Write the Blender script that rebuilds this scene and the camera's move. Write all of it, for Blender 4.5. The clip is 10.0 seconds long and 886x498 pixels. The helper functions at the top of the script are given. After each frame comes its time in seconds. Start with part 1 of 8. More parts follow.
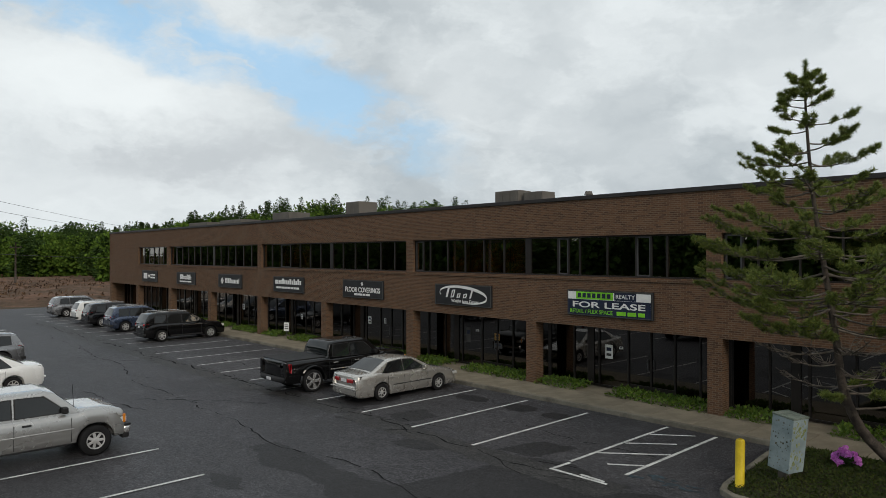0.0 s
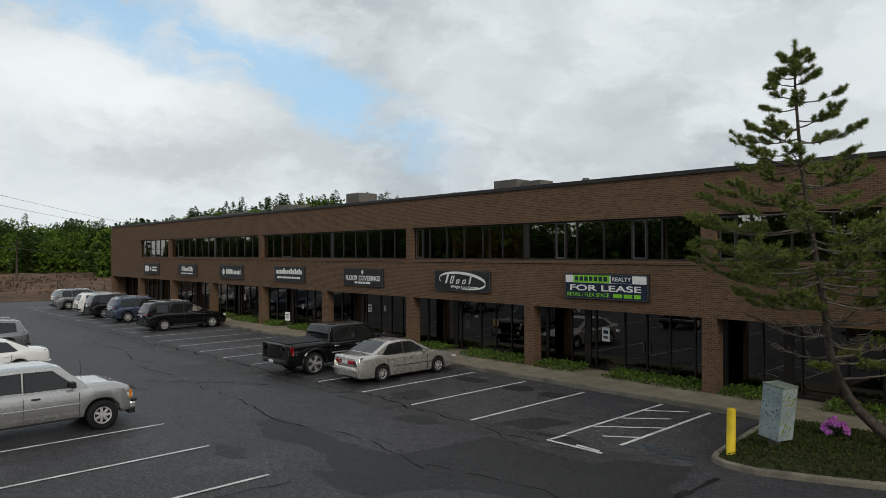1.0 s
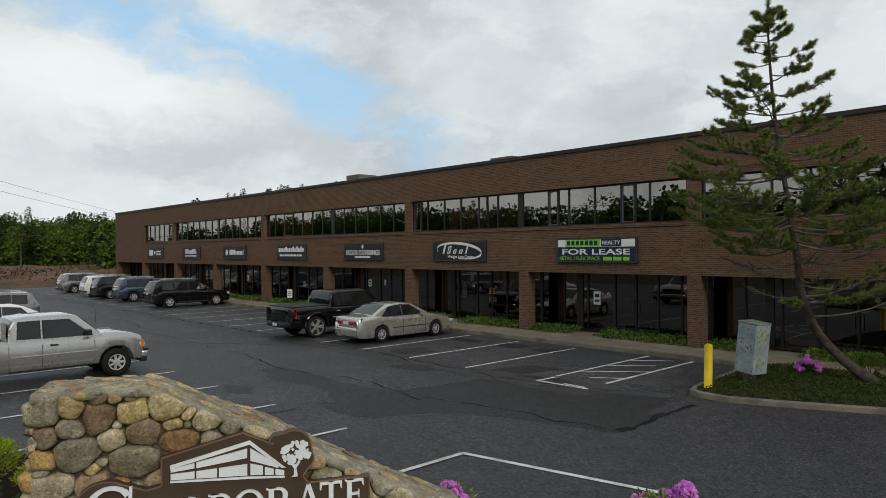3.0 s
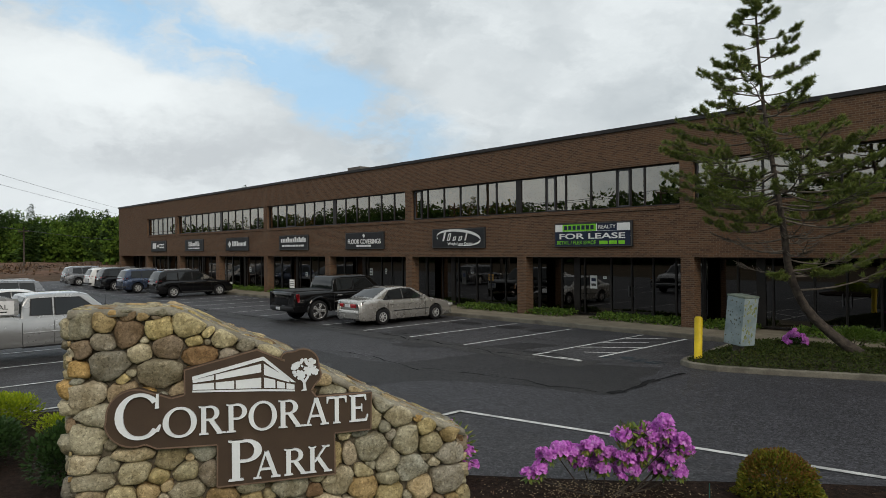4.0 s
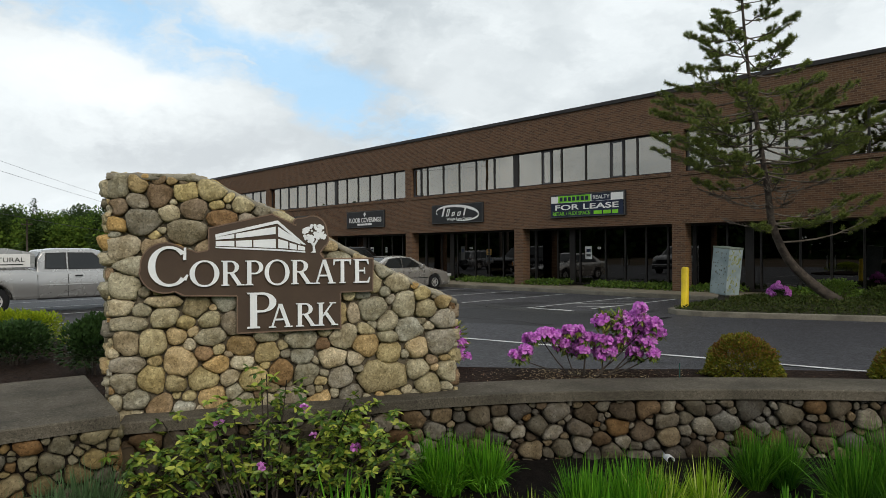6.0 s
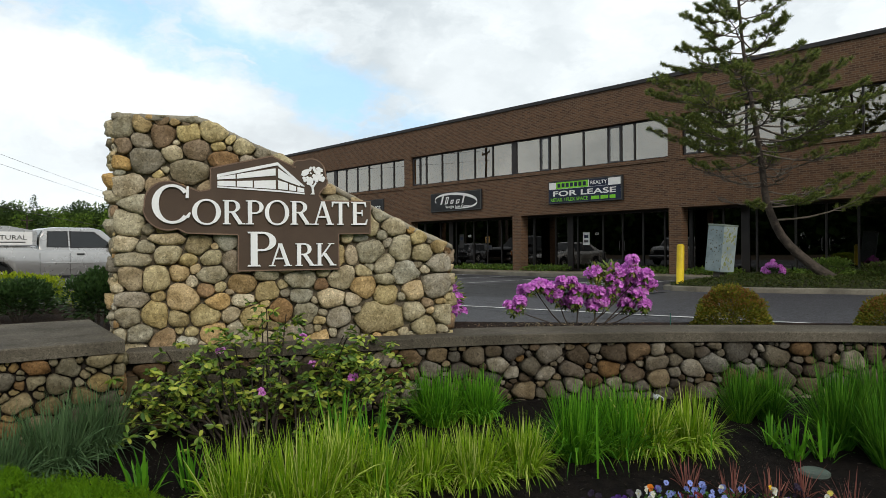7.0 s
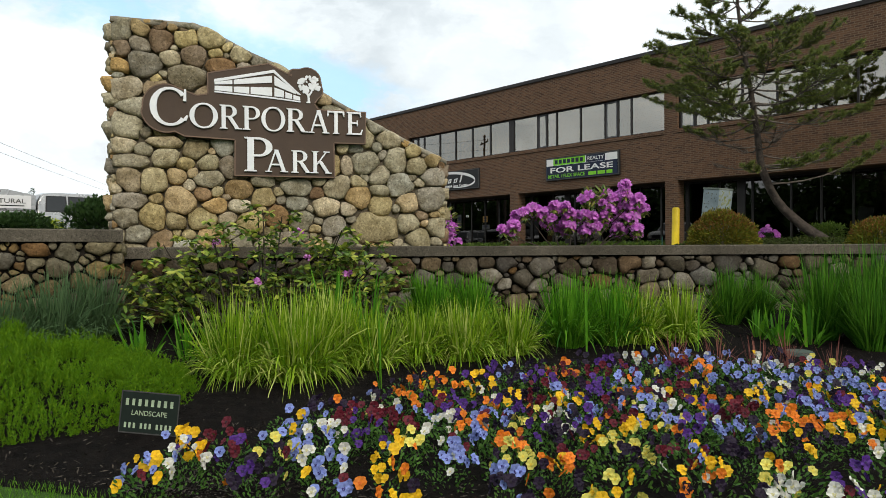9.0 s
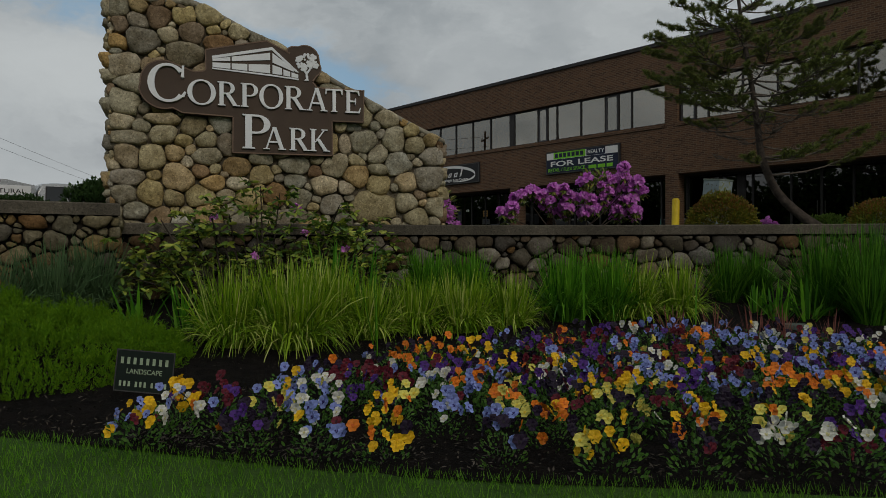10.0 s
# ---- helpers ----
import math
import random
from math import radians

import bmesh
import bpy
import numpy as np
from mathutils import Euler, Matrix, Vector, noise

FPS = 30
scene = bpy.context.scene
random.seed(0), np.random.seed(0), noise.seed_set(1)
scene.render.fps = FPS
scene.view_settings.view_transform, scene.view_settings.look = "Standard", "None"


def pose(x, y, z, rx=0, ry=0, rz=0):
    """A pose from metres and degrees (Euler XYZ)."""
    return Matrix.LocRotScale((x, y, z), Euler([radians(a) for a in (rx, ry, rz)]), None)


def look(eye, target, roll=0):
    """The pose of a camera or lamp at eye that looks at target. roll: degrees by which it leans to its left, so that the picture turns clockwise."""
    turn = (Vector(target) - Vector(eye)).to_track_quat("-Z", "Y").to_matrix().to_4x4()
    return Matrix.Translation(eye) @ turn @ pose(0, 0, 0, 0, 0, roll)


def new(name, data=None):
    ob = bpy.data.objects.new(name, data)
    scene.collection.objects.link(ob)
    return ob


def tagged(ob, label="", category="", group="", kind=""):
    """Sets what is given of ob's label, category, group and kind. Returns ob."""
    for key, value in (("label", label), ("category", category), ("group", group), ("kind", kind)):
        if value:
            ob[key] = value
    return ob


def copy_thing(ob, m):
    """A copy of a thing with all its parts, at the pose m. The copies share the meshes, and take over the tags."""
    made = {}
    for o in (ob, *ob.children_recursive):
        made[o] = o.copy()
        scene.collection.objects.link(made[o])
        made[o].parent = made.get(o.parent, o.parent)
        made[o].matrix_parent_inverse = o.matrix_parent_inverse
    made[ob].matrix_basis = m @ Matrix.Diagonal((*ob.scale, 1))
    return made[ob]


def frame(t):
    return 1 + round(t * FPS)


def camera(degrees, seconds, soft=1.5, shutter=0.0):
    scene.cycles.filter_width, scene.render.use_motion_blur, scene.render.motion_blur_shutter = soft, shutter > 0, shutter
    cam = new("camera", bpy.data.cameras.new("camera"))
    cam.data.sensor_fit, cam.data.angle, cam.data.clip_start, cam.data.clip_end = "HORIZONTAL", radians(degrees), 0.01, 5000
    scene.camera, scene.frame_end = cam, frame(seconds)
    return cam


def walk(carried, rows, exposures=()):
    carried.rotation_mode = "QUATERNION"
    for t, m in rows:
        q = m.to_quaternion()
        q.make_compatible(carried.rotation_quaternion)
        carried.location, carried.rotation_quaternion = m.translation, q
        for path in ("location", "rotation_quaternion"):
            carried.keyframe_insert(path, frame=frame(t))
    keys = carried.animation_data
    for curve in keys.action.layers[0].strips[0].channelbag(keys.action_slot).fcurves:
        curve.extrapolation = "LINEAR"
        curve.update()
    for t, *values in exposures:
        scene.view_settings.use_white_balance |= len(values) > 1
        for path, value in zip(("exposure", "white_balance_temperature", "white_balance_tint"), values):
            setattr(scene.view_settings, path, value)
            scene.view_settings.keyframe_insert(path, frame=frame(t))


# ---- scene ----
cam = camera(67.2, 10.0, 0.65)
PATH = [
    (0, (-0.191, 0.229, 5.333), (-1.649, 1.598, 5.352), -0.0),
    (0.5, (-0.016, 0.097, 5.081), (-1.474, 1.465, 5.097), -0.1),
    (1, (0.112, -0.027, 4.772), (-1.345, 1.342, 4.787), -0.1),
    (1.5, (0.212, -0.089, 4.452), (-1.245, 1.28, 4.465), -0.1),
    (2, (0.403, -0.166, 4.135), (-1.056, 1.202, 4.145), -0.2),
    (2.5, (0.675, -0.375, 3.829), (-0.783, 0.993, 3.837), -0.3),
    (4, (1.401, -0.944, 2.969), (-0.06, 0.421, 2.971), -0.5),
    (4.5, (1.586, -1.096, 2.644), (0.125, 0.269, 2.647), -0.5),
    (5, (1.764, -1.233, 2.33), (0.303, 0.132, 2.332), -0.6),
    (5.5, (1.897, -1.345, 2.029), (0.435, 0.019, 2.032), -0.5),
    (7, (2.175, -1.529, 1.113), (0.713, -0.164, 1.115), -0.4),
    (7.5, (2.232, -1.558, 0.838), (0.771, -0.192, 0.839), -0.4),
    (8, (2.279, -1.575, 0.582), (0.818, -0.21, 0.584), -0.4),
    (8.5, (2.295, -1.586, 0.347), (0.834, -0.22, 0.346), -0.3),
    (9, (2.286, -1.567, 0.145), (0.827, -0.2, 0.143), -0.3),
    (9.5, (2.304, -1.541, 0.01), (0.844, -0.175, 0.006), -0.2),
    (10, (2.301, -1.543, -0.074), (0.84, -0.177, -0.08), -0.2),
]
EXPOSURES = [(0, -0.05), (2.5, -0.05), (4.5, 0.0), (5.5, 0.08), (7, 0.35), (8, 0.44), (8.6, 0.5), (9.0, 0.46), (9.25, 0.3), (9.5, 0.0), (9.75, -0.42), (10, -0.9)]
walk(cam, [(t, look(eye, target, roll)) for t, eye, target, roll in PATH], EXPOSURES)

# ---- sky and sun ----
SUN_EL, SUN_AZ = 30.0, 108.0          # elevation, and compass turn of the weak sun behind thin cloud


def nd(nt, kind, **inputs):
    """A node, with its inputs set by name (spaces as _) or index (i0, i1...)."""
    n = nt.nodes.new(kind)
    for k, v in inputs.items():
        key = int(k[1:]) if k[0] == "i" and k[1:].isdigit() else k.replace("_", " ")
        if isinstance(v, bpy.types.NodeSocket):
            nt.links.new(v, n.inputs[key])
        else:
            n.inputs[key].default_value = v
    return n


def mth(nt, op, a, b=0.0, clamp=False):
    n = nd(nt, "ShaderNodeMath", i0=a, i1=b)
    n.operation, n.use_clamp = op, clamp
    return n.outputs[0]


def smooth(nt, v, lo, hi):
    n = nd(nt, "ShaderNodeMapRange", Value=v, From_Min=lo, From_Max=hi)
    n.interpolation_type = "SMOOTHSTEP"
    return n.outputs[0]


def mixc(nt, f, a, b, mode="MIX"):
    n = nt.nodes.new("ShaderNodeMix")
    n.data_type, n.blend_type = "RGBA", mode
    for i, v in ((0, f), (6, a), (7, b)):
        if isinstance(v, bpy.types.NodeSocket):
            nt.links.new(v, n.inputs[i])
        else:
            n.inputs[i].default_value = v if i == 0 else (*v[:3], 1)
    return n.outputs[2]


def noise_out(nt, vec, scale, detail=4.0, rough=0.55, out=0):
    n = nd(nt, "ShaderNodeTexNoise", Scale=scale, Detail=detail, Roughness=rough)
    if vec is not None:
        nt.links.new(vec, n.inputs["Vector"])
    return n.outputs[out]


world = bpy.data.worlds.new("world")
scene.world = world
world.use_nodes = True
wt = world.node_tree
wt.nodes.clear()
sky = wt.nodes.new("ShaderNodeTexSky")
sky.sky_type, sky.sun_disc = "NISHITA", False
sky.sun_elevation, sky.sun_rotation = radians(SUN_EL), radians(SUN_AZ)
direction = wt.nodes.new("ShaderNodeTexCoord").outputs["Generated"]
sx = nd(wt, "ShaderNodeSeparateXYZ", Vector=direction)
elev = mth(wt, "ARCSINE", sx.outputs[2])
# azimuth, counted from the north-west towards the right
rot = nd(wt, "ShaderNodeVectorRotate", Vector=direction, Angle=radians(-46.8))
rot.rotation_type = "Z_AXIS"
rx = nd(wt, "ShaderNodeSeparateXYZ", Vector=rot.outputs[0])
azim = mth(wt, "ARCTAN2", rx.outputs[0], rx.outputs[1])
flat = nd(wt, "ShaderNodeCombineXYZ", X=azim, Y=mth(wt, "MULTIPLY", elev, 1.7), Z=0.0).outputs[0]
warp = noise_out(wt, flat, 4.0, 5.0, 0.6, 1)
wv = nd(wt, "ShaderNodeVectorMath", i0=warp, i1=(0.5, 0.5, 0.5))
wv.operation = "SUBTRACT"
wv2 = nd(wt, "ShaderNodeVectorMath", i0=wv.outputs[0])
wv2.operation = "SCALE"
wv2.inputs[3].default_value = 0.22
pos = nd(wt, "ShaderNodeVectorMath", i0=flat, i1=wv2.outputs[0])
pos.operation = "ADD"
wf = nd(wt, "ShaderNodeVectorMath", i0=noise_out(wt, flat, 13.0, 6.0, 0.6, 1), i1=(0.5, 0.5, 0.5))
wf.operation = "SUBTRACT"
wf2 = nd(wt, "ShaderNodeVectorMath", i0=wf.outputs[0])
wf2.operation = "SCALE"
wf2.inputs[3].default_value = 0.1
pos = nd(wt, "ShaderNodeVectorMath", i0=pos.outputs[0], i1=wf2.outputs[0])
pos.operation = "ADD"
ps = nd(wt, "ShaderNodeSeparateXYZ", Vector=pos.outputs[0])
# a long gap in the cloud: a band that falls to the right
band = mth(wt, "ADD", mth(wt, "MULTIPLY", ps.outputs[0], 0.62), ps.outputs[1])
gap = mth(wt, "ABSOLUTE", mth(wt, "SUBTRACT", band, 0.275))
along = mth(wt, "MULTIPLY", smooth(wt, ps.outputs[0], 0.06, -0.10), smooth(wt, ps.outputs[0], -1.2, -0.7))
holes = smooth(wt, noise_out(wt, pos.outputs[0], 6.0, 5.0), 0.34, 0.56)
blue = mth(wt, "MULTIPLY", mth(wt, "MULTIPLY", smooth(wt, gap, 0.13, 0.045), along), mth(wt, "ADD", mth(wt, "MULTIPLY", holes, 0.75), 0.08), True)
tone = noise_out(wt, pos.outputs[0], 1.9, 4.0, 0.5)
cloud = mixc(wt, smooth(wt, tone, 0.33, 0.66), (0.47, 0.525, 0.56), (0.78, 0.83, 0.85))
puff = smooth(wt, noise_out(wt, pos.outputs[0], 5.0, 7.0, 0.55), 0.42, 0.68)
cloud = mixc(wt, mth(wt, "MULTIPLY", puff, 0.55), cloud, (0.9, 0.955, 0.97))
# the bright cumulus on the left of the gap
bx = mth(wt, "MULTIPLY", mth(wt, "ADD", ps.outputs[0], 0.46), 3.3)
by = mth(wt, "MULTIPLY", mth(wt, "SUBTRACT", ps.outputs[1], 0.37), 6.5)
blob = smooth(wt, mth(wt, "SQRT", mth(wt, "ADD", mth(wt, "MULTIPLY", bx, bx), mth(wt, "MULTIPLY", by, by))), 1.0, 0.15)
cloud = mixc(wt, mth(wt, "MULTIPLY", blob, 0.35), cloud, (1.0, 1.05, 1.05))
# its grey underside
ux = mth(wt, "MULTIPLY", mth(wt, "ADD", ps.outputs[0], 0.36), 2.9)
uy = mth(wt, "MULTIPLY", mth(wt, "SUBTRACT", ps.outputs[1], 0.235), 9.0)
under = smooth(wt, mth(wt, "SQRT", mth(wt, "ADD", mth(wt, "MULTIPLY", ux, ux), mth(wt, "MULTIPLY", uy, uy))), 1.0, 0.1)
under = mth(wt, "MULTIPLY", under, smooth(wt, noise_out(wt, pos.outputs[0], 7.0, 6.0, 0.6), 0.3, 0.62))
cloud = mixc(wt, mth(wt, "MULTIPLY", under, 0.75), cloud, (0.53, 0.57, 0.6))
blues = mixc(wt, 0.75, nd(wt, "ShaderNodeVectorMath", i0=sky.outputs[0], i1=(0.11, 0.11, 0.11)).outputs[0], (0.42, 0.72, 1.0))
blues.node.inputs[6].links[0].from_node.operation = "MULTIPLY"
allsky = mixc(wt, blue, cloud, blues)
bg = nd(wt, "ShaderNodeBackground", Color=allsky, Strength=1.0)
wo = wt.nodes.new("ShaderNodeOutputWorld")
wt.links.new(bg.outputs[0], wo.inputs[0])

sun = new("sun", bpy.data.lights.new("sun", "SUN"))
sun.data.energy, sun.data.angle, sun.data.color = 1.35, radians(25), (1.0, 0.89, 0.75)
sun.matrix_world = look((30 * math.sin(radians(SUN_AZ)), 30 * math.cos(radians(SUN_AZ)), 30 * math.tan(radians(SUN_EL))), (0, 0, 0))

# ---- materials ----
def mat(name, col, col2=None, rough=0.6, metal=0.0, s1=2.0, s2=40.0, amt=0.25, bump=0.15, bscale=60.0, rnd=0.0, spec=None, coat=0.0, ramp=None, dist=0.01, island=0.0, flecks=0.0):
    if spec is None:
        spec = 0.5 if rough < 0.45 else 0.3 if rough < 0.8 else 0.08
    m = bpy.data.materials.new(name)
    m.use_nodes = True
    nt = m.node_tree
    p = nt.nodes["Principled BSDF"]
    co = nt.nodes.new("ShaderNodeTexCoord").outputs["Object"]
    if ramp:
        info = nt.nodes.new("ShaderNodeObjectInfo").outputs["Random"]
        if island:
            info = nt.nodes.new("ShaderNodeNewGeometry").outputs["Random Per Island"]
        cr = nt.nodes.new("ShaderNodeValToRGB")
        cr.color_ramp.interpolation = "LINEAR"
        while len(cr.color_ramp.elements) < len(ramp):
            cr.color_ramp.elements.new(0.5)
        for i, c in enumerate(ramp):
            cr.color_ramp.elements[i].position = i / (len(ramp) - 1)
            cr.color_ramp.elements[i].color = (*c, 1)
        nt.links.new(info, cr.inputs[0])
        a = cr.outputs[0]
        b = mixc(nt, 1.0, a, (0.66, 0.63, 0.57), "MULTIPLY")
    else:
        a, b = col, col2 or tuple(c * 0.7 for c in col)
    f = smooth(nt, noise_out(nt, co, s1, 5.0), 0.35, 0.65)
    c = mixc(nt, f, a, b)
    fine = noise_out(nt, co, s2, 3.0, 0.6)
    v = mth(nt, "ADD", mth(nt, "MULTIPLY", mth(nt, "SUBTRACT", fine, 0.5), 2 * amt), 1.0)
    if rnd:
        src = nt.nodes.new("ShaderNodeNewGeometry").outputs["Random Per Island"] if island else nt.nodes.new("ShaderNodeObjectInfo").outputs["Random"]
        v = mth(nt, "MULTIPLY", v, mth(nt, "ADD", mth(nt, "MULTIPLY", src, 2 * rnd), 1 - rnd))
    if flecks:
        # pale lichen and dark pits
        pale = smooth(nt, noise_out(nt, co, 26.0, 6.0, 0.7), 0.52, 0.64)
        pits = smooth(nt, noise_out(nt, co, 48.0, 5.0, 0.7), 0.5, 0.68)
        v = mth(nt, "MULTIPLY", v, mth(nt, "ADD", 1.0 - 0.1 * flecks, mth(nt, "MULTIPLY", pale, 0.5 * flecks)))
        v = mth(nt, "MULTIPLY", v, mth(nt, "SUBTRACT", 1.0, mth(nt, "MULTIPLY", pits, 0.6 * flecks)))
    vv = nd(nt, "ShaderNodeCombineXYZ", X=v, Y=v, Z=v).outputs[0]
    c = mixc(nt, 1.0, c, vv, "MULTIPLY")
    nt.links.new(c, p.inputs["Base Color"])
    r = mth(nt, "ADD", mth(nt, "MULTIPLY", mth(nt, "SUBTRACT", noise_out(nt, co, s1 * 3, 3.0), 0.5), 0.3 * rough), rough, True)
    nt.links.new(r, p.inputs["Roughness"])
    p.inputs["Metallic"].default_value, p.inputs["Specular IOR Level"].default_value = metal, spec
    p.inputs["Coat Weight"].default_value = coat
    if bump:
        bn = nd(nt, "ShaderNodeBump", Strength=bump, Distance=dist, Height=noise_out(nt, co, bscale, 5.0, 0.65))
        nt.links.new(bn.outputs[0], p.inputs["Normal"])
    return m


def brick_mat():
    m = bpy.data.materials.new("brown_brick")
    m.use_nodes = True
    nt = m.node_tree
    p = nt.nodes["Principled BSDF"]
    co = nd(nt, "ShaderNodeSeparateXYZ", Vector=nt.nodes.new("ShaderNodeTexCoord").outputs["Object"])
    v = nd(nt, "ShaderNodeCombineXYZ", X=mth(nt, "ADD", co.outputs[0], co.outputs[1]), Y=co.outputs[2], Z=0.0).outputs[0]
    b = nd(nt, "ShaderNodeTexBrick", Vector=v, Color1=(0.145, 0.078, 0.045, 1), Color2=(0.066, 0.039, 0.028, 1), Mortar=(0.17, 0.128, 0.09, 1), Scale=1.0,
           Mortar_Size=0.009, Bias=-0.1, Brick_Width=0.203, Row_Height=0.0677)
    big = smooth(nt, noise_out(nt, v, 0.6, 6.0), 0.3, 0.7)
    c = mixc(nt, mth(nt, "MULTIPLY", big, 0.3), b.outputs[0], mixc(nt, 1.0, b.outputs[0], (0.72, 0.7, 0.68), "MULTIPLY"))
    st = nd(nt, "ShaderNodeCombineXYZ", X=mth(nt, "MULTIPLY", co.outputs[0], 2.4), Y=mth(nt, "MULTIPLY", co.outputs[2], 14.77), Z=0.0).outputs[0]
    row = smooth(nt, noise_out(nt, st, 1.0, 3.0), 0.42, 0.7)
    c = mixc(nt, mth(nt, "MULTIPLY", row, 0.2), c, (0.18, 0.1, 0.058))
    nt.links.new(c, p.inputs["Base Color"])
    p.inputs["Roughness"].default_value, p.inputs["Specular IOR Level"].default_value = 0.85, 0.12
    h = mth(nt, "ADD", mth(nt, "MULTIPLY", b.outputs[1], -1.0), mth(nt, "MULTIPLY", noise_out(nt, v, 60.0), 0.4))
    nt.links.new(nd(nt, "ShaderNodeBump", Strength=0.6, Distance=0.008, Height=h).outputs[0], p.inputs["Normal"])
    return m


def glass_mat(name, reflect, tint, through_tint):
    """Coated, tinted window glass: a mirror share over a dark clear pane."""
    m = bpy.data.materials.new(name)
    m.use_nodes = True
    nt = m.node_tree
    nt.nodes.clear()
    g = nd(nt, "ShaderNodeBsdfGlossy", Color=(*tint, 1), Roughness=0.008)
    co = nt.nodes.new("ShaderNodeTexCoord").outputs["Object"]
    nt.links.new(nd(nt, "ShaderNodeBump", Strength=0.05, Distance=0.01, Height=noise_out(nt, co, 1.3, 1.0)).outputs[0], g.inputs["Normal"])
    t = nd(nt, "ShaderNodeBsdfTransparent", Color=(*through_tint, 1))
    mx = nd(nt, "ShaderNodeMixShader", i0=reflect, i1=t.outputs[0], i2=g.outputs[0])
    o = nt.nodes.new("ShaderNodeOutputMaterial")
    nt.links.new(mx.outputs[0], o.inputs[0])
    return m


def asphalt_mat(name, base, dark, worn, crazed=False):
    m = bpy.data.materials.new(name)
    m.use_nodes = True
    nt = m.node_tree
    p = nt.nodes["Principled BSDF"]
    co = nt.nodes.new("ShaderNodeTexCoord").outputs["Object"]
    c = mixc(nt, smooth(nt, noise_out(nt, co, 0.12, 6.0), 0.35, 0.68), base, dark)
    c = mixc(nt, mth(nt, "MULTIPLY", smooth(nt, noise_out(nt, co, 0.6, 9.0, 0.75), 0.48, 0.68), 0.7), c, worn)
    spots = smooth(nt, noise_out(nt, co, 1.1, 3.0), 0.66, 0.8)
    c = mixc(nt, mth(nt, "MULTIPLY", spots, 0.45), c, (0.018, 0.018, 0.019))
    vo = nd(nt, "ShaderNodeTexVoronoi", Vector=co, Scale=55.0)
    agg = mth(nt, "ADD", mth(nt, "MULTIPLY", nd(nt, "ShaderNodeSeparateXYZ", Vector=vo.outputs["Color"]).outputs[0], 1.5), 0.25)
    v2 = nd(nt, "ShaderNodeTexVoronoi", Vector=co, Scale=24.0)
    agg = mth(nt, "MULTIPLY", agg, mth(nt, "ADD", mth(nt, "MULTIPLY", nd(nt, "ShaderNodeSeparateXYZ", Vector=v2.outputs["Color"]).outputs[0], 1.3), 0.35))
    g2 = mth(nt, "MULTIPLY", agg, mth(nt, "ADD", mth(nt, "MULTIPLY", noise_out(nt, co, 7.0, 7.0, 0.8), 1.3), 0.35))
    c = mixc(nt, 1.0, c, nd(nt, "ShaderNodeCombineXYZ", X=g2, Y=g2, Z=g2).outputs[0], "MULTIPLY")
    if crazed:
        # alligator cracking: a fine net of dark joints
        wob = nd(nt, "ShaderNodeVectorMath", i0=noise_out(nt, co, 3.0, 4.0, 0.6, 1))
        wob.operation = "SCALE"
        wob.inputs[3].default_value = 0.35
        cv = nd(nt, "ShaderNodeVectorMath", i0=co, i1=wob.outputs[0])
        cv.operation = "ADD"
        for sc, lo in ((4.5, 0.045), (11.0, 0.06)):
            net = nd(nt, "ShaderNodeTexVoronoi", Vector=cv.outputs[0], Scale=sc)
            net.feature = "DISTANCE_TO_EDGE"
            e = smooth(nt, net.outputs["Distance"], lo, 0.01)
            e = mth(nt, "MULTIPLY", e, smooth(nt, noise_out(nt, co, 1.7, 3.0), 0.4, 0.55))
            c = mixc(nt, mth(nt, "MULTIPLY", e, 0.8), c, (0.011, 0.011, 0.011))
    nt.links.new(c, p.inputs["Base Color"])
    p.inputs["Roughness"].default_value, p.inputs["Specular IOR Level"].default_value = 0.62, 0.4
    nt.links.new(nd(nt, "ShaderNodeBump", Strength=0.6, Distance=0.006, Height=vo.outputs[0]).outputs[0], p.inputs["Normal"])
    return m


def leaf_mat(name, ramp, rough=0.5, trans=0.25, spec=0.14):
    """Leaves: colour varies leaf by leaf, some light passes through."""
    m = bpy.data.materials.new(name)
    m.use_nodes = True
    nt = m.node_tree
    p = nt.nodes["Principled BSDF"]
    cr = nt.nodes.new("ShaderNodeValToRGB")
    while len(cr.color_ramp.elements) < len(ramp):
        cr.color_ramp.elements.new(0.5)
    for i, c in enumerate(ramp):
        cr.color_ramp.elements[i].position = i / (len(ramp) - 1)
        cr.color_ramp.elements[i].color = (*c, 1)
    nt.links.new(nt.nodes.new("ShaderNodeNewGeometry").outputs["Random Per Island"], cr.inputs[0])
    co = nt.nodes.new("ShaderNodeTexCoord").outputs["Object"]
    v = mth(nt, "ADD", mth(nt, "MULTIPLY", noise_out(nt, co, 6.0, 4.0), 0.9), 0.55)
    c = mixc(nt, 1.0, cr.outputs[0], nd(nt, "ShaderNodeCombineXYZ", X=v, Y=v, Z=v).outputs[0], "MULTIPLY")
    nt.links.new(c, p.inputs["Base Color"])
    p.inputs["Roughness"].default_value, p.inputs["Specular IOR Level"].default_value = rough, spec
    t = nd(nt, "ShaderNodeBsdfTranslucent", Color=c)
    mx = nd(nt, "ShaderNodeMixShader", i0=trans, i1=p.outputs[0], i2=t.outputs[0])
    nt.links.new(mx.outputs[0], nt.nodes["Material Output"].inputs[0])
    return m


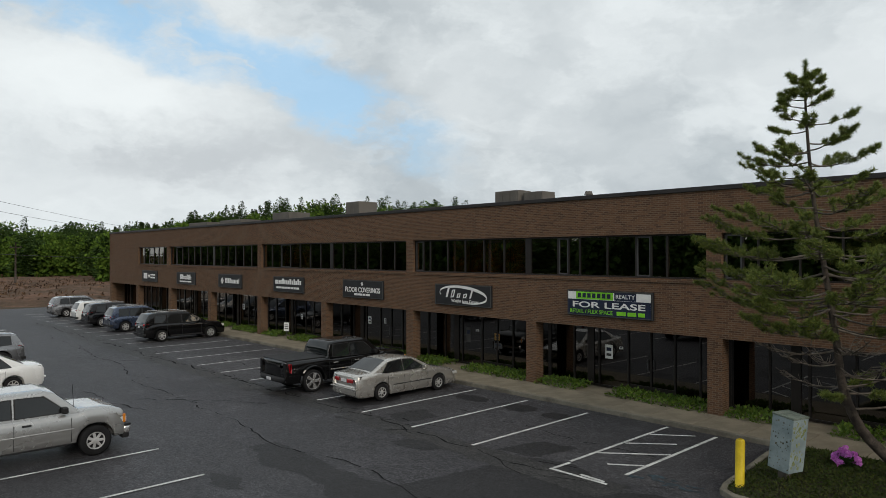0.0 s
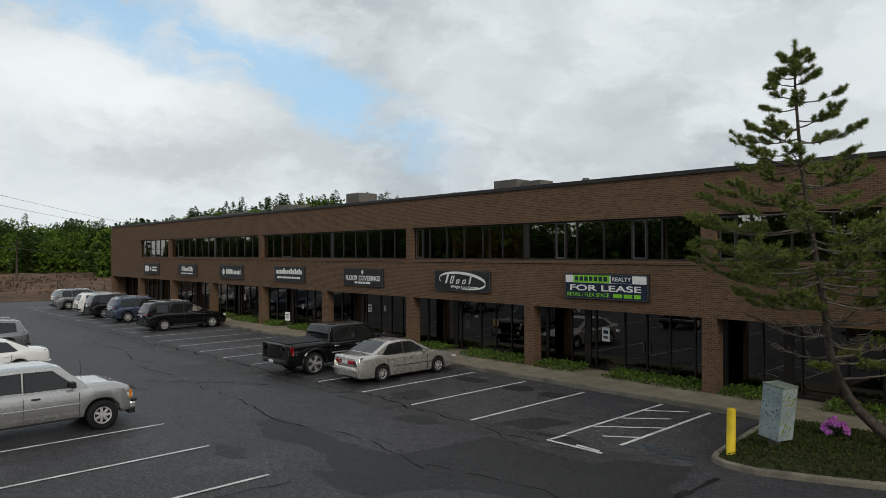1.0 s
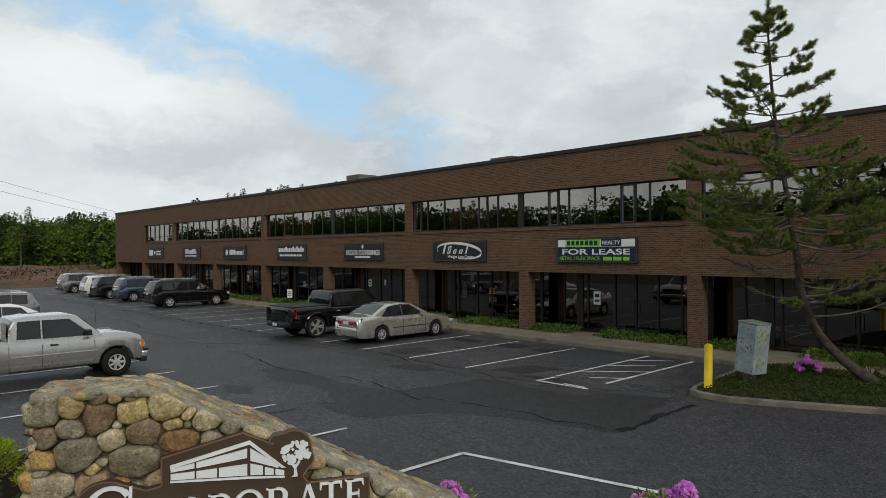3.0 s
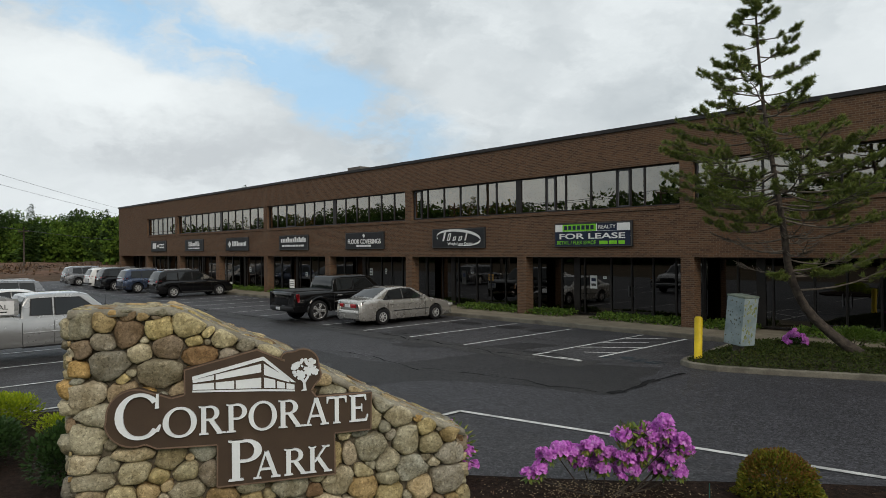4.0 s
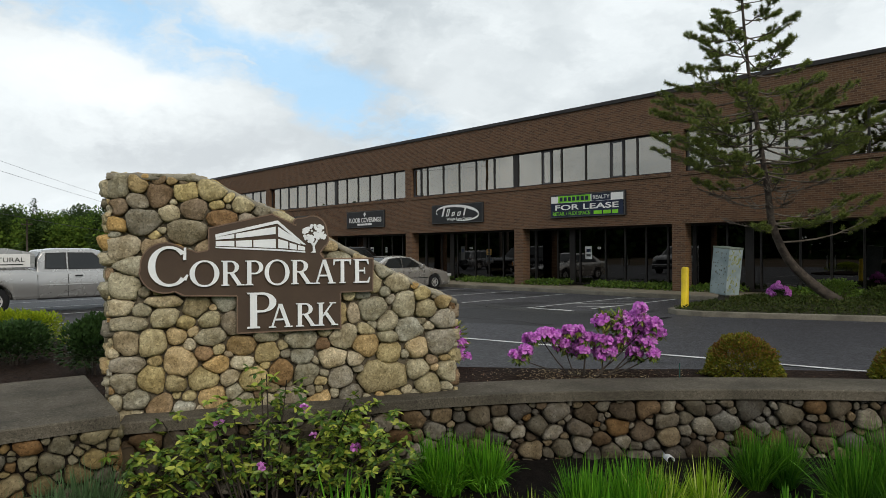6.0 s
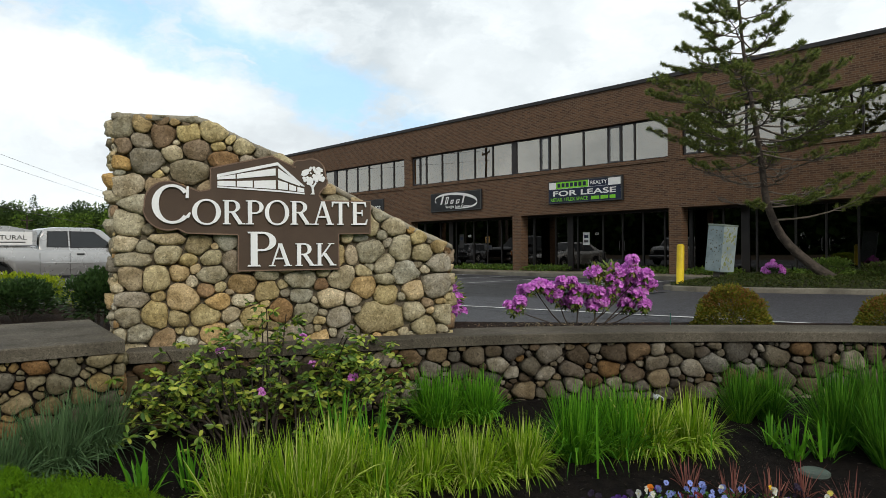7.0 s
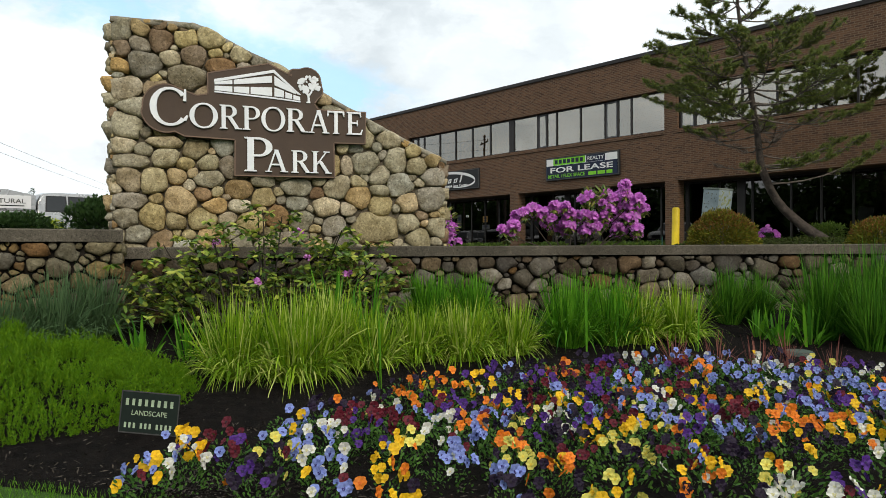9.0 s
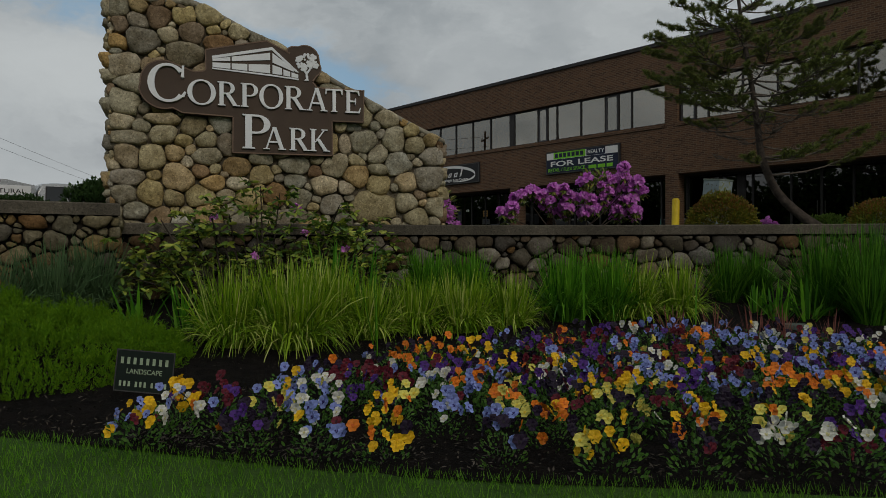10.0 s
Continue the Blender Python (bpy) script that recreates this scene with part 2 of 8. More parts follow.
STONE_TONES = [(0.4, 0.33, 0.175), (0.5, 0.45, 0.31), (0.31, 0.305, 0.25), (0.52, 0.44, 0.235), (0.29, 0.165, 0.075), (0.48, 0.43, 0.3), (0.2, 0.185, 0.155), (0.52, 0.42, 0.2), (0.39, 0.38, 0.315), (0.22, 0.14, 0.08), (0.55, 0.5, 0.37), (0.46, 0.3, 0.115), (0.45, 0.42, 0.31)]
WALL_TONES = [(0.1, 0.087, 0.063), (0.248, 0.228, 0.19), (0.047, 0.044, 0.039), (0.238, 0.19, 0.123), (0.087, 0.049, 0.022), (0.19, 0.181, 0.157), (0.037, 0.032, 0.031), (0.286, 0.261, 0.209), (0.059, 0.042, 0.028), (0.106, 0.093, 0.068), (0.063, 0.056, 0.047), (0.124, 0.071, 0.028), (0.075, 0.071, 0.063)]
M = dict(
    brick=brick_mat(),
    asphalt=asphalt_mat("worn_asphalt", (0.038, 0.0368, 0.041), (0.028, 0.0272, 0.0302), (0.061, 0.0592, 0.0655)),
    old_asphalt=asphalt_mat("grey_stall_asphalt", (0.048, 0.0465, 0.0505), (0.033, 0.032, 0.035), (0.076, 0.0735, 0.078)),
    dark_asphalt=asphalt_mat("newer_dark_asphalt", (0.034, 0.0335, 0.039), (0.028, 0.0276, 0.0322), (0.05, 0.0492, 0.0565)),
    patch=asphalt_mat("fresh_patch", (0.015, 0.0143, 0.0155), (0.012, 0.0115, 0.0125), (0.022, 0.021, 0.0226)),
    crazed=asphalt_mat("crazed_asphalt", (0.034, 0.0325, 0.032), (0.025, 0.024, 0.024), (0.054, 0.052, 0.0505), True),
    faded_blue=mat("faded_blue_paint", (0.05, 0.075, 0.09), (0.045, 0.05, 0.055), rough=0.8, s1=9, s2=50, amt=0.5, bump=0.3),
    tar=mat("crack_tar", (0.022, 0.022, 0.023), rough=0.85, bump=0.3),
    paint_line=mat("worn_white_paint", (0.62, 0.62, 0.6), (0.38, 0.38, 0.37), rough=0.7, s1=2.2, s2=25, amt=0.35, bump=0.3),
    concrete=mat("weathered_concrete", (0.245, 0.212, 0.158), (0.17, 0.148, 0.112), rough=0.85, s1=0.9, s2=30, amt=0.25, bump=0.25, rnd=0.08),
    kerb=mat("kerb_concrete", (0.2, 0.185, 0.15), (0.12, 0.11, 0.09), rough=0.9, s1=1.5, s2=25, amt=0.35, bump=0.4),
    cap=mat("wall_cap_concrete", (0.125, 0.11, 0.086), (0.072, 0.064, 0.05), rough=0.85, s1=1.3, s2=110, amt=1.1, bump=0.7, bscale=70, flecks=0.8),
    mortar=mat("grey_brown_mortar", (0.19, 0.165, 0.122), (0.1, 0.086, 0.062), rough=0.95, s1=4, s2=60, amt=0.4, bump=0.8, bscale=45, dist=0.02),
    stone=mat("field_stone", (0.3, 0.3, 0.3), rough=0.85, s1=7, s2=38, amt=0.6, bump=0.7, bscale=26, ramp=STONE_TONES, rnd=0.14, spec=0.12, dist=0.02, flecks=0.9),
    wall_stone=mat("wall_field_stone", (0.3, 0.3, 0.3), rough=0.85, s1=7, s2=38, amt=0.42, bump=0.7, bscale=26, ramp=WALL_TONES, rnd=0.2, spec=0.12, dist=0.02, flecks=0.9),
    low_stone=mat("low_wall_stone", (0.3, 0.3, 0.3), rough=0.85, s1=7, s2=38, amt=0.42, bump=0.7, bscale=26, rnd=0.16, spec=0.12, dist=0.02, flecks=0.9,
                  ramp=[(0.19, 0.15, 0.075), (0.24, 0.21, 0.135), (0.15, 0.14, 0.105), (0.26, 0.2, 0.09), (0.17, 0.095, 0.04), (0.23, 0.2, 0.12), (0.11, 0.1, 0.08)]),
    cement=mat("pale_cement", (0.3, 0.275, 0.215), (0.19, 0.172, 0.135), rough=0.9, s1=5, s2=50, amt=0.5, bump=0.7, bscale=40, dist=0.015),
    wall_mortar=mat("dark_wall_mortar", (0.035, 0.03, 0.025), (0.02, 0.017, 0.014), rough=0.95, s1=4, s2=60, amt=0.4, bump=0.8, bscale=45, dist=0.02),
    mulch=mat("dark_bark_mulch", (0.012, 0.0095, 0.0082), (0.006, 0.005, 0.0045), rough=0.95, s1=12, s2=80, amt=0.6, bump=1.0, bscale=55, dist=0.03),
    mulch_red=mat("brown_bark_mulch", (0.036, 0.023, 0.017), (0.017, 0.0115, 0.009), rough=0.95, s1=12, s2=70, amt=0.6, bump=1.0, bscale=50, dist=0.03),
    soil=mat("ground_soil", (0.09, 0.065, 0.045), (0.06, 0.05, 0.03), rough=0.95, s1=0.2, s2=6, amt=0.4, bump=0.6, bscale=8, dist=0.05),
    dirt=mat("cleared_dirt", (0.17, 0.105, 0.075), (0.1, 0.07, 0.05), rough=0.95, s1=0.25, s2=1.5, amt=0.6, bump=1.0, bscale=2.5, dist=0.3),
    lawn=mat("lawn_ground", (0.05, 0.1, 0.02), (0.035, 0.075, 0.014), rough=0.9, s1=3, s2=60, amt=0.5, bump=0.6, bscale=60, dist=0.02),
    ivy_soil=mat("bed_soil", (0.04, 0.045, 0.022), (0.03, 0.028, 0.018), rough=0.95, s1=5, s2=40, amt=0.5, bump=0.8, bscale=25, dist=0.03),
    coping=mat("dark_metal_coping", (0.035, 0.032, 0.032), rough=0.5, metal=0.2, s1=0.5, amt=0.2, bump=0.05),
    bronze=mat("dark_bronze_frame", (0.022, 0.018, 0.016), rough=0.4, metal=0.3, amt=0.2, bump=0.0),
    greyframe=mat("grey_sash", (0.09, 0.09, 0.095), rough=0.45, metal=0.2, amt=0.2, bump=0.0),
    glass_up=glass_mat("coated_upper_glass", 0.3, (0.92, 0.9, 0.84), (0.5, 0.41, 0.28)),
    glass_low=glass_mat("storefront_glass", 0.112, (0.95, 0.92, 0.9), (0.12, 0.1, 0.09)),
    roofing=mat("roof_membrane", (0.2, 0.2, 0.2), rough=0.9, s1=0.3, bump=0.1),
    hvac=mat("roof_unit_metal", (0.12, 0.108, 0.094), (0.09, 0.082, 0.072), rough=0.7, s1=0.8, amt=0.15, bump=0.05),
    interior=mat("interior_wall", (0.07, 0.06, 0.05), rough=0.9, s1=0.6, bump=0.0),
    blind=mat("ochre_blind", (0.42, 0.25, 0.08), (0.34, 0.2, 0.06), rough=0.9, s1=3, bump=0.1),
    sign_black=mat("sign_charcoal", (0.02, 0.021, 0.023), rough=0.55, amt=0.15, bump=0.0),
    sign_rim=mat("sign_edge", (0.07, 0.068, 0.066), rough=0.5, bump=0.0),
    sign_white=mat("sign_white", (0.78, 0.78, 0.77), (0.7, 0.7, 0.69), rough=0.5, amt=0.08, bump=0.05),
    sign_green=mat("sign_green", (0.22, 0.62, 0.03), rough=0.5, amt=0.06, bump=0.0),
    sign_navy=mat("sign_navy", (0.012, 0.02, 0.05), rough=0.5, amt=0.06, bump=0.0),
    plaque=mat("plaque_brown", (0.068, 0.044, 0.029), (0.058, 0.037, 0.025), rough=0.6, s1=3, s2=70, amt=0.12, bump=0.12),
    plaque_rim=mat("plaque_rim_brown", (0.2, 0.13, 0.09), rough=0.6, amt=0.1, bump=0.05),
    letter=mat("letter_white", (0.8, 0.82, 0.84), (0.72, 0.75, 0.78), rough=0.5, s1=3, amt=0.06, bump=0.05),
    yellow=mat("yellow_bollard", (0.62, 0.46, 0.012), (0.5, 0.36, 0.01), rough=0.5, s1=3, amt=0.15, bump=0.1),
    box_paint=mat("pale_cabinet_paint", (0.27, 0.33, 0.345), (0.18, 0.23, 0.24), rough=0.6, s1=3, amt=0.15, bump=0.1),
    box_lid=mat("mossy_lid_paint", (0.13, 0.16, 0.13), (0.2, 0.23, 0.2), rough=0.8, s1=8, s2=40, amt=0.4, bump=0.2),
    box_rust=mat("cabinet_stain", (0.05, 0.055, 0.05), (0.12, 0.11, 0.06), rough=0.8, s1=9, bump=0.2),
    moss=mat("moss_stain", (0.16, 0.19, 0.06), (0.28, 0.3, 0.2), rough=0.9, s1=10, s2=50, amt=0.5, bump=0.3),
)


# ---- building helpers ----
def mesh_ob(name, bm, material, flat=False):
    me = bpy.data.meshes.new(name)
    bm.to_mesh(me)
    bm.free()
    if not flat:
        for f in me.polygons:
            f.use_smooth = True
    for mm in material if isinstance(material, (list, tuple)) else [material]:
        me.materials.append(mm)
    return new(name, me)


def part(name, bm, material, parent=None, label="", flat=True):
    ob = mesh_ob(name, bm, material, flat)
    if parent:
        ob.parent = parent
    if label:
        tagged(ob, label)
    return ob


def pydata(name, verts, faces, material, parent=None, label="", flat=False, slots=None):
    me = bpy.data.meshes.new(name)
    me.from_pydata(verts, [], faces)
    if not flat:
        me.polygons.foreach_set("use_smooth", [True] * len(me.polygons))
    for mm in material if isinstance(material, (list, tuple)) else [material]:
        me.materials.append(mm)
    if slots is not None:
        me.polygons.foreach_set("material_index", slots)
    me.update()
    ob = new(name, me)
    if parent:
        ob.parent = parent
    if label:
        tagged(ob, label)
    return ob


def thing(name, label, category, m=None, group="", kind=""):
    ob = new(name)
    ob.empty_display_size = 0.1
    if m is not None:
        ob.matrix_world = m
    return tagged(ob, label, category, group, kind)


def add_box(bm, x0, x1, y0, y1, z0, z1, bevel=0.0, m=None):
    r = bmesh.ops.create_cube(bm, size=1.0)["verts"]
    for v in r:
        v.co = Vector(((x0 + x1) / 2 + v.co.x * (x1 - x0), (y0 + y1) / 2 + v.co.y * (y1 - y0), (z0 + z1) / 2 + v.co.z * (z1 - z0)))
    if bevel:
        es = list({e for v in r for e in v.link_edges})
        r2 = bmesh.ops.bevel(bm, geom=es, offset=bevel, segments=2, affect="EDGES", profile=0.5)
        r = list({v for f in r2["faces"] for v in f.verts} | {v for v in r if v.is_valid})
    if m is not None:
        bmesh.ops.transform(bm, matrix=m, verts=r)
    return r


def box(x0, x1, y0, y1, z0, z1, bevel=0.0):
    bm = bmesh.new()
    add_box(bm, x0, x1, y0, y1, z0, z1, bevel)
    return bm


def add_prism(bm, pts, d0, d1, to=None):
    """A flat outline pts (a, b), thick from d0 to d1. to(a, b, d) gives the place."""
    to = to or (lambda a, b, d: (a, d, b))
    lo = [bm.verts.new(to(a, b, d0)) for a, b in pts]
    hi = [bm.verts.new(to(a, b, d1)) for a, b in pts]
    n = len(pts)
    bm.faces.new(lo)
    bm.faces.new(hi[::-1])
    for i in range(n):
        bm.faces.new((lo[i], hi[i], hi[(i + 1) % n], lo[(i + 1) % n]))


def prism(pts, d0, d1, to=None, bevel=0.0):
    bm = bmesh.new()
    add_prism(bm, pts, d0, d1, to)
    bmesh.ops.recalc_face_normals(bm, faces=bm.faces)
    if bevel:
        bmesh.ops.bevel(bm, geom=[e for e in bm.edges if e.calc_face_angle(0) > 0.6], offset=bevel, segments=2, affect="EDGES")
    return bm


def add_tube(bm, pts, radii, n=8, cap=True):
    """A round tube through the points."""
    rings = []
    pts = [Vector(p) for p in pts]
    for i, p in enumerate(pts):
        d = (pts[min(i + 1, len(pts) - 1)] - pts[max(i - 1, 0)]).normalized()
        a = d.cross(Vector((0, 0, 1)) if abs(d.z) < 0.9 else Vector((1, 0, 0))).normalized()
        b = d.cross(a)
        r = radii[i] if isinstance(radii, (list, tuple)) else radii
        rings.append([bm.verts.new(p + r * (a * math.cos(t) + b * math.sin(t))) for t in (2 * math.pi * k / n for k in range(n))])
    for r0, r1 in zip(rings, rings[1:]):
        for k in range(n):
            bm.faces.new((r0[k], r0[(k + 1) % n], r1[(k + 1) % n], r1[k]))
    if cap:
        bm.faces.new(rings[0])
        bm.faces.new(rings[-1][::-1])


def tube(pts, radii, n=8):
    bm = bmesh.new()
    add_tube(bm, pts, radii, n)
    return bm


def sheet(name, pts, z, material, label, category, kind="structure", thick=0.0, parent=None):
    """A flat sheet with the outline pts, at height z; thick: how far it goes down."""
    bm = bmesh.new()
    if thick:
        add_prism(bm, pts, z - thick, z, lambda a, b, d: (a, b, d))
        bmesh.ops.recalc_face_normals(bm, faces=bm.faces)
    else:
        bm.faces.new([bm.verts.new((a, b, z)) for a, b in pts])
        bmesh.ops.recalc_face_normals(bm, faces=bm.faces)
        for f in bm.faces:
            if f.normal.z < 0:
                f.normal_flip()
    bmesh.ops.triangulate(bm, faces=[f for f in bm.faces if len(f.verts) > 4], ngon_method="EAR_CLIP")
    bm.normal_update()
    for f in bm.faces:
        if not thick and f.normal.z < 0:
            f.normal_flip()
    return tagged(part(name, bm, material, parent), label, category, "", kind)


def words(name, text, height, material, parent, m, label="", stretch=None, depth=0.004, bold=0.0):
    """Letters of the built-in font as a mesh, centred, standing in the x-z plane of m."""
    cu = bpy.data.curves.new(name, "FONT")
    cu.body, cu.size, cu.align_x, cu.align_y, cu.extrude = text, height / 0.72, "CENTER", "CENTER", depth
    cu.offset = bold
    tmp = bpy.data.objects.new(name, cu)
    scene.collection.objects.link(tmp)
    me = bpy.data.meshes.new_from_object(tmp.evaluated_get(bpy.context.evaluated_depsgraph_get()))
    bpy.data.objects.remove(tmp)
    wide = max(v.co.x for v in me.vertices) - min(v.co.x for v in me.vertices)
    k = stretch / wide if stretch else 1.0
    for v in me.vertices:
        v.co = m @ Vector((v.co.x * k, -v.co.z, v.co.y))
    me.materials.clear()
    me.materials.append(material)
    bm = bmesh.new()
    bm.from_mesh(me)
    bpy.data.meshes.remove(me)
    left = set(bm.faces)
    while left:
        todo, isle = [left.pop()], []
        while todo:
            f = todo.pop()
            isle.append(f)
            for e in f.edges:
                for g in e.link_faces:
                    if g in left:
                        left.discard(g)
                        todo.append(g)
        ids = {v: i for i, v in enumerate(dict.fromkeys(v for f in isle for v in f.verts))}
        pydata("letter", [tuple(v.co) for v in ids], [tuple(ids[v] for v in f.verts) for f in isle], material, parent, label, flat=True)
    bm.free()


# ---- ground, lot, pavement ----
# line of the retaining wall's face, from the left round to the right
WALL = [Vector(p) for p in ((-700.0, -3600.0), (-5.0, -9.0), (-4.36, -1.4), (-4.25, -0.33), (-4.1, 0.45), (-4.52, 0.54), (-3.85, 1.95), (-3.18, 3.4), (-2.5, 4.47), (-1.7, 5.4), (-0.86, 6.26), (-0.14, 6.88),
                            (0.9, 7.62), (2.2, 8.35), (6.0, 10.0), (3600.0, 1500.0))]
TO_EYE = Vector((0.8, -0.6))
EDGE = [Vector(p) for p in ((-6.0, -6.0), (-3.2, -2.25), (-1.29, -0.95), (-0.5, -0.49), (0.17, -0.1), (0.7, 0.28), (1.14, 0.68), (1.58, 1.04), (3.0, 2.3), (5.5, 4.7))]


def across(p):
    """How far p lies in front of the wall's face, along TO_EYE."""
    side = Vector((-TO_EYE.y, TO_EYE.x))
    s = p.dot(side)
    for a, b in zip(WALL, WALL[1:]):
        s0, s1 = a.dot(side), b.dot(side)
        if min(s0, s1) <= s <= max(s0, s1) and s0 != s1:
            q = a.lerp(b, (s - s0) / (s1 - s0))
            return (p - q).dot(TO_EYE)
    return 0.0


def slope(k):
    """Height of the ground k metres in front of the wall."""
    return -0.6 - 0.33 * min(max(k, 0.0) / 3.4, 1.0) - 0.03 * min(max(k - 3.4, 0) / 8, 1.0)


def front_z(x, y):
    return slope(across(Vector((x, y))))


rows_k = [-4200, -600, -120, -40, -12, -3, -0.6, -0.32, -0.3, 0.0, 0.5, 1.2, 2.0, 2.8, 3.4, 4.2, 6, 10, 40, 600, 4200]
fine_wall = []
for a, b in zip(WALL, WALL[1:]):
    fine_wall += [a.lerp(b, i / 4) for i in range(4)]
fine_wall.append(WALL[-1])
gv, gf = [], []
for k in rows_k:
    for w in fine_wall:
        q = w + TO_EYE * k
        gv.append((q.x, q.y, -0.06 if k <= -0.32 else slope(k)))
nw = len(fine_wall)
for i in range(len(rows_k) - 1):
    for j in range(nw - 1):
        gf.append((i * nw + j, (i + 1) * nw + j, (i + 1) * nw + j + 1, i * nw + j + 1))
ground = pydata("ground", gv, gf, [M["soil"], M["lawn"]], slots=[0 if i // (nw - 1) < 8 else 1 for i in range(len(gf))], flat=True)
tagged(ground, "level ground of soil with mown lawn below the wall", "ground", "", "structure")

LOT = [(-74.5, -14), (-12.4, -14), (-12.3, 1.6), (-6.5, 3.0), (-4.75, 4.6), (-3.6, 6.0), (-1.7, 7.1), (0.2, 8.1), (6, 10.7), (60, 19), (60, 24), (-72, 24), (-72, 60), (-78, 60), (-78, 10)]
lot = sheet("road", LOT, 0.0, M["asphalt"], "worn dark grey asphalt of the parking lot", "road")
rng = random.Random(3)
sheet("drive_pavement", [(-11, 8.1), (-9.4, 10.2), (-8.6, 12.2), (-7.7, 13.6), (-7.0, 14.5), (-5.8, 14.55), (-4.8, 14.9), (-3, 15.7), (6, 18.3), (6, 11.2), (0.2, 8.9), (-3.6, 7.6), (-5.5, 7.3), (-8, 7.7)], 0.004, M["dark_asphalt"], "newer dark asphalt of the entrance drive", "road")
edge = [(-71, 13.9)] + [(x, 13.55 + rng.uniform(-0.15, 0.3)) for x in np.arange(-69, -9.3, 1.1)] + [(-8.9, 13.9), (-7.5, 14.6), (-7.5, 19.62), (-71, 19.62)]
sheet("stall_pavement", edge, 0.005, M["old_asphalt"], "older pale grey cracked asphalt under the parking stalls", "pavement")
drive = sheet("drive_pavement", [(-79, 21.0), (-72.3, 21.0), (-72.3, 60), (-79, 60)], 0.006, M["concrete"], "pale dusty drive beside the building", "pavement")


def strip_line(bm, a, b, w, z):
    a, b = Vector(a), Vector(b)
    n = (b - a).normalized()
    n = Vector((-n.y, n.x)) * w / 2
    bm.faces.new([bm.verts.new((p.x, p.y, z)) for p in (a - n, b - n, b + n, a + n)])


def marking(name, lines, label, w=0.1):
    bm = bmesh.new()
    for a, b in lines:
        strip_line(bm, a, b, w, 0.0)
    bmesh.ops.recalc_face_normals(bm, faces=bm.faces)
    for f in bm.faces:
        if f.normal.z < 0:
            f.normal_flip()
    ob = part(name, bm, M["paint_line"])
    ob.location.z = 0.0165
    return tagged(ob, label, "road marking", "", "structure")


first = marking("stall_line", [((0, 13.65), (0, 19.25))], "worn white painted stall line")
first.location.x = -13.29
for k in range(1, 22):
    copy_thing(first, pose(-13.29 - 2.655 * k, 0.03 * (k % 3), 0.0165))
south = marking("stall_line", [((0, 1.7), (0, 7.12))], "white painted stall line")
south.location.x = -10.12
for x in (-13.0, -16.0, -18.95, -21.8, -24.7, -27.6, -30.5, -33.4, -36.3):
    copy_thing(south, pose(x, 0, 0.0165))
marking("edge_line", [((-7.33, 3.4), (-7.33, 7.6)), ((-7.35, 7.6), (-5.3, 8.04)), ((-5.3, 8.04), (-0.8, 8.99)), ((-0.8, 8.99), (3, 10.0))], "white painted line along the planted bed", 0.11)
marking("hatched_bay", [((-10.53, 14.45), (-10.53, 19.5)), ((-8.97, 14.55), (-8.97, 19.45)), ((-10.48, 18.3), (-9.45, 19.1)), ((-10.48, 16.95), (-9.4, 17.9)), ((-10.48, 15.6), (-9.02, 16.85)),
                        ((-9.75, 14.95), (-9.02, 15.5)), ((-10.55, 13.62), (-8.9, 13.64)), ((-10.5, 13.7), (-10.47, 14.35)), ((-9.75, 13.78), (-9.05, 13.74))], "white painted hatched bay", 0.1)


# sidewalk: a kerb stone and slabs
KY = 19.66
walk_thing = tagged(part("pavement", box(-71.5, 20, KY + 0.16, 21.45, -0.05, 0.135), M["concrete"]), "weathered concrete sidewalk along the shop fronts", "pavement", "", "structure")
tagged(part("kerb", box(-71.5, -7.2, KY, KY + 0.15, -0.05, 0.15, 0.02), M["kerb"]), "worn concrete kerb of the sidewalk", "kerb", "", "structure")
slab_me = box(0.006, 1.534, KY + 0.16, 21.44, 0.10, 0.15, 0.008)
slab = part("slab", slab_me, M["concrete"], walk_thing)
slab.location.x = -71.5
for i in range(1, 55):
    s = new("slab", slab.data)
    s.parent = walk_thing
    s.location.x = -71.5 + 1.54 * i

# planted island at the drive's side
ISLE = [(-7.35, 19.6), (-6.98, 15.4), (-6.85, 14.95), (-6.5, 14.72), (-5.8, 14.7), (-4.8, 15.08), (-3.2, 15.82), (-0.5, 17.0), (3, 18.3), (12, 19.6)]


def offset(pts, d):
    out = []
    for i, p in enumerate(pts):
        a, b = Vector(pts[max(i - 1, 0)]), Vector(pts[min(i + 1, len(pts) - 1)])
        t = (b - a).normalized()
        out.append((p[0] - t.y * d, p[1] + t.x * d))
    return out


def ribbon(name, pts, w, z0, z1, material, label, category, bevel=0.015):
    """A kerb-like solid along pts, w wide to its left."""
    inner = offset(pts, w)
    vs, fs = [], []
    for (a, b), (c, d) in zip(pts, inner):
        vs += [(a, b, z0), (a, b, z1 - bevel), (a + (c - a) * bevel / w, b + (d - b) * bevel / w, z1), (c, d, z1), (c, d, z0)]
    for i in range(len(pts) - 1):
        for j in range(4):
            fs.append((i * 5 + j, i * 5 + j + 1, i * 5 + 6 + j, i * 5 + 5 + j))
    fs += [(0, 4, 3, 2, 1), tuple(range((len(pts) - 1) * 5, len(pts) * 5))]
    ob = pydata(name, vs, fs, material, flat=True)
    return tagged(ob, label, category, "", "structure")


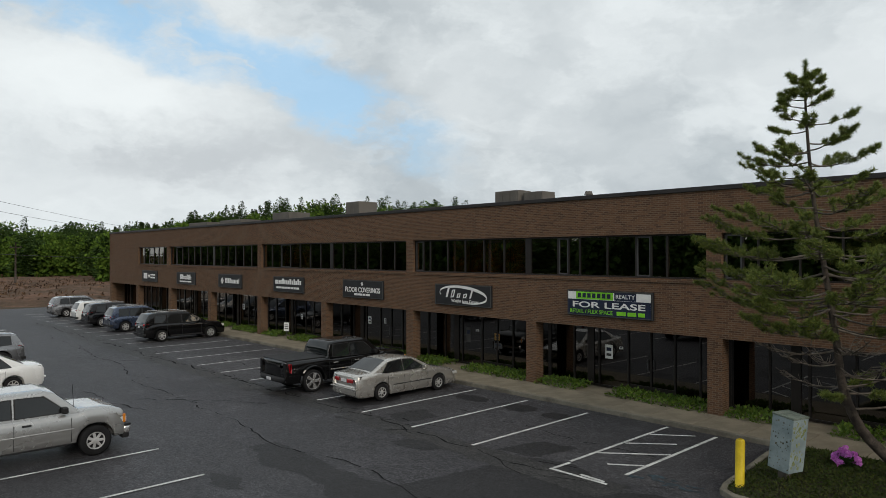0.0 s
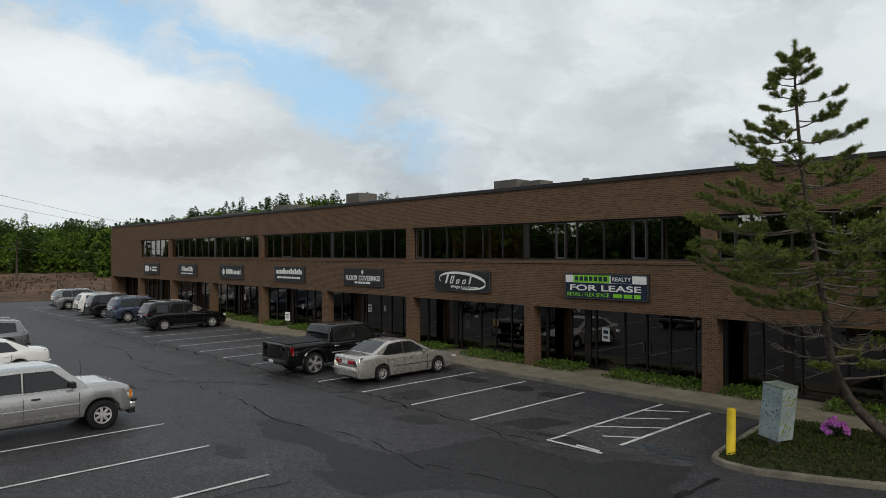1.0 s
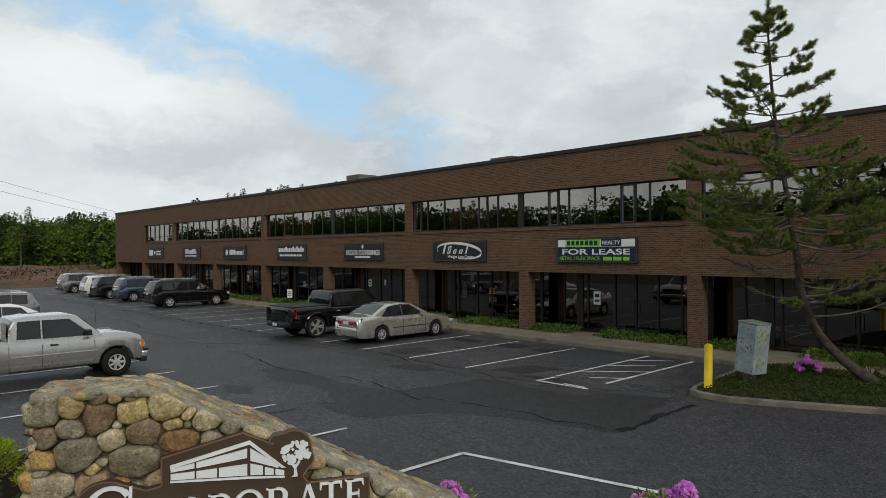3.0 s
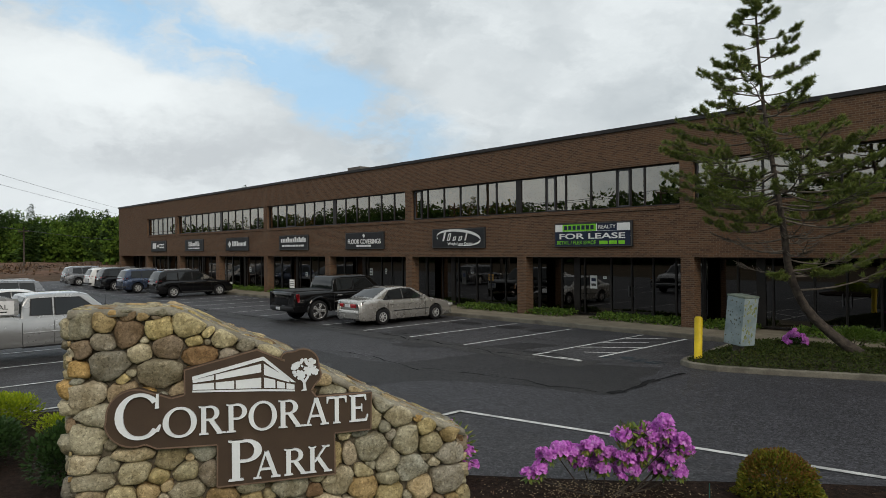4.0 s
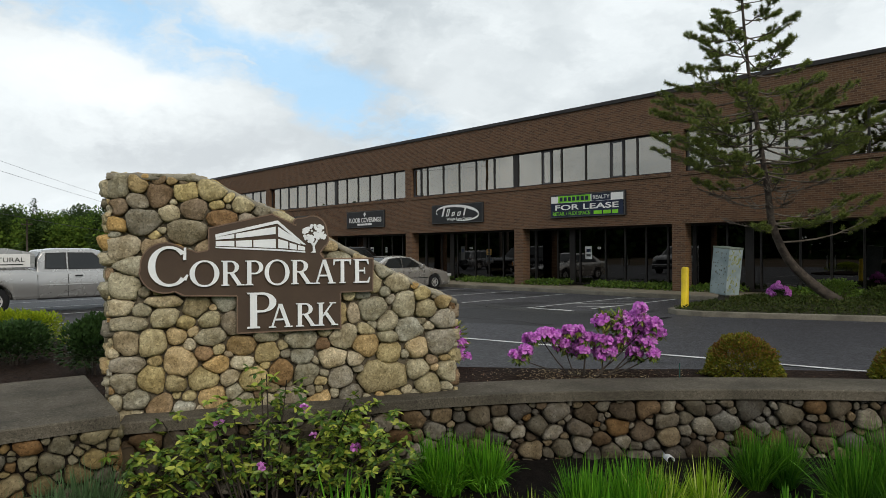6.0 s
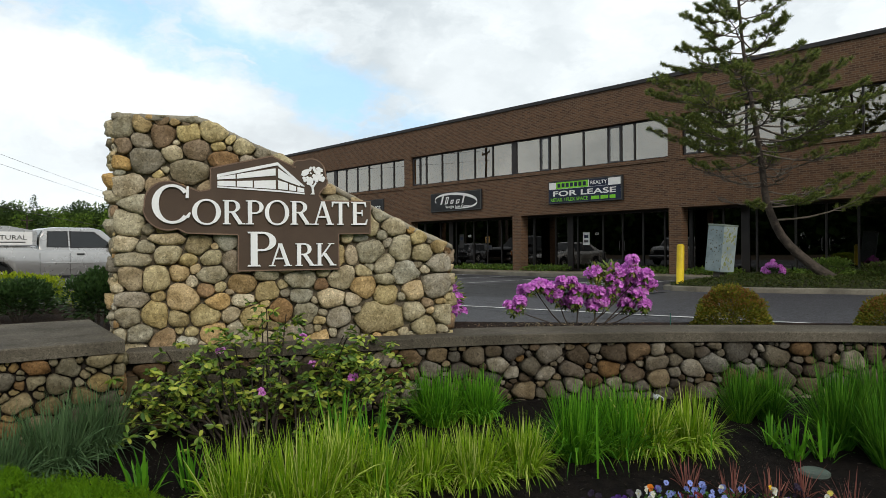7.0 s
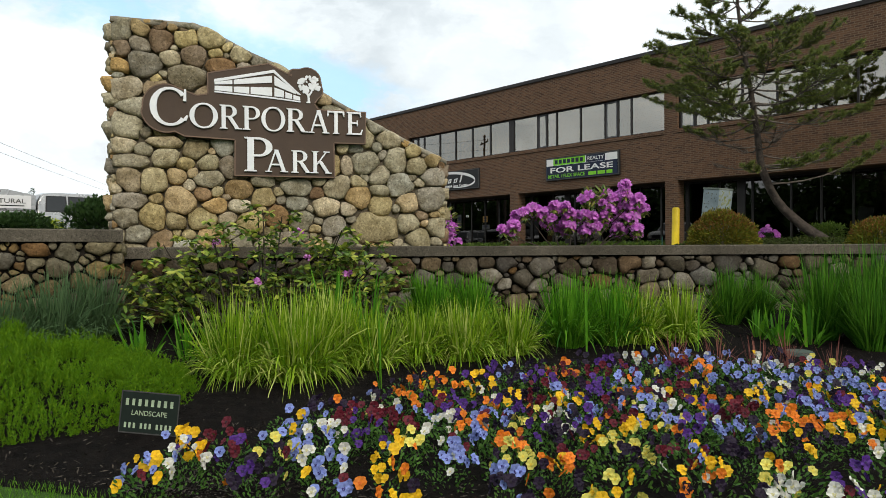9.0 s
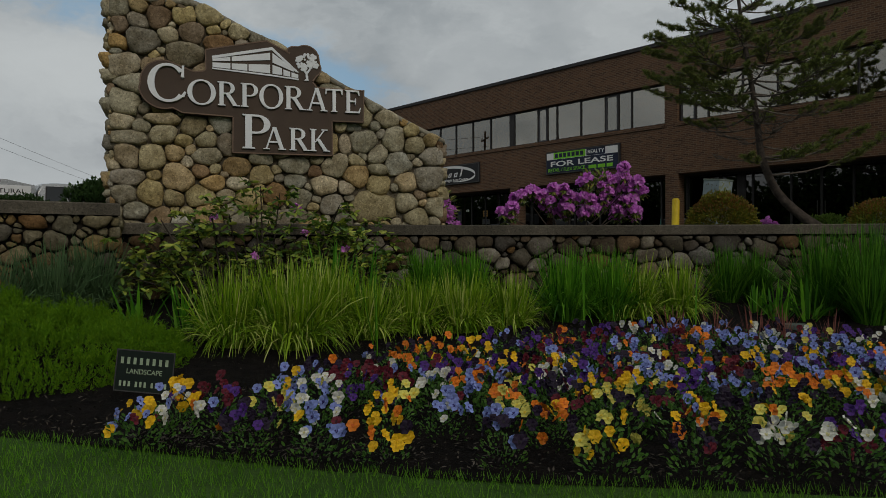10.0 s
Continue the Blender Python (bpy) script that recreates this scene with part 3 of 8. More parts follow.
ribbon("kerb", ISLE, 0.15, -0.04, 0.13, M["kerb"], "worn concrete kerb round the planted island", "kerb")
sheet("island_bed", offset(ISLE, 0.14) + [(12, 19.8), (-7.1, 19.8)], 0.1, M["ivy_soil"], "dark soil of the planted island under ground cover", "planting bed", thick=0.12)


# ---- the brick building ----
FY, BAY, X0, X1 = 21.65, 7.7, -71.85, 12.8       # front face, bay, ends
COLS = [-10.28 + BAY * k for k in range(-8, 4)]   # left edges of the columns
SOFFIT, SILL, HEAD, TOP, SHOP = 2.62, 4.52, 6.07, 7.47, 22.95
building = thing("office_building", "two-storey brown brick commercial building with dark glass", "building")


def bpart(name, bm, material, label=""):
    return part(name, bm, M[material], building, label)


bpart("spandrel_wall", box(X0, X1, FY, FY + 0.4, SOFFIT, SILL - 0.15), "brick", "brown brick band between the storeys")
bpart("parapet_wall", box(X0, X1, FY, FY + 0.4, HEAD, TOP), "brick", "brown brick parapet band")
bpart("end_wall", box(X0, X0 + 0.4, FY + 0.4, FY + 28, 0, TOP), "brick")
bpart("end_wall", box(X1 - 0.4, X1, FY + 0.4, FY + 28, 0, TOP), "brick")
bpart("back_wall", box(X0 + 0.4, X1 - 0.4, FY + 27.6, FY + 28, 0, TOP), "brick")
bpart("end_panel_wall", box(X0, -63.72, FY, FY + 0.4, SILL - 0.15, HEAD), "brick")
bpart("roof", box(X0 + 0.4, X1 - 0.4, FY + 0.4, FY + 27.6, 7.0, 7.15), "roofing", "flat grey roof")
cop = bmesh.new()
add_box(cop, X0 - 0.06, X1 + 0.06, FY - 0.06, FY + 0.46, TOP, TOP + 0.15, 0.01)
add_box(cop, X0 - 0.06, X0 + 0.46, FY + 0.47, FY + 28, TOP, TOP + 0.15, 0.01)
add_box(cop, X0 + 0.47, X1, FY + 27.55, FY + 28, TOP, TOP + 0.15, 0.01)
bpart("coping", cop, "coping", "dark metal roof edge")
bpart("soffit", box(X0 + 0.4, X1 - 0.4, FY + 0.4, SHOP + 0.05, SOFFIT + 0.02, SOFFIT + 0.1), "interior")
bpart("floor_slab", box(X0 + 0.4, X1 - 0.4, FY + 0.42, FY + 27, SILL - 0.5, SILL - 0.3), "interior")
bpart("back_partition", box(X0 + 0.4, X1 - 0.4, SHOP + 4.0, SHOP + 4.1, 0.1, 7.0), "interior")
bpart("ground_floor", box(X0 + 0.4, X1 - 0.4, 21.46, FY + 27, -0.02, 0.12), "concrete")
col_me = box(0, 0.5, FY + 0.003, FY + 0.5, 0.0, SOFFIT)
column = bpart("column", col_me, "brick")
column.location.x = COLS[0] + 0.12
for x in COLS[1:]:
    c = new("column", column.data)
    c.parent, c.location.x = building, x
GROUPS = [(-63.72, -56.92), (-56.42, -41.08), (-40.58, -25.68), (-25.2, -10.3), (-9.8, 5.1), (5.6, 12.4)]
for (a, b), (c, d) in zip(GROUPS, GROUPS[1:]):
    bpart("pier", box(b, c, FY + 0.002, FY + 0.4, SILL - 0.15, HEAD), "brick")
for a, b in GROUPS:
    bpart("sill", box(a + 0.01, b - 0.01, FY - 0.04, FY + 0.4, SILL - 0.14, SILL, 0.008), "brick", "projecting brick window sill")
GY = FY + 0.22


def window(x0, x1, z0, z1, cuts, thick, y, glass, name="window", sash=(), bar=0.06):
    """One window band: an outer frame, mullions and single panes. cuts: places of the mullions; thick: those that are wide."""
    w = part(name, box(x0, x1, y - 0.04, y + 0.05, z0, z0 + bar), M["bronze"], building)
    part("head_rail", box(x0, x1, y - 0.04, y + 0.05, z1 - bar, z1), M["bronze"], w)
    marks = [x0 + bar / 2] + list(cuts) + [x1 - bar / 2]
    wide = [bar if m not in thick else 0.3 for m in marks]
    for m, k in zip(marks, wide):
        part("mullion", box(m - k / 2, m + k / 2, y - 0.05, y + 0.06, z0 + bar, z1 - bar), M["bronze"], w)
    for i, (a, b) in enumerate(zip(marks, marks[1:])):
        a, b = a + wide[i] / 2, b - wide[i + 1] / 2
        tilt = rngw.uniform(-0.002, 0.002)
        pane = box(a, b, y - 0.006, y + 0.006, z0 + bar, z1 - bar)
        for v in pane.verts:
            v.co.y += tilt * (v.co.x - a) / max(b - a, 0.1) * 3
        part("pane", pane, M[glass], w)
        if i in sash:
            sb = bmesh.new()
            for q in ((a, a + 0.05, z0 + bar, z1 - bar), (b - 0.05, b, z0 + bar, z1 - bar), (a + 0.05, b - 0.05, z0 + bar, z0 + bar + 0.05), (a + 0.05, b - 0.05, z1 - bar - 0.05, z1 - bar)):
                add_box(sb, q[0], q[1], y - 0.03, y - 0.008, q[2], q[3])
            part("sash", sb, M["greyframe"], w)
    return w


rngw = random.Random(11)
STEPS = [0.62, 1.1, 2.32, 3.48, 4.66, 5.85, 7.2, 8.72, 9.23, 9.76, 11.0, 12.2, 12.8, 13.4]
for gi, (a, b) in enumerate(GROUPS):
    n = 14 if b - a > 10 else 5
    if gi in (3, 4):
        cuts = [a + s * (b - a) / 14.9 for s in STEPS]
        window(a, b, SILL, HEAD, cuts, {cuts[6]}, GY, "glass_up", sash={0, 8, 12})
    else:
        cuts = [a + (b - a) * (i + 1) / (13 if n == 14 else 6) for i in range(12 if n == 14 else 5)]
        window(a, b, SILL, HEAD, cuts, {cuts[len(cuts) // 2]} if n == 14 else set(), GY, "glass_up", sash={1} if gi % 2 else {2})
blind_me = box(0, 1.12, GY + 0.12, GY + 0.14, SILL + 0.05, HEAD - 0.02)
for i, x in enumerate((-22.7, -21.5, -20.3, -19.1, -38.8, -37.5, -36.3)):
    bl = part("blind", blind_me.copy(), M["blind"], building, "drawn ochre blind behind the glass")
    bl.location.x = x
blind_me.free()

# shop fronts behind the columns
SHOPCUT = [1.25, 2.05, 2.45, 3.75, 4.7, 5.65, 6.6]
for i, (a, b) in enumerate(zip(COLS, COLS[1:])):
    a, b = a + 0.25 + 0.003, b + 0.25 - 0.003
    cuts = [a + s for s in SHOPCUT]
    w = window(a, b, 0.16, SOFFIT + 0.01, cuts, {cuts[1]}, SHOP, "glass_low", "shop_front", bar=0.07)
    rail = bmesh.new()
    add_box(rail, cuts[3] + 0.04, cuts[4] - 0.04, SHOP - 0.03, SHOP + 0.03, 0.25, 0.42)
    add_box(rail, cuts[4] + 0.04, cuts[5] - 0.04, SHOP - 0.03, SHOP + 0.03, 0.25, 0.42)
    part("kick_plate", rail, M["bronze"], w)
    hb = bmesh.new()
    for s in (-0.12, 0.12):
        add_tube(hb, [(cuts[4] + s, SHOP - 0.03, 1.0), (cuts[4] + s, SHOP - 0.09, 1.05), (cuts[4] + s, SHOP - 0.09, 1.4), (cuts[4] + s, SHOP - 0.03, 1.45)], 0.012, 6)
    part("door_handle", hb, M["greyframe"], w, "pull handles of the double door")


def wall_sign(x, label, rows, w=3.62, z0=3.03, z1=4.0):
    s = thing("wall_sign", label, "sign", pose(x, FY - 0.09, z0), "signs along the facade")
    part("panel", box(0, w, 0, 0.085, 0, z1 - z0, 0.01), M["sign_black"], s)
    fr = bmesh.new()
    h = z1 - z0
    for q in ((0.02, w - 0.02, 0.02, 0.05), (0.02, w - 0.02, h - 0.05, h - 0.02), (0.02, 0.05, 0.05, h - 0.05), (w - 0.05, w - 0.02, 0.05, h - 0.05)):
        add_box(fr, q[0], q[1], -0.012, 0.0, q[2], q[3])
    part("rim", fr, M["sign_rim"], s)
    for row in rows:
        row(s)
    return s


def bars(x0, x1, z, h, seed, material="sign_white"):
    """Writing that is not spelled out: word-long bars."""
    def put(s):
        r = random.Random(seed)
        x = x0
        while x < x1 - 0.05:
            e = min(x + r.uniform(1.6, 4.0) * h, x1)
            part("lettering", box(x, e, -0.014, 0.0, z, z + h, 0.004), M[material], s)
            x = e + 0.5 * h
    return put


def glyphs(x0, x1, z, h, seed):
    """A brand's name as a row of upright plain shapes."""
    def put(s):
        r = random.Random(seed)
        x = x0
        while x < x1:
            e = x + h * r.uniform(0.35, 0.6)
            part("letter_shape", box(x, min(e, x1), -0.014, 0.0, z, z + h * r.choice((0.72, 0.72, 1.0)), 0.01), M["sign_white"], s)
            x = e + h * 0.16
    return put


def text(t, x, z, h, w=None, material="sign_white"):
    def put(s):
        words("lettering", t, h, M[material], s, Matrix.Translation((x, -0.008, z)), stretch=w, bold=0.006 if h > 0.2 else 0.002)
    return put


def patch(x0, x1, z0, z1, material, d=-0.006):
    def put(s):
        part("field", box(x0, x1, d, 0.0, z0, z1), M[material], s)
    return put


def diamond(x, z, r):
    def put(s):
        bm = bmesh.new()
        for dx, dz in ((-r / 2, 0), (r / 2, 0), (0, r / 2), (0, -r / 2)):
            q = r * 0.42
            add_prism(bm, [(x + dx - q, z + dz), (x + dx, z + dz + q), (x + dx + q, z + dz), (x + dx, z + dz - q)], -0.014, 0.0)
        part("emblem", bm, M["sign_white"], s)
    return put


def swoosh(s):
    """An open white oval stroke, thick on top."""
    bm = bmesh.new()
    n = 40
    lo, hi = [], []
    for i in range(n + 1):
        t = radians(200 - 290 * i / n)
        th = 0.015 + 0.05 * max(math.sin(math.pi * i / n), 0) ** 1.2
        cx, cz = 1.85 + 1.5 * math.cos(t), 0.5 + 0.36 * math.sin(t) - 0.1 * math.cos(t)
        lo.append((cx, cz - th))
        hi.append((cx, cz + th))
    bm.free()
    vs = [(a, d, b) for p, q in zip(lo, hi) for a, b, d in ((*p, -0.014), (*q, -0.014), (*q, 0.0), (*p, 0.0))]
    fs = [(4 * i + k, 4 * i + (k + 1) % 4, 4 * i + 4 + (k + 1) % 4, 4 * i + 4 + k) for i in range(n) for k in range(4)] + [(0, 1, 2, 3), (4 * n + 3, 4 * n + 2, 4 * n + 1, 4 * n)]
    pydata("emblem", vs, fs, M["sign_white"], s, "white oval swoosh", True)
    bm = bmesh.new()
    x = 0.75
    for i, (hh, ww) in enumerate(((0.42, 0.12), (0.36, 0.2), (0.2, 0.2), (0.2, 0.22), (0.4, 0.1))):
        pts = [(x, 0.36), (x + ww, 0.38), (x + ww + hh * 0.35, 0.38 + hh), (x + hh * 0.35, 0.36 + hh)]
        inner = [(x + 0.06, 0.41), (x + ww - 0.05, 0.42), (x + ww + hh * 0.3 - 0.05, 0.34 + hh), (x + hh * 0.3 + 0.06, 0.32 + hh)]
        for k in range(4):
            add_prism(bm, [pts[k], pts[(k + 1) % 4], inner[(k + 1) % 4], inner[k]], -0.014, 0.0)
        x += ww + 0.2
    part("lettering", bm, M["sign_white"], s, "white slanted script shapes")


SX = [-62.45, -54.55, -46.82, -38.78, -31.06, -23.47, -15.83]
wall_sign(SX[0], "black shop sign with a white square and small white writing", [patch(0.45, 1.3, 0.25, 0.75, "sign_white", -0.014), diamond(1.75, 0.5, 0.2), bars(2.1, 3.2, 0.55, 0.13, 1), bars(2.1, 3.2, 0.3, 0.13, 2)])
wall_sign(SX[1], "black shop sign with a white name", [glyphs(0.75, 2.9, 0.4, 0.38, 3), bars(0.7, 2.9, 0.18, 0.1, 4)])
wall_sign(SX[2], "black shop sign with a white round emblem and name", [diamond(0.65, 0.48, 0.26), glyphs(1.1, 3.3, 0.33, 0.36, 5)])
wall_sign(SX[3], "black shop sign with two lines of white writing", [glyphs(0.25, 3.4, 0.5, 0.34, 6), bars(0.4, 3.2, 0.22, 0.12, 7)])
wall_sign(SX[4], "black shop sign reading floor coverings in white", [text("FLOOR COVERINGS", 1.81, 0.43, 0.27, 3.1), diamond(1.81, 0.77, 0.13), bars(1.1, 2.6, 0.14, 0.11, 8)])
wall_sign(SX[5], "black shop sign with a white swoosh and small writing", [swoosh, text("Weight Loss Center", 2.0, 0.22, 0.13, 1.75)])
lease = wall_sign(SX[6], "navy, white and green banner reading for lease", [patch(0.05, 3.57, 0.05, 0.32, "sign_navy"), patch(0.05, 3.57, 0.32, 0.92, "sign_white", -0.004), patch(0.05, 3.57, 0.3, 0.63, "sign_navy", -0.008),
                  patch(0.42, 2.05, 0.64, 0.92, "sign_green", -0.008), patch(2.1, 3.0, 0.64, 0.92, "sign_navy", -0.008), text("REALTY", 2.55, 0.78, 0.15, 0.78),
                  text("FOR LEASE", 1.8, 0.425, 0.22, 3.1), text("RETAIL / FLEX SPACE", 1.08, 0.17, 0.15, 1.9, "sign_green"), bars(2.2, 3.45, 0.1, 0.14, 9, "sign_green")], 3.66, 3.03, 4.02)


def unicorn_name(s):
    for i in range(7):
        part("letter_shape", box(0.5 + i * 0.215, 0.5 + i * 0.215 + 0.15, -0.014, -0.008, 0.7, 0.87), M["sign_navy"], s)


unicorn_name(lease)


def roof_unit(x, y, w, d, h):
    u = thing("roof_unit", "weathered grey metal air handling unit on the roof", "air conditioner", pose(x, y, 7.15), "roof units")
    part("casing", box(0, w, 0, d, 0.25, h, 0.03), M["hvac"], u)
    part("curb", box(0.1, w - 0.1, 0.1, d - 0.1, 0, 0.25), M["coping"], u)
    for k in range(3):
        part("panel", box(w * (0.05 + 0.32 * k), w * (0.31 + 0.32 * k), -0.02, 0.0, 0.4, h - 0.15), M["hvac"], u)
    lv = bmesh.new()
    for k in range(6):
        add_box(lv, w * 0.1, w * 0.26, -0.05, -0.021, 0.5 + k * 0.1, 0.54 + k * 0.1)
    part("louvre", lv, M["coping"], u)
    return u


roof_unit(-25.5, 28.0, 1.7, 1.1, 1.75)
roof_unit(-23.6, 28.2, 1.3, 1.1, 1.6)
roof_unit(-50.6, 28, 2.6, 2, 1.7)
roof_unit(-40.0, 28, 1.6, 1.6, 2.0)
roof_unit(-67.8, 28, 4.4, 2, 1.45)
roof_unit(-60.6, 28, 4.2, 2, 1.45)
vent = thing("roof_vent", "small grey metal roof vent", "vent", pose(-17.2, 25, 7.3))
part("pipe", tube([(0, 0, 0), (0, 0, 0.75)], 0.12, 10), M["hvac"], vent)
part("cap", tube([(0, 0, 0.7), (0, 0, 0.85)], [0.2, 0.14], 10), M["hvac"], vent)


# ---- field stone: uneven stones fitted to each other, rounded and domed ----
def rubble(r, a0, a1, b0, b1, sizes, limit=None, wide=1.2, joint=0.014, seeds=()):
    """Outlines of stones that fill a0..a1, b0..b1. Each stone has its own size, stretch and tilt; limit(a): height of a sloping top;
    seeds: stones that are set first, as (a, b, half width, half height)."""
    stones = [(a, b, u, v, r.gauss(0, 0.12)) for a, b, u, v in seeds]
    for rad in sorted((sizes[0] + (sizes[1] - sizes[0]) * r.random() ** 1.6 for _ in range(2600)), reverse=True):
        a, b = r.uniform(a0 + rad * 0.6, a1 - rad * 0.6), r.uniform(b0 + rad * 0.5, b1 - rad * 0.5)
        if limit and b > limit(a) - rad * 0.6:
            continue
        k = math.sqrt(wide * r.uniform(0.8, 1.35))
        u, v = rad * k, rad / k
        if all(math.hypot((a - o[0]) / (u + o[2]), (b - o[1]) / (v + o[3])) > 0.86 for o in stones):
            stones.append((a, b, u, v, r.gauss(0, 0.28)))
    g = 0.009
    na, nb = int((a1 - a0) / g) + 1, int((b1 - b0) / g) + 1
    ga, gb = a0 + g * (np.arange(na) + 0.5), b0 + g * (np.arange(nb) + 0.5)
    best, mine = np.full((na, nb), 1.75), np.full((na, nb), -1)
    if limit:
        best[gb[None, :] > np.array([limit(a) for a in ga])[:, None] - joint / 2] = -1.0

    def claim(n, o):
        a, b, u, v, t = o
        far = 1.8 * max(u, v)
        i0, i1, j0, j1 = (max(int(q), 0) for q in ((a - far - a0) / g, (a + far - a0) / g + 1, (b - far - b0) / g, (b + far - b0) / g + 1))
        da, db = ga[i0:i1, None] - a, gb[None, j0:j1] - b
        p, q = da * math.cos(t) + db * math.sin(t), db * math.cos(t) - da * math.sin(t)
        d = (np.abs(p / u) ** 2.7 + np.abs(q / v) ** 2.7) ** (1 / 2.7)
        win = d < best[i0:i1, j0:j1]
        best[i0:i1, j0:j1][win] = d[win]
        mine[i0:i1, j0:j1][win] = n
    for n, o in enumerate(stones):
        claim(n, o)
    # small stones wedged into what is left
    for _ in range(900):
        i, j = r.randrange(na), r.randrange(nb)
        if best[i, j] > 1.16:
            q = r.uniform(0.024, 0.042)
            stones.append((ga[i], gb[j], q * r.uniform(1.0, 1.5), q, r.gauss(0, 0.5)))
            claim(len(stones) - 1, stones[-1])
    out = []
    for n in range(len(stones)):
        own = np.argwhere(mine == n)
        if len(own) < 9:
            continue
        ca, cb = (own.mean(0) + 0.5) * g + (a0, b0)
        poly = []
        for k in range(20):
            c, w, q = math.cos(k * math.pi / 10), math.sin(k * math.pi / 10), 0.0
            while q < 0.6:
                i, j = int((ca + c * q - a0) / g), int((cb + w * q - b0) / g)
                if not (0 <= i < na and 0 <= j < nb) or mine[i, j] != n:
                    break
                q += g / 3
            q = max(q - joint / 2, 0.008)
            poly.append((ca + c * q, cb + w * q))
        out.append(poly)
    return out


def stone_mesh(r, poly, to, dome, n=14):
    """One rounded stone; to(a, b, h) gives the place h above the face."""
    poly = [((p[0] * 5 + q[0] + s[0]) / 7, (p[1] * 5 + q[1] + s[1]) / 7) for q, p, s in zip(poly[-1:] + poly[:-1], poly, poly[1:] + poly[:1])]
    ca, cb = sum(p[0] for p in poly) / len(poly), sum(p[1] for p in poly) / len(poly)
    lens = [math.dist(p, s) for p, s in zip(poly, poly[1:] + poly[:1])]
    total, ring = sum(lens), []
    for k in range(n):
        want, i = total * k / n, 0
        while want > lens[i]:
            want -= lens[i]
            i += 1
        p, s = poly[i], poly[(i + 1) % len(poly)]
        t = want / lens[i]
        ring.append((p[0] + (s[0] - p[0]) * t - ca, p[1] + (s[1] - p[1]) * t - cb))
    size = math.sqrt(max(1e-6, sum(a * a + b * b for a, b in ring) / n))
    h = min(dome, size * 0.75) * r.uniform(0.65, 1.2)
    ta, tb = r.uniform(-0.3, 0.3), r.uniform(-0.25, 0.3)
    vs = []
    levels = ((0.97, -1.1), (1.0, 0.3), (0.9, 0.78), (0.58, 0.98)) if r.random() < 0.55 else ((0.97, -1.1), (1.0, 0.52), (0.93, 0.86), (0.62, 0.98))
    for k, up in levels:
        for a, b in ring:
            j = 1 + 0.15 * noise.noise((a * 12 + ca * 5, b * 12 + cb * 5, up * 3))
            hh = h * (up + 0.4 * noise.noise((ca * 7 + a * 13, cb * 7 + b * 13, up))) + (ta * a + tb * b) * max(up, 0) * 0.6
            vs.append(to(ca + a * k * j, cb + b * k * j, hh))
    vs.append(to(ca, cb, h))
    fs = [(i * n + k, i * n + (k + 1) % n, (i + 1) * n + (k + 1) % n, (i + 1) * n + k) for i in range(3) for k in range(n)]
    fs += [(3 * n + k, 3 * n + (k + 1) % n, 4 * n) for k in range(n)]
    return vs, fs


def lay(parent, seed, polys, to, dome, material, name="stone"):
    r = random.Random(seed)
    for poly in polys:
        v, f = stone_mesh(r, poly, to, dome)
        pydata(name, v, f, M[material], parent)


# ---- the sign: a stone wall with a carved plaque ----
SIGN = pose(-4.226, 1.623, 0, 0, 0, 64.62)      # x along the wall, y into it, z up
TOPLINE = [(-1.3, 2.48), (-0.42, 2.485), (-0.25, 2.43), (-0.14, 2.365), (0.14, 2.23), (0.43, 2.12), (0.7, 1.97), (1.05, 1.77), (1.59, 1.495), (1.95, 1.325), (2.35, 1.15)]
S0, S1, SB, SF, SD = -1.2, 2.28, 0.16, 0.09, 0.58   # ends, foot, face, depth


def topline(u):
    for (a, z0), (b, z1) in zip(TOPLINE, TOPLINE[1:]):
        if u <= b:
            return z0 + (z1 - z0) * (u - a) / (b - a)
    return TOPLINE[-1][1]


stone_sign = thing("stone_sign_wall", "rounded field stone wall with a sloping top, set in mortar", "sign wall", SIGN)
outline = [(S0 + 0.03, SB - 0.3), (S1 - 0.03, SB - 0.3), (S1 - 0.03, topline(S1) - 0.03)] + [(u, topline(u) - 0.03) for u in np.linspace(2.2, -1.15, 18)] + [(S0 + 0.03, topline(S0) - 0.03)]
core = prism(outline, SF + 0.035, SF + SD)
part("mortar_core", core, M["mortar"], stone_sign, "grey-brown mortar")
# cement wash over the sloping top, with flat stones bedded in it
us = np.linspace(S0 - 0.01, S1 + 0.02, 40)
wv_ = [(u, y, topline(u) + dz) for u in us for y, dz in ((SF - 0.03, -0.06), (SF - 0.025, -0.012), (SF + 0.01, 0.004), (SF + SD - 0.03, 0.004), (SF + SD + 0.03, -0.03), (SF + SD + 0.03, -0.06))]
wf_ = [(6 * i + k, 6 * i + (k + 1) % 6, 6 * i + 6 + (k + 1) % 6, 6 * i + 6 + k) for i in range(39) for k in range(6)] + [tuple(range(6)), tuple(range(239, 233, -1))]
pydata("cement_top", wv_, wf_, M["cement"], stone_sign, "pale cement wash along the sloping top")
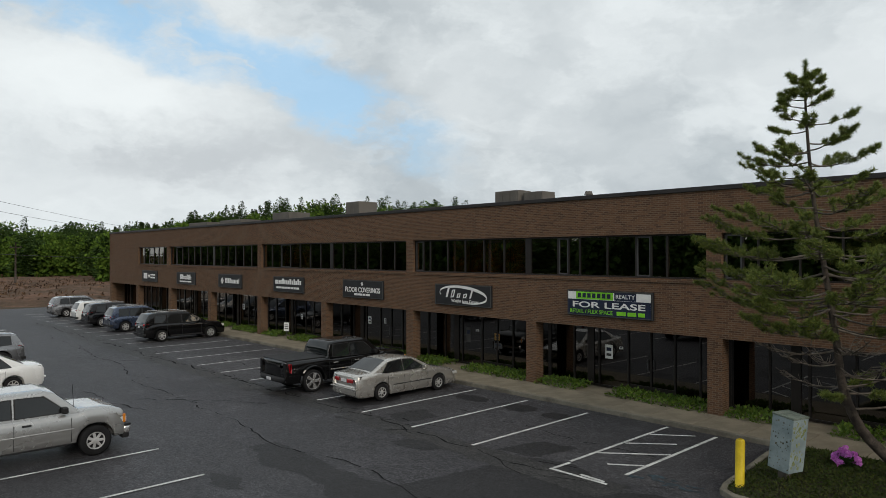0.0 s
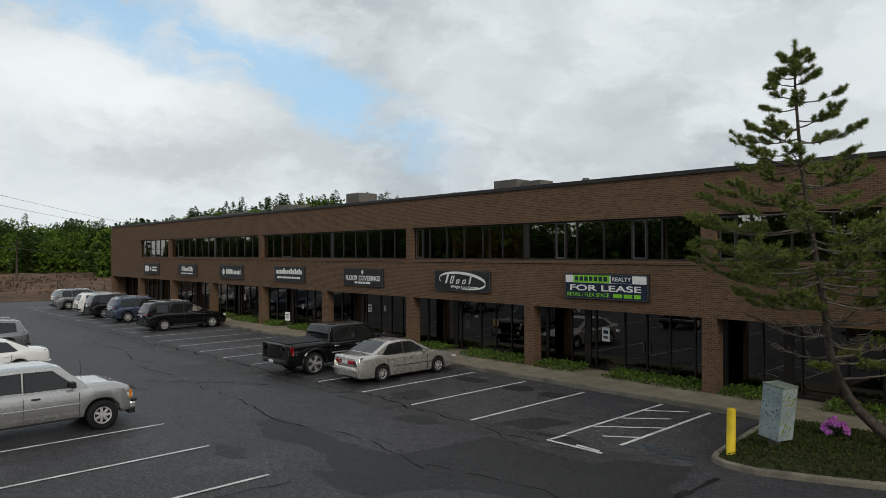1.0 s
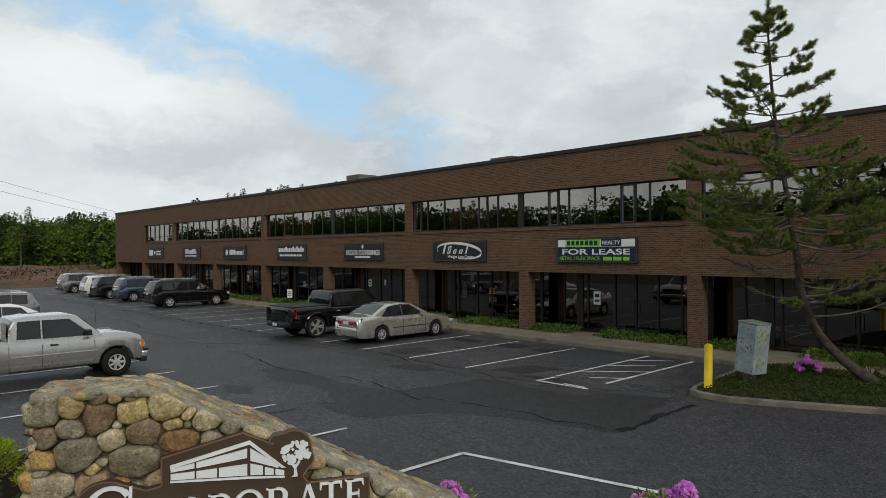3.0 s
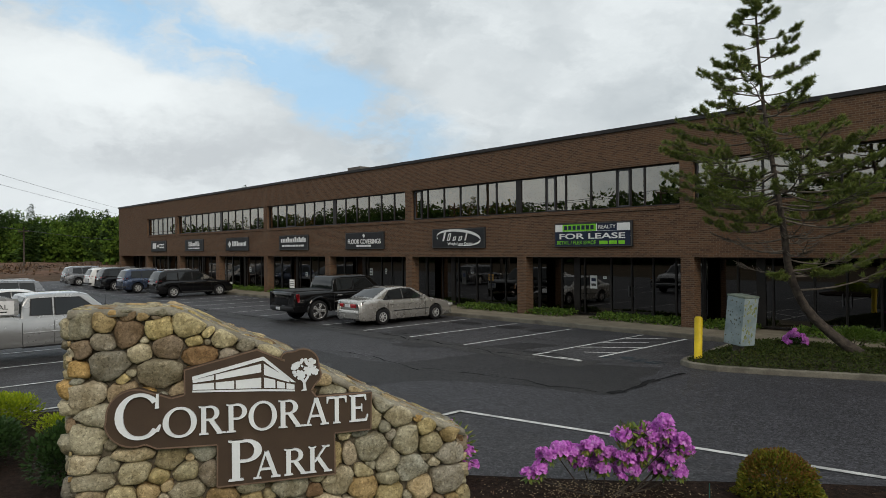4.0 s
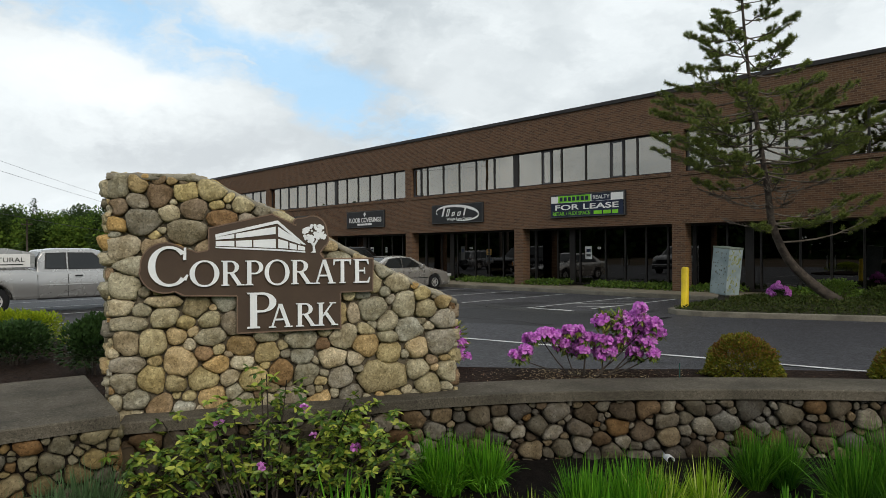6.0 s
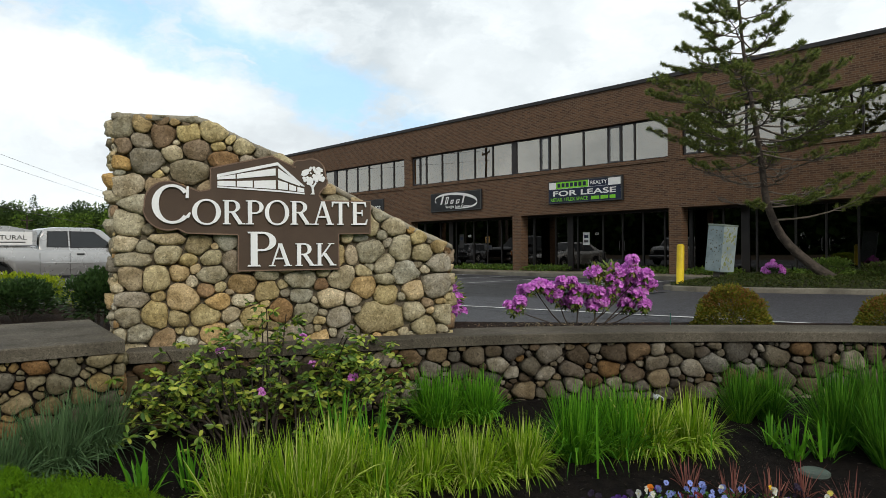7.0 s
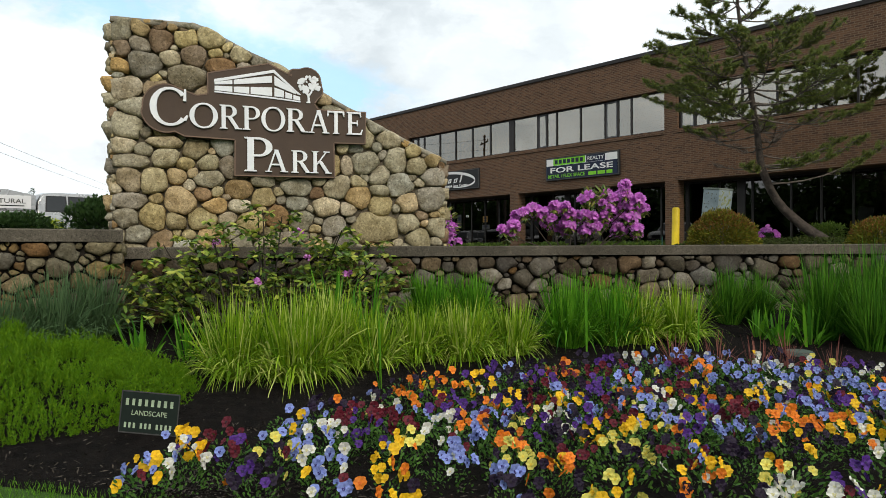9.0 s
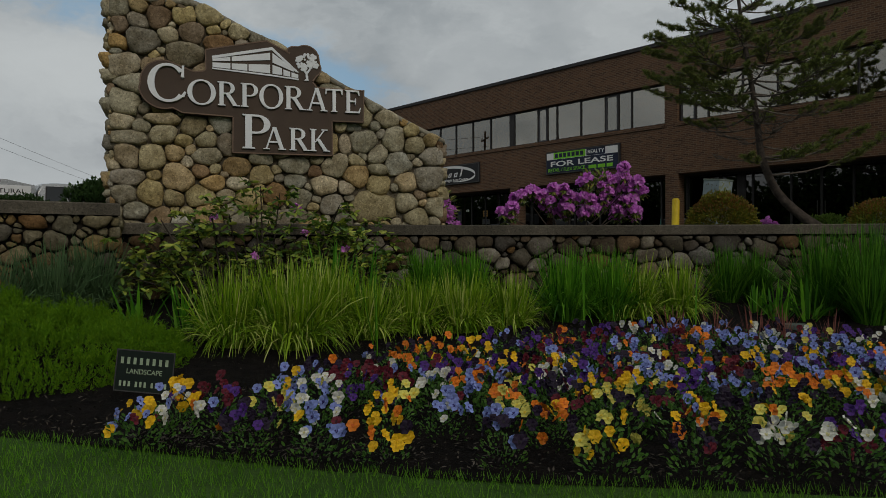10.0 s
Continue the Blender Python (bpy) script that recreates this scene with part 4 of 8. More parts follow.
# the large stones of the face: place along the wall, height, half width, half height
BIG = [(-1.1, 2.34, 0.09, 0.1), (-0.51, 2.3, 0.1, 0.09), (-0.75, 2.27, 0.11, 0.11), (-0.89, 2.01, 0.15, 0.11), (-0.48, 1.92, 0.18, 0.12), (-1.04, 1.76, 0.14, 0.1), (-1.06, 1.4, 0.13, 0.12), (-0.18, 2.05, 0.17, 0.09),
       (-0.42, 1.18, 0.12, 0.1), (-0.67, 1.24, 0.16, 0.06), (-0.7, 1.08, 0.13, 0.09), (-0.29, 0.87, 0.15, 0.09), (-1.03, 1.04, 0.17, 0.07), (-0.58, 0.65, 0.16, 0.13), (-0.82, 0.48, 0.12, 0.14), (-1.05, 0.64, 0.15, 0.08),
       (0.91, 0.61, 0.13, 0.11), (1.45, 0.37, 0.27, 0.16), (1.73, 0.87, 0.15, 0.13), (1.71, 1.14, 0.13, 0.14), (2.11, 0.7, 0.16, 0.14), (1.33, 1.08, 0.14, 0.11), (0.26, 0.7, 0.11, 0.11), (0.4, 0.48, 0.12, 0.12)]
rs = random.Random(21)
lay(stone_sign, 1, rubble(rs, S0, S1, SB - 0.1, 2.5, (0.045, 0.125), topline, 1.2, 0.007, BIG), lambda a, b, h: (a, SF - h, b), 0.07, "stone")
lay(stone_sign, 2, rubble(rs, SF - 0.02, SF + SD, SB, 2.45, (0.05, 0.12), None, 1.5, 0.02), lambda a, b, h: (S0 - h, a, b), 0.075, "stone")
lay(stone_sign, 3, rubble(rs, SF - 0.02, SF + SD, SB, 1.12, (0.05, 0.12), None, 1.4), lambda a, b, h: (S1 + h, a, b), 0.06, "stone")
lay(stone_sign, 4, rubble(rs, S0, S1, SF + 0.02, SF + SD, (0.04, 0.11), None, 1.6, 0.055), lambda a, b, h: (a, b, topline(a) + 0.001 + 0.7 * h), 0.016, "stone")
lay(stone_sign, 5, rubble(rs, S0, S1, SB, 2.5, (0.08, 0.15), topline, 1.2), lambda a, b, h: (a, SF + SD + h, b), 0.06, "stone")

plaque = thing("name_plaque", "carved brown plaque with white raised letters and logo", "sign", SIGN)


def arc(cx, cz, r, a0, a1, n=10, k=1.0):
    return [(cx + r * math.cos(radians(a0 + (a1 - a0) * i / n)), cz + k * r * math.sin(radians(a0 + (a1 - a0) * i / n))) for i in range(n + 1)]


BOARD = (arc(-0.69, 1.59, 0.225, 185, 62, 14) + [(-0.4, 1.72), (-0.3, 1.74), (-0.3, 1.955), (0.31, 2.1), (0.55, 1.985)] + arc(0.57, 2.0, 0.06, 200, 100, 3) + arc(0.71, 1.935, 0.15, 120, 20, 6)
         + arc(0.79, 1.84, 0.09, 30, -60, 4) + [(0.79, 1.7), (0.83, 1.645), (1.345, 1.645), (1.335, 1.29), (0.995, 1.285), (1.0, 0.91), (-0.04, 0.905), (-0.035, 1.275), (-0.52, 1.29)] + arc(-0.69, 1.56, 0.24, 290, 190, 8))
part("board", prism(BOARD, -0.03, 0.045), M["plaque"], plaque)
rim = bmesh.new()
n = len(BOARD)
for i in range(n):
    p, q = Vector(BOARD[i]), Vector(BOARD[(i + 1) % n])
    if (q - p).length < 1e-5:
        continue
    t = (q - p).normalized()
    inn = Vector((t.y, -t.x)) * 0.012
    add_prism(rim, [tuple(p), tuple(q), tuple(q + inn), tuple(p + inn)], -0.034, -0.028)
part("rim", rim, M["plaque_rim"], plaque, "lighter brown routed rim")


def crop(x, y):
    return (-0.89 + (x - 168) * 0.003484, 2.09 - (y - 95) * 0.00352)


LOGO = [[(357, 152), (528, 112), (608, 182), (598, 181), (527, 121), (357, 160)], [(412, 150), (522, 130), (522, 151), (412, 163)], [(358, 160), (408, 151), (408, 163), (358, 167)],
        [(358, 171), (408, 170), (408, 186), (358, 184)], [(412, 170), (456, 168), (456, 188), (412, 186)], [(460, 168), (522, 165), (522, 191), (460, 188)],
        [(529, 130), (592, 172), (592, 181), (529, 158)], [(529, 165), (557, 173), (557, 193), (529, 191)], [(561, 176), (581, 182), (581, 196), (561, 194)], [(585, 183), (605, 188), (605, 199), (585, 197)],
        [(357, 186), (527, 194), (606, 201), (606, 205), (527, 199), (357, 190)]]
for q in LOGO:
    part("logo_panel", prism([crop(*p) for p in q], -0.042, -0.028), M["letter"], plaque, "white raised logo of a building")
tr = bmesh.new()
rt = random.Random(4)
for k in range(46):
    a, q = rt.uniform(0, 6.283), math.sqrt(rt.random())
    cx, cz = crop(633 + 32 * q * math.cos(a), 150 + 25 * q * math.sin(a))
    r = rt.uniform(3.0, 7.0)
    add_prism(tr, [(cx + r * 0.0035 * (1 + rt.uniform(-0.3, 0.3)) * math.cos(t), cz + r * 0.0035 * (1 + rt.uniform(-0.3, 0.3)) * math.sin(t)) for t in np.linspace(0, 6.283, 10)[:-1]], -0.042 - 0.0003 * k / 4, -0.028)
add_prism(tr, [crop(*p) for p in ((622, 205), (636, 205), (633, 185), (643, 170), (638, 168), (631, 178), (622, 168), (618, 171), (627, 185), (628, 200))], -0.0445, -0.028)
part("logo_tree", tr, M["letter"], plaque, "white raised logo of a tree")

# letters with thick and thin strokes and serifs, drawn in a box 1 high
TH, SV = 0.17, 0.045


def bowl(cx, cz, rx, rz, a0, a1, thick, thin, n=22):
    """Pieces of an oval stroke, thick at its sides, thin above and below."""
    out = []
    pts = []
    for i in range(n + 1):
        t = radians(a0 + (a1 - a0) * i / n)
        w = thin + (thick - thin) * abs(math.cos(t)) ** 1.3
        c, s = math.cos(t), math.sin(t)
        pts.append(((cx + rx * c, cz + rz * s), (cx + (rx - w) * c, cz + (rz - max(w * 0.75, thin)) * s)))
    for (a, b), (c, d) in zip(pts, pts[1:]):
        out.append([a, c, d, b])
    return out


def stem(x, z0, z1, serif=(True, True), w=TH):
    out = [[(x, z0), (x + w, z0), (x + w, z1), (x, z1)]]
    for on, z, up in ((serif[0], z0, 1), (serif[1], z1, -1)):
        if on:
            out.append([(x - 0.08, z), (x + w + 0.08, z), (x + w + 0.06, z + up * SV), (x - 0.06, z + up * SV)])
    return out


def diag(x0, z0, x1, z1, w):
    return [[(x0, z0), (x0 + w, z0), (x1 + w, z1), (x1, z1)]]


def foot(x0, x1, z, up=1):
    return [[(x0, z), (x1, z), (x1 - 0.02, z + up * SV), (x0 + 0.02, z + up * SV)]]


GLYPH = {
    "C": (0.95, bowl(0.5, 0.5, 0.5, 0.52, 42, 318, 0.17, 0.07) + [[(0.82, 0.66), (0.9, 0.66), (0.9, 0.98), (0.85, 0.98)], [(0.8, 0.15), (0.9, 0.13), (0.95, 0.27), (0.91, 0.29)]]),
    "O": (1.05, bowl(0.525, 0.5, 0.525, 0.53, 0, 360, 0.18, 0.07, 32)),
    "P": (0.72, stem(0.1, 0, 1) + bowl(0.38, 0.72, 0.36, 0.28, 95, -95, 0.17, 0.06) + [[(0.2, 0.94), (0.4, 0.94), (0.4, 1.0), (0.2, 1.0)], [(0.2, 0.44), (0.4, 0.44), (0.4, 0.5), (0.2, 0.5)]]),
    "R": (0.86, stem(0.1, 0, 1) + bowl(0.38, 0.74, 0.34, 0.26, 95, -95, 0.17, 0.06) + [[(0.2, 0.94), (0.4, 0.94), (0.4, 1.0), (0.2, 1.0)], [(0.2, 0.48), (0.42, 0.48), (0.42, 0.54), (0.2, 0.54)]]
          + diag(0.66, 0, 0.34, 0.5, 0.18) + foot(0.62, 0.94, 0)),
    "A": (0.98, diag(0.74, 0, 0.4, 1.0, 0.17) + diag(0.1, 0, 0.43, 1.0, 0.075) + [[(0.24, 0.3), (0.72, 0.3), (0.7, 0.37), (0.26, 0.37)]] + foot(0.0, 0.3, 0) + foot(0.64, 1.0, 0)),
    "T": (0.84, stem(0.34, 0, 1, (True, False)) + [[(0, 0.93), (0.84, 0.93), (0.84, 1.0), (0, 1.0)], [(0, 0.76), (0.04, 0.76), (0.09, 0.94), (0, 0.94)], [(0.84, 0.76), (0.8, 0.76), (0.75, 0.94), (0.84, 0.94)]]),
    "E": (0.76, stem(0.1, 0, 1, (True, True)) + [[(0.2, 0), (0.72, 0), (0.74, 0.07), (0.2, 0.07)], [(0.2, 0.93), (0.7, 0.93), (0.68, 1.0), (0.2, 1.0)], [(0.2, 0.48), (0.55, 0.48), (0.55, 0.55), (0.2, 0.55)],
                                             [(0.72, 0), (0.79, 0.24), (0.75, 0.24), (0.66, 0.06)], [(0.7, 1.0), (0.72, 0.78), (0.68, 0.78), (0.62, 0.94)], [(0.55, 0.38), (0.55, 0.65), (0.51, 0.65), (0.51, 0.38)]]),
    "K": (0.95, stem(0.1, 0, 1) + diag(0.72, 0, 0.32, 0.56, 0.19) + diag(0.24, 0.4, 0.7, 1.0, 0.08) + foot(0.66, 1.0, 0) + foot(0.58, 0.9, 1.0, -1)),
}


def letter(ch, u0, u1, z0, z1):
    wide, pieces = GLYPH[ch]
    bm = bmesh.new()
    for i, q in enumerate(pieces):
        add_prism(bm, [(u0 + a / wide * (u1 - u0), z0 + b * (z1 - z0)) for a, b in q], -0.058 - 0.0003 * (i % 7), -0.028)
    bmesh.ops.recalc_face_normals(bm, faces=bm.faces)
    part("letter", bm, M["letter"], plaque)


for ch, a, b in zip("CORPORATE", (-0.84, -0.47, -0.186, 0.04, 0.232, 0.483, 0.713, 0.918, 1.12), (-0.48, -0.196, 0.023, 0.215, 0.476, 0.695, 0.936, 1.10, 1.295)):
    letter(ch, a, b, 1.385 if ch != "C" or a > -0.8 else 1.395, 1.63 if a > -0.8 else 1.77)
for ch, a, b in zip("PARK", (0.05, 0.267, 0.53, 0.745), (0.336, 0.50, 0.737, 0.953)):
    letter(ch, a, b, 0.955, 1.19 if a > 0.1 else 1.31)


# ---- the retaining wall and its caps ----
def run(pts):
    """Length along pts to a place and its outward normal."""
    pts = [Vector(p) for p in pts]
    dist = [0.0]
    for a, b in zip(pts, pts[1:]):
        dist.append(dist[-1] + (b - a).length)

    def at(s):
        s = max(s, 0.0)
        for i in range(len(pts) - 1):
            if s <= dist[i + 1] or i == len(pts) - 2:
                t = (pts[i + 1] - pts[i]).normalized()
                return pts[i] + t * (s - dist[i]), Vector((t.y, -t.x))
    return at, dist[-1]


def spline(pts, per=6):
    out = []
    P = [Vector(p) for p in pts]
    for i in range(len(P) - 1):
        p0, p1, p2, p3 = P[max(i - 1, 0)], P[i], P[i + 1], P[min(i + 2, len(P) - 1)]
        for k in range(per):
            t = k / per
            out.append(0.5 * ((2 * p1) + (p2 - p0) * t + (2 * p0 - 5 * p1 + 4 * p2 - p3) * t * t + (3 * p1 - p0 - 3 * p2 + p3) * t ** 3))
    out.append(P[-1])
    return out


def stone_wall(pts, z0, z1, deep, seed, sizes, label, stones_to=None, stones="wall_stone", joint=0.014):
    at, total = run(pts)
    w = thing("retaining_wall", label, "wall", kind="structure")
    inner = [(Vector(p) - at(s)[1] * deep) for p, s in zip(pts, np.linspace(0, total, len(pts)))]
    outer = [(Vector(p) - at(s)[1] * 0.045) for p, s in zip(pts, np.linspace(0, total, len(pts)))]
    vs = [(p.x, p.y, z) for z in (z0, z1) for p in outer + inner[::-1]]
    k = len(pts) * 2
    fs = [tuple(range(k, 2 * k))] + [(i, (i + 1) % k, k + (i + 1) % k, k + i) for i in range(k)]
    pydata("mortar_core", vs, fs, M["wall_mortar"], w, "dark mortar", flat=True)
    r = random.Random(seed)

    def to(a, b, h):
        p, nn = at(a)
        return (p.x + nn.x * h, p.y + nn.y * h, b)
    lay(w, seed, rubble(r, 0.0, stones_to or total, z0 + 0.05, z1 - 0.01, sizes, None, 1.25, joint), to, 0.085, stones)
    return w


CURVE = spline([(-4.5, 0.58), (-3.85, 1.95), (-3.18, 3.4), (-2.5, 4.47), (-1.7, 5.4), (-0.86, 6.26), (-0.14, 6.88), (0.9, 7.62), (2.2, 8.35)], 5)
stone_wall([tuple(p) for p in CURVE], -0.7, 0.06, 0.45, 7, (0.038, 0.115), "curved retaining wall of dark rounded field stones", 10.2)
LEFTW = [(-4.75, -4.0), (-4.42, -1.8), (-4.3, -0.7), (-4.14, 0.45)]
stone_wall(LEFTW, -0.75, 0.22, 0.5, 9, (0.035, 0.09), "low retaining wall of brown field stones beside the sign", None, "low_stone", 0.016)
# the short return at the wall's end
lay(bpy.data.objects["retaining_wall.001"], 12, rubble(random.Random(5), 0.02, 0.42, -0.7, 0.21, (0.05, 0.12)), lambda a, b, h: (-4.14 - a * 0.95, 0.45 + a * 0.17 + h, b), 0.04, "low_stone")


def cap(pts, out, deep, z0, z1, label):
    at, total = run(pts)
    n = len(pts)
    vs, fs = [], []
    for i, s in enumerate(np.linspace(0, total, n)):
        p, nn = at(s)
        for d, z in ((out, z0), (out, z1 - 0.012), (out - 0.012, z1), (-deep, z1), (-deep, z0)):
            vs.append((p.x + nn.x * d, p.y + nn.y * d, z))
    for i in range(n - 1):
        for j in range(5):
            fs.append((i * 5 + j, i * 5 + (j + 1) % 5, i * 5 + 5 + (j + 1) % 5, i * 5 + 5 + j))
    fs += [(4, 3, 2, 1, 0), tuple(range((n - 1) * 5, n * 5))]
    return tagged(pydata("wall_cap", vs, fs, M["cap"], flat=True), label, "wall cap", "", "structure")


cap([tuple(p) for p in CURVE], 0.07, 0.62, 0.06, 0.17, "weathered concrete cap of the curved wall")
cap(LEFTW, 0.06, 2.2, 0.22, 0.33, "broad weathered concrete cap of the low wall")
# planting bed behind the wall
back = [tuple(Vector(p) + Vector((-0.45, 0.35))) for p in CURVE]
sheet("mulch_bed", back + [(1.6, 9.75), (-0.6, 8.55), (-1.35, 7.95), (-2.42, 7.0), (-3.1, 6.32), (-3.85, 5.7), (-4.6, 5.1), (-6.5, 3.5), (-12.2, 2.35), (-12.7, 1.5), (-12.5, -6), (-5.2, -6), (-5.0, -3.0), (-4.9, -0.5)], 0.09, M["mulch_red"], "brown bark mulch behind the stone wall", "planting bed", thick=0.2)
# planting bed below the wall
wp = [w for w in fine_wall if -9.5 < w.y < 10.5]
at_e, len_e = run(EDGE)
bv, bf, NB = [], [], 26
for i, w in enumerate(wp):
    e = at_e(len_e * i / (len(wp) - 1))[0]
    for j in range(NB):
        q = w.lerp(e, j / (NB - 1))
        bv.append((q.x, q.y, front_z(q.x, q.y) + 0.03 * min(1, (NB - 1 - j) / 2) + 0.012 * noise.noise((q.x * 5, q.y * 5, 0)) + 0.004))
for i in range(len(wp) - 1):
    for j in range(NB - 1):
        bf.append((i * NB + j, i * NB + j + 1, i * NB + NB + j + 1, i * NB + NB + j))
tagged(pydata("flower_bed", bv, bf, M["mulch"]), "dark bark mulch of the flower bed below the wall", "planting bed", "", "structure")


# ---- vehicles ----
def paint(name, col, metal=0.65):
    return mat(name, col, tuple(c * 0.93 for c in col), rough=0.27, metal=metal, s1=0.8, s2=200, amt=0.05, bump=0.0, coat=1.0)


P = dict(champagne=paint("champagne_paint", (0.5, 0.485, 0.455)), black=mat("black_paint", (0.004, 0.004, 0.0045), rough=0.12, amt=0.05, bump=0.0, spec=0.4, coat=0.25), pewter=paint("pewter_paint", (0.4, 0.398, 0.39)), navy=paint("slate_blue_paint", (0.05, 0.07, 0.12)),
         white=paint("white_paint", (0.72, 0.72, 0.71), 0.0), grey=paint("grey_paint", (0.2, 0.205, 0.215)), dark=mat("dark_paint", (0.006, 0.006, 0.007), rough=0.12, amt=0.05, bump=0.0, spec=0.4, coat=0.25),
         glass=mat("car_glass", (0.012, 0.014, 0.015), rough=0.04, amt=0.05, bump=0.0, spec=0.55), clear=mat("pale_car_glass", (0.05, 0.065, 0.062), (0.02, 0.028, 0.026), rough=0.05, s1=2.5, amt=0.1, bump=0.0, spec=0.9),
         tyre=mat("tyre_rubber", (0.018, 0.018, 0.019), rough=0.8, amt=0.2, bump=0.2), chrome=mat("bright_metal", (0.7, 0.7, 0.7), rough=0.22, metal=0.75, amt=0.1, bump=0.0),
         alloy=mat("alloy_wheel", (0.5, 0.5, 0.5), rough=0.4, metal=0.3, amt=0.1, bump=0.0), trim=mat("black_plastic", (0.016, 0.016, 0.017), rough=0.6, amt=0.2, bump=0.1),
         red=mat("tail_lamp_red", (0.35, 0.008, 0.012), (0.2, 0.005, 0.008), rough=0.15, amt=0.1, bump=0.0, coat=1.0), lamp=mat("clear_lamp", (0.6, 0.6, 0.58), rough=0.1, amt=0.1, bump=0.0, coat=1.0),
         amber=mat("amber_lamp", (0.6, 0.2, 0.02), rough=0.15, amt=0.1, bump=0.0), plate=mat("plate_white", (0.6, 0.6, 0.62), rough=0.5, bump=0.0))


def lerp_at(pts, x):
    for (a, u), (b, v) in zip(pts, pts[1:]):
        if x <= b:
            return u + (v - u) * max(0.0, (x - a)) / (b - a)
    return pts[-1][1]


def lathe(profile, n, axis_y0=0.0):
    """A ring turned about the y axis from (radius, y) points."""
    bm = bmesh.new()
    rings = [[bm.verts.new((r * math.cos(t), y, r * math.sin(t))) for t in (2 * math.pi * k / n for k in range(n))] for r, y in profile]
    for a, b in zip(rings, rings[1:]):
        for k in range(n):
            bm.faces.new((a[k], a[(k + 1) % n], b[(k + 1) % n], b[k]))
    bmesh.ops.recalc_face_normals(bm, faces=bm.faces)
    return bm


def wheel_meshes(r, w, spokes, rim_r, spoke_w=0.05, pair=False):
    """Tyre and rim, the outer side at y = 0 looking to -y."""
    t = lathe([(rim_r, 0.012), (rim_r + 0.02, 0.0), (r * 0.93, 0.0), (r * 0.985, 0.025), (r, 0.06), (r, w - 0.06), (r * 0.985, w - 0.02), (r * 0.93, w), (rim_r, w)], 28)
    m = lathe([(rim_r, 0.01), (rim_r - 0.025, 0.016), (rim_r - 0.03, 0.04)], 28)
    # added backing dish; its black stands in for shade between the spokes
    dark = lathe([(rim_r - 0.028, 0.03), (rim_r - 0.03, 0.09), (0.001, 0.1)], 20)
    for k in range(spokes):
        for off in ((-0.14, 0.14) if pair else (0.0,)):
            a = 2 * math.pi * k / spokes + off
            tm = Matrix.Rotation(-a, 4, "Y")
            v = add_box(m, 0.03, rim_r - 0.01, 0.025, 0.06, -spoke_w / 2, spoke_w / 2, 0.008)
            bmesh.ops.transform(m, matrix=tm, verts=[x for x in v if x.is_valid])
    hub = lathe([(0.001, 0.012), (0.055, 0.014), (0.065, 0.04), (0.06, 0.08)], 14)
    me = bpy.data.meshes.new("hub")
    hub.to_mesh(me)
    hub.free()
    m.from_mesh(me)
    bpy.data.meshes.remove(me)
    return t, m, dark


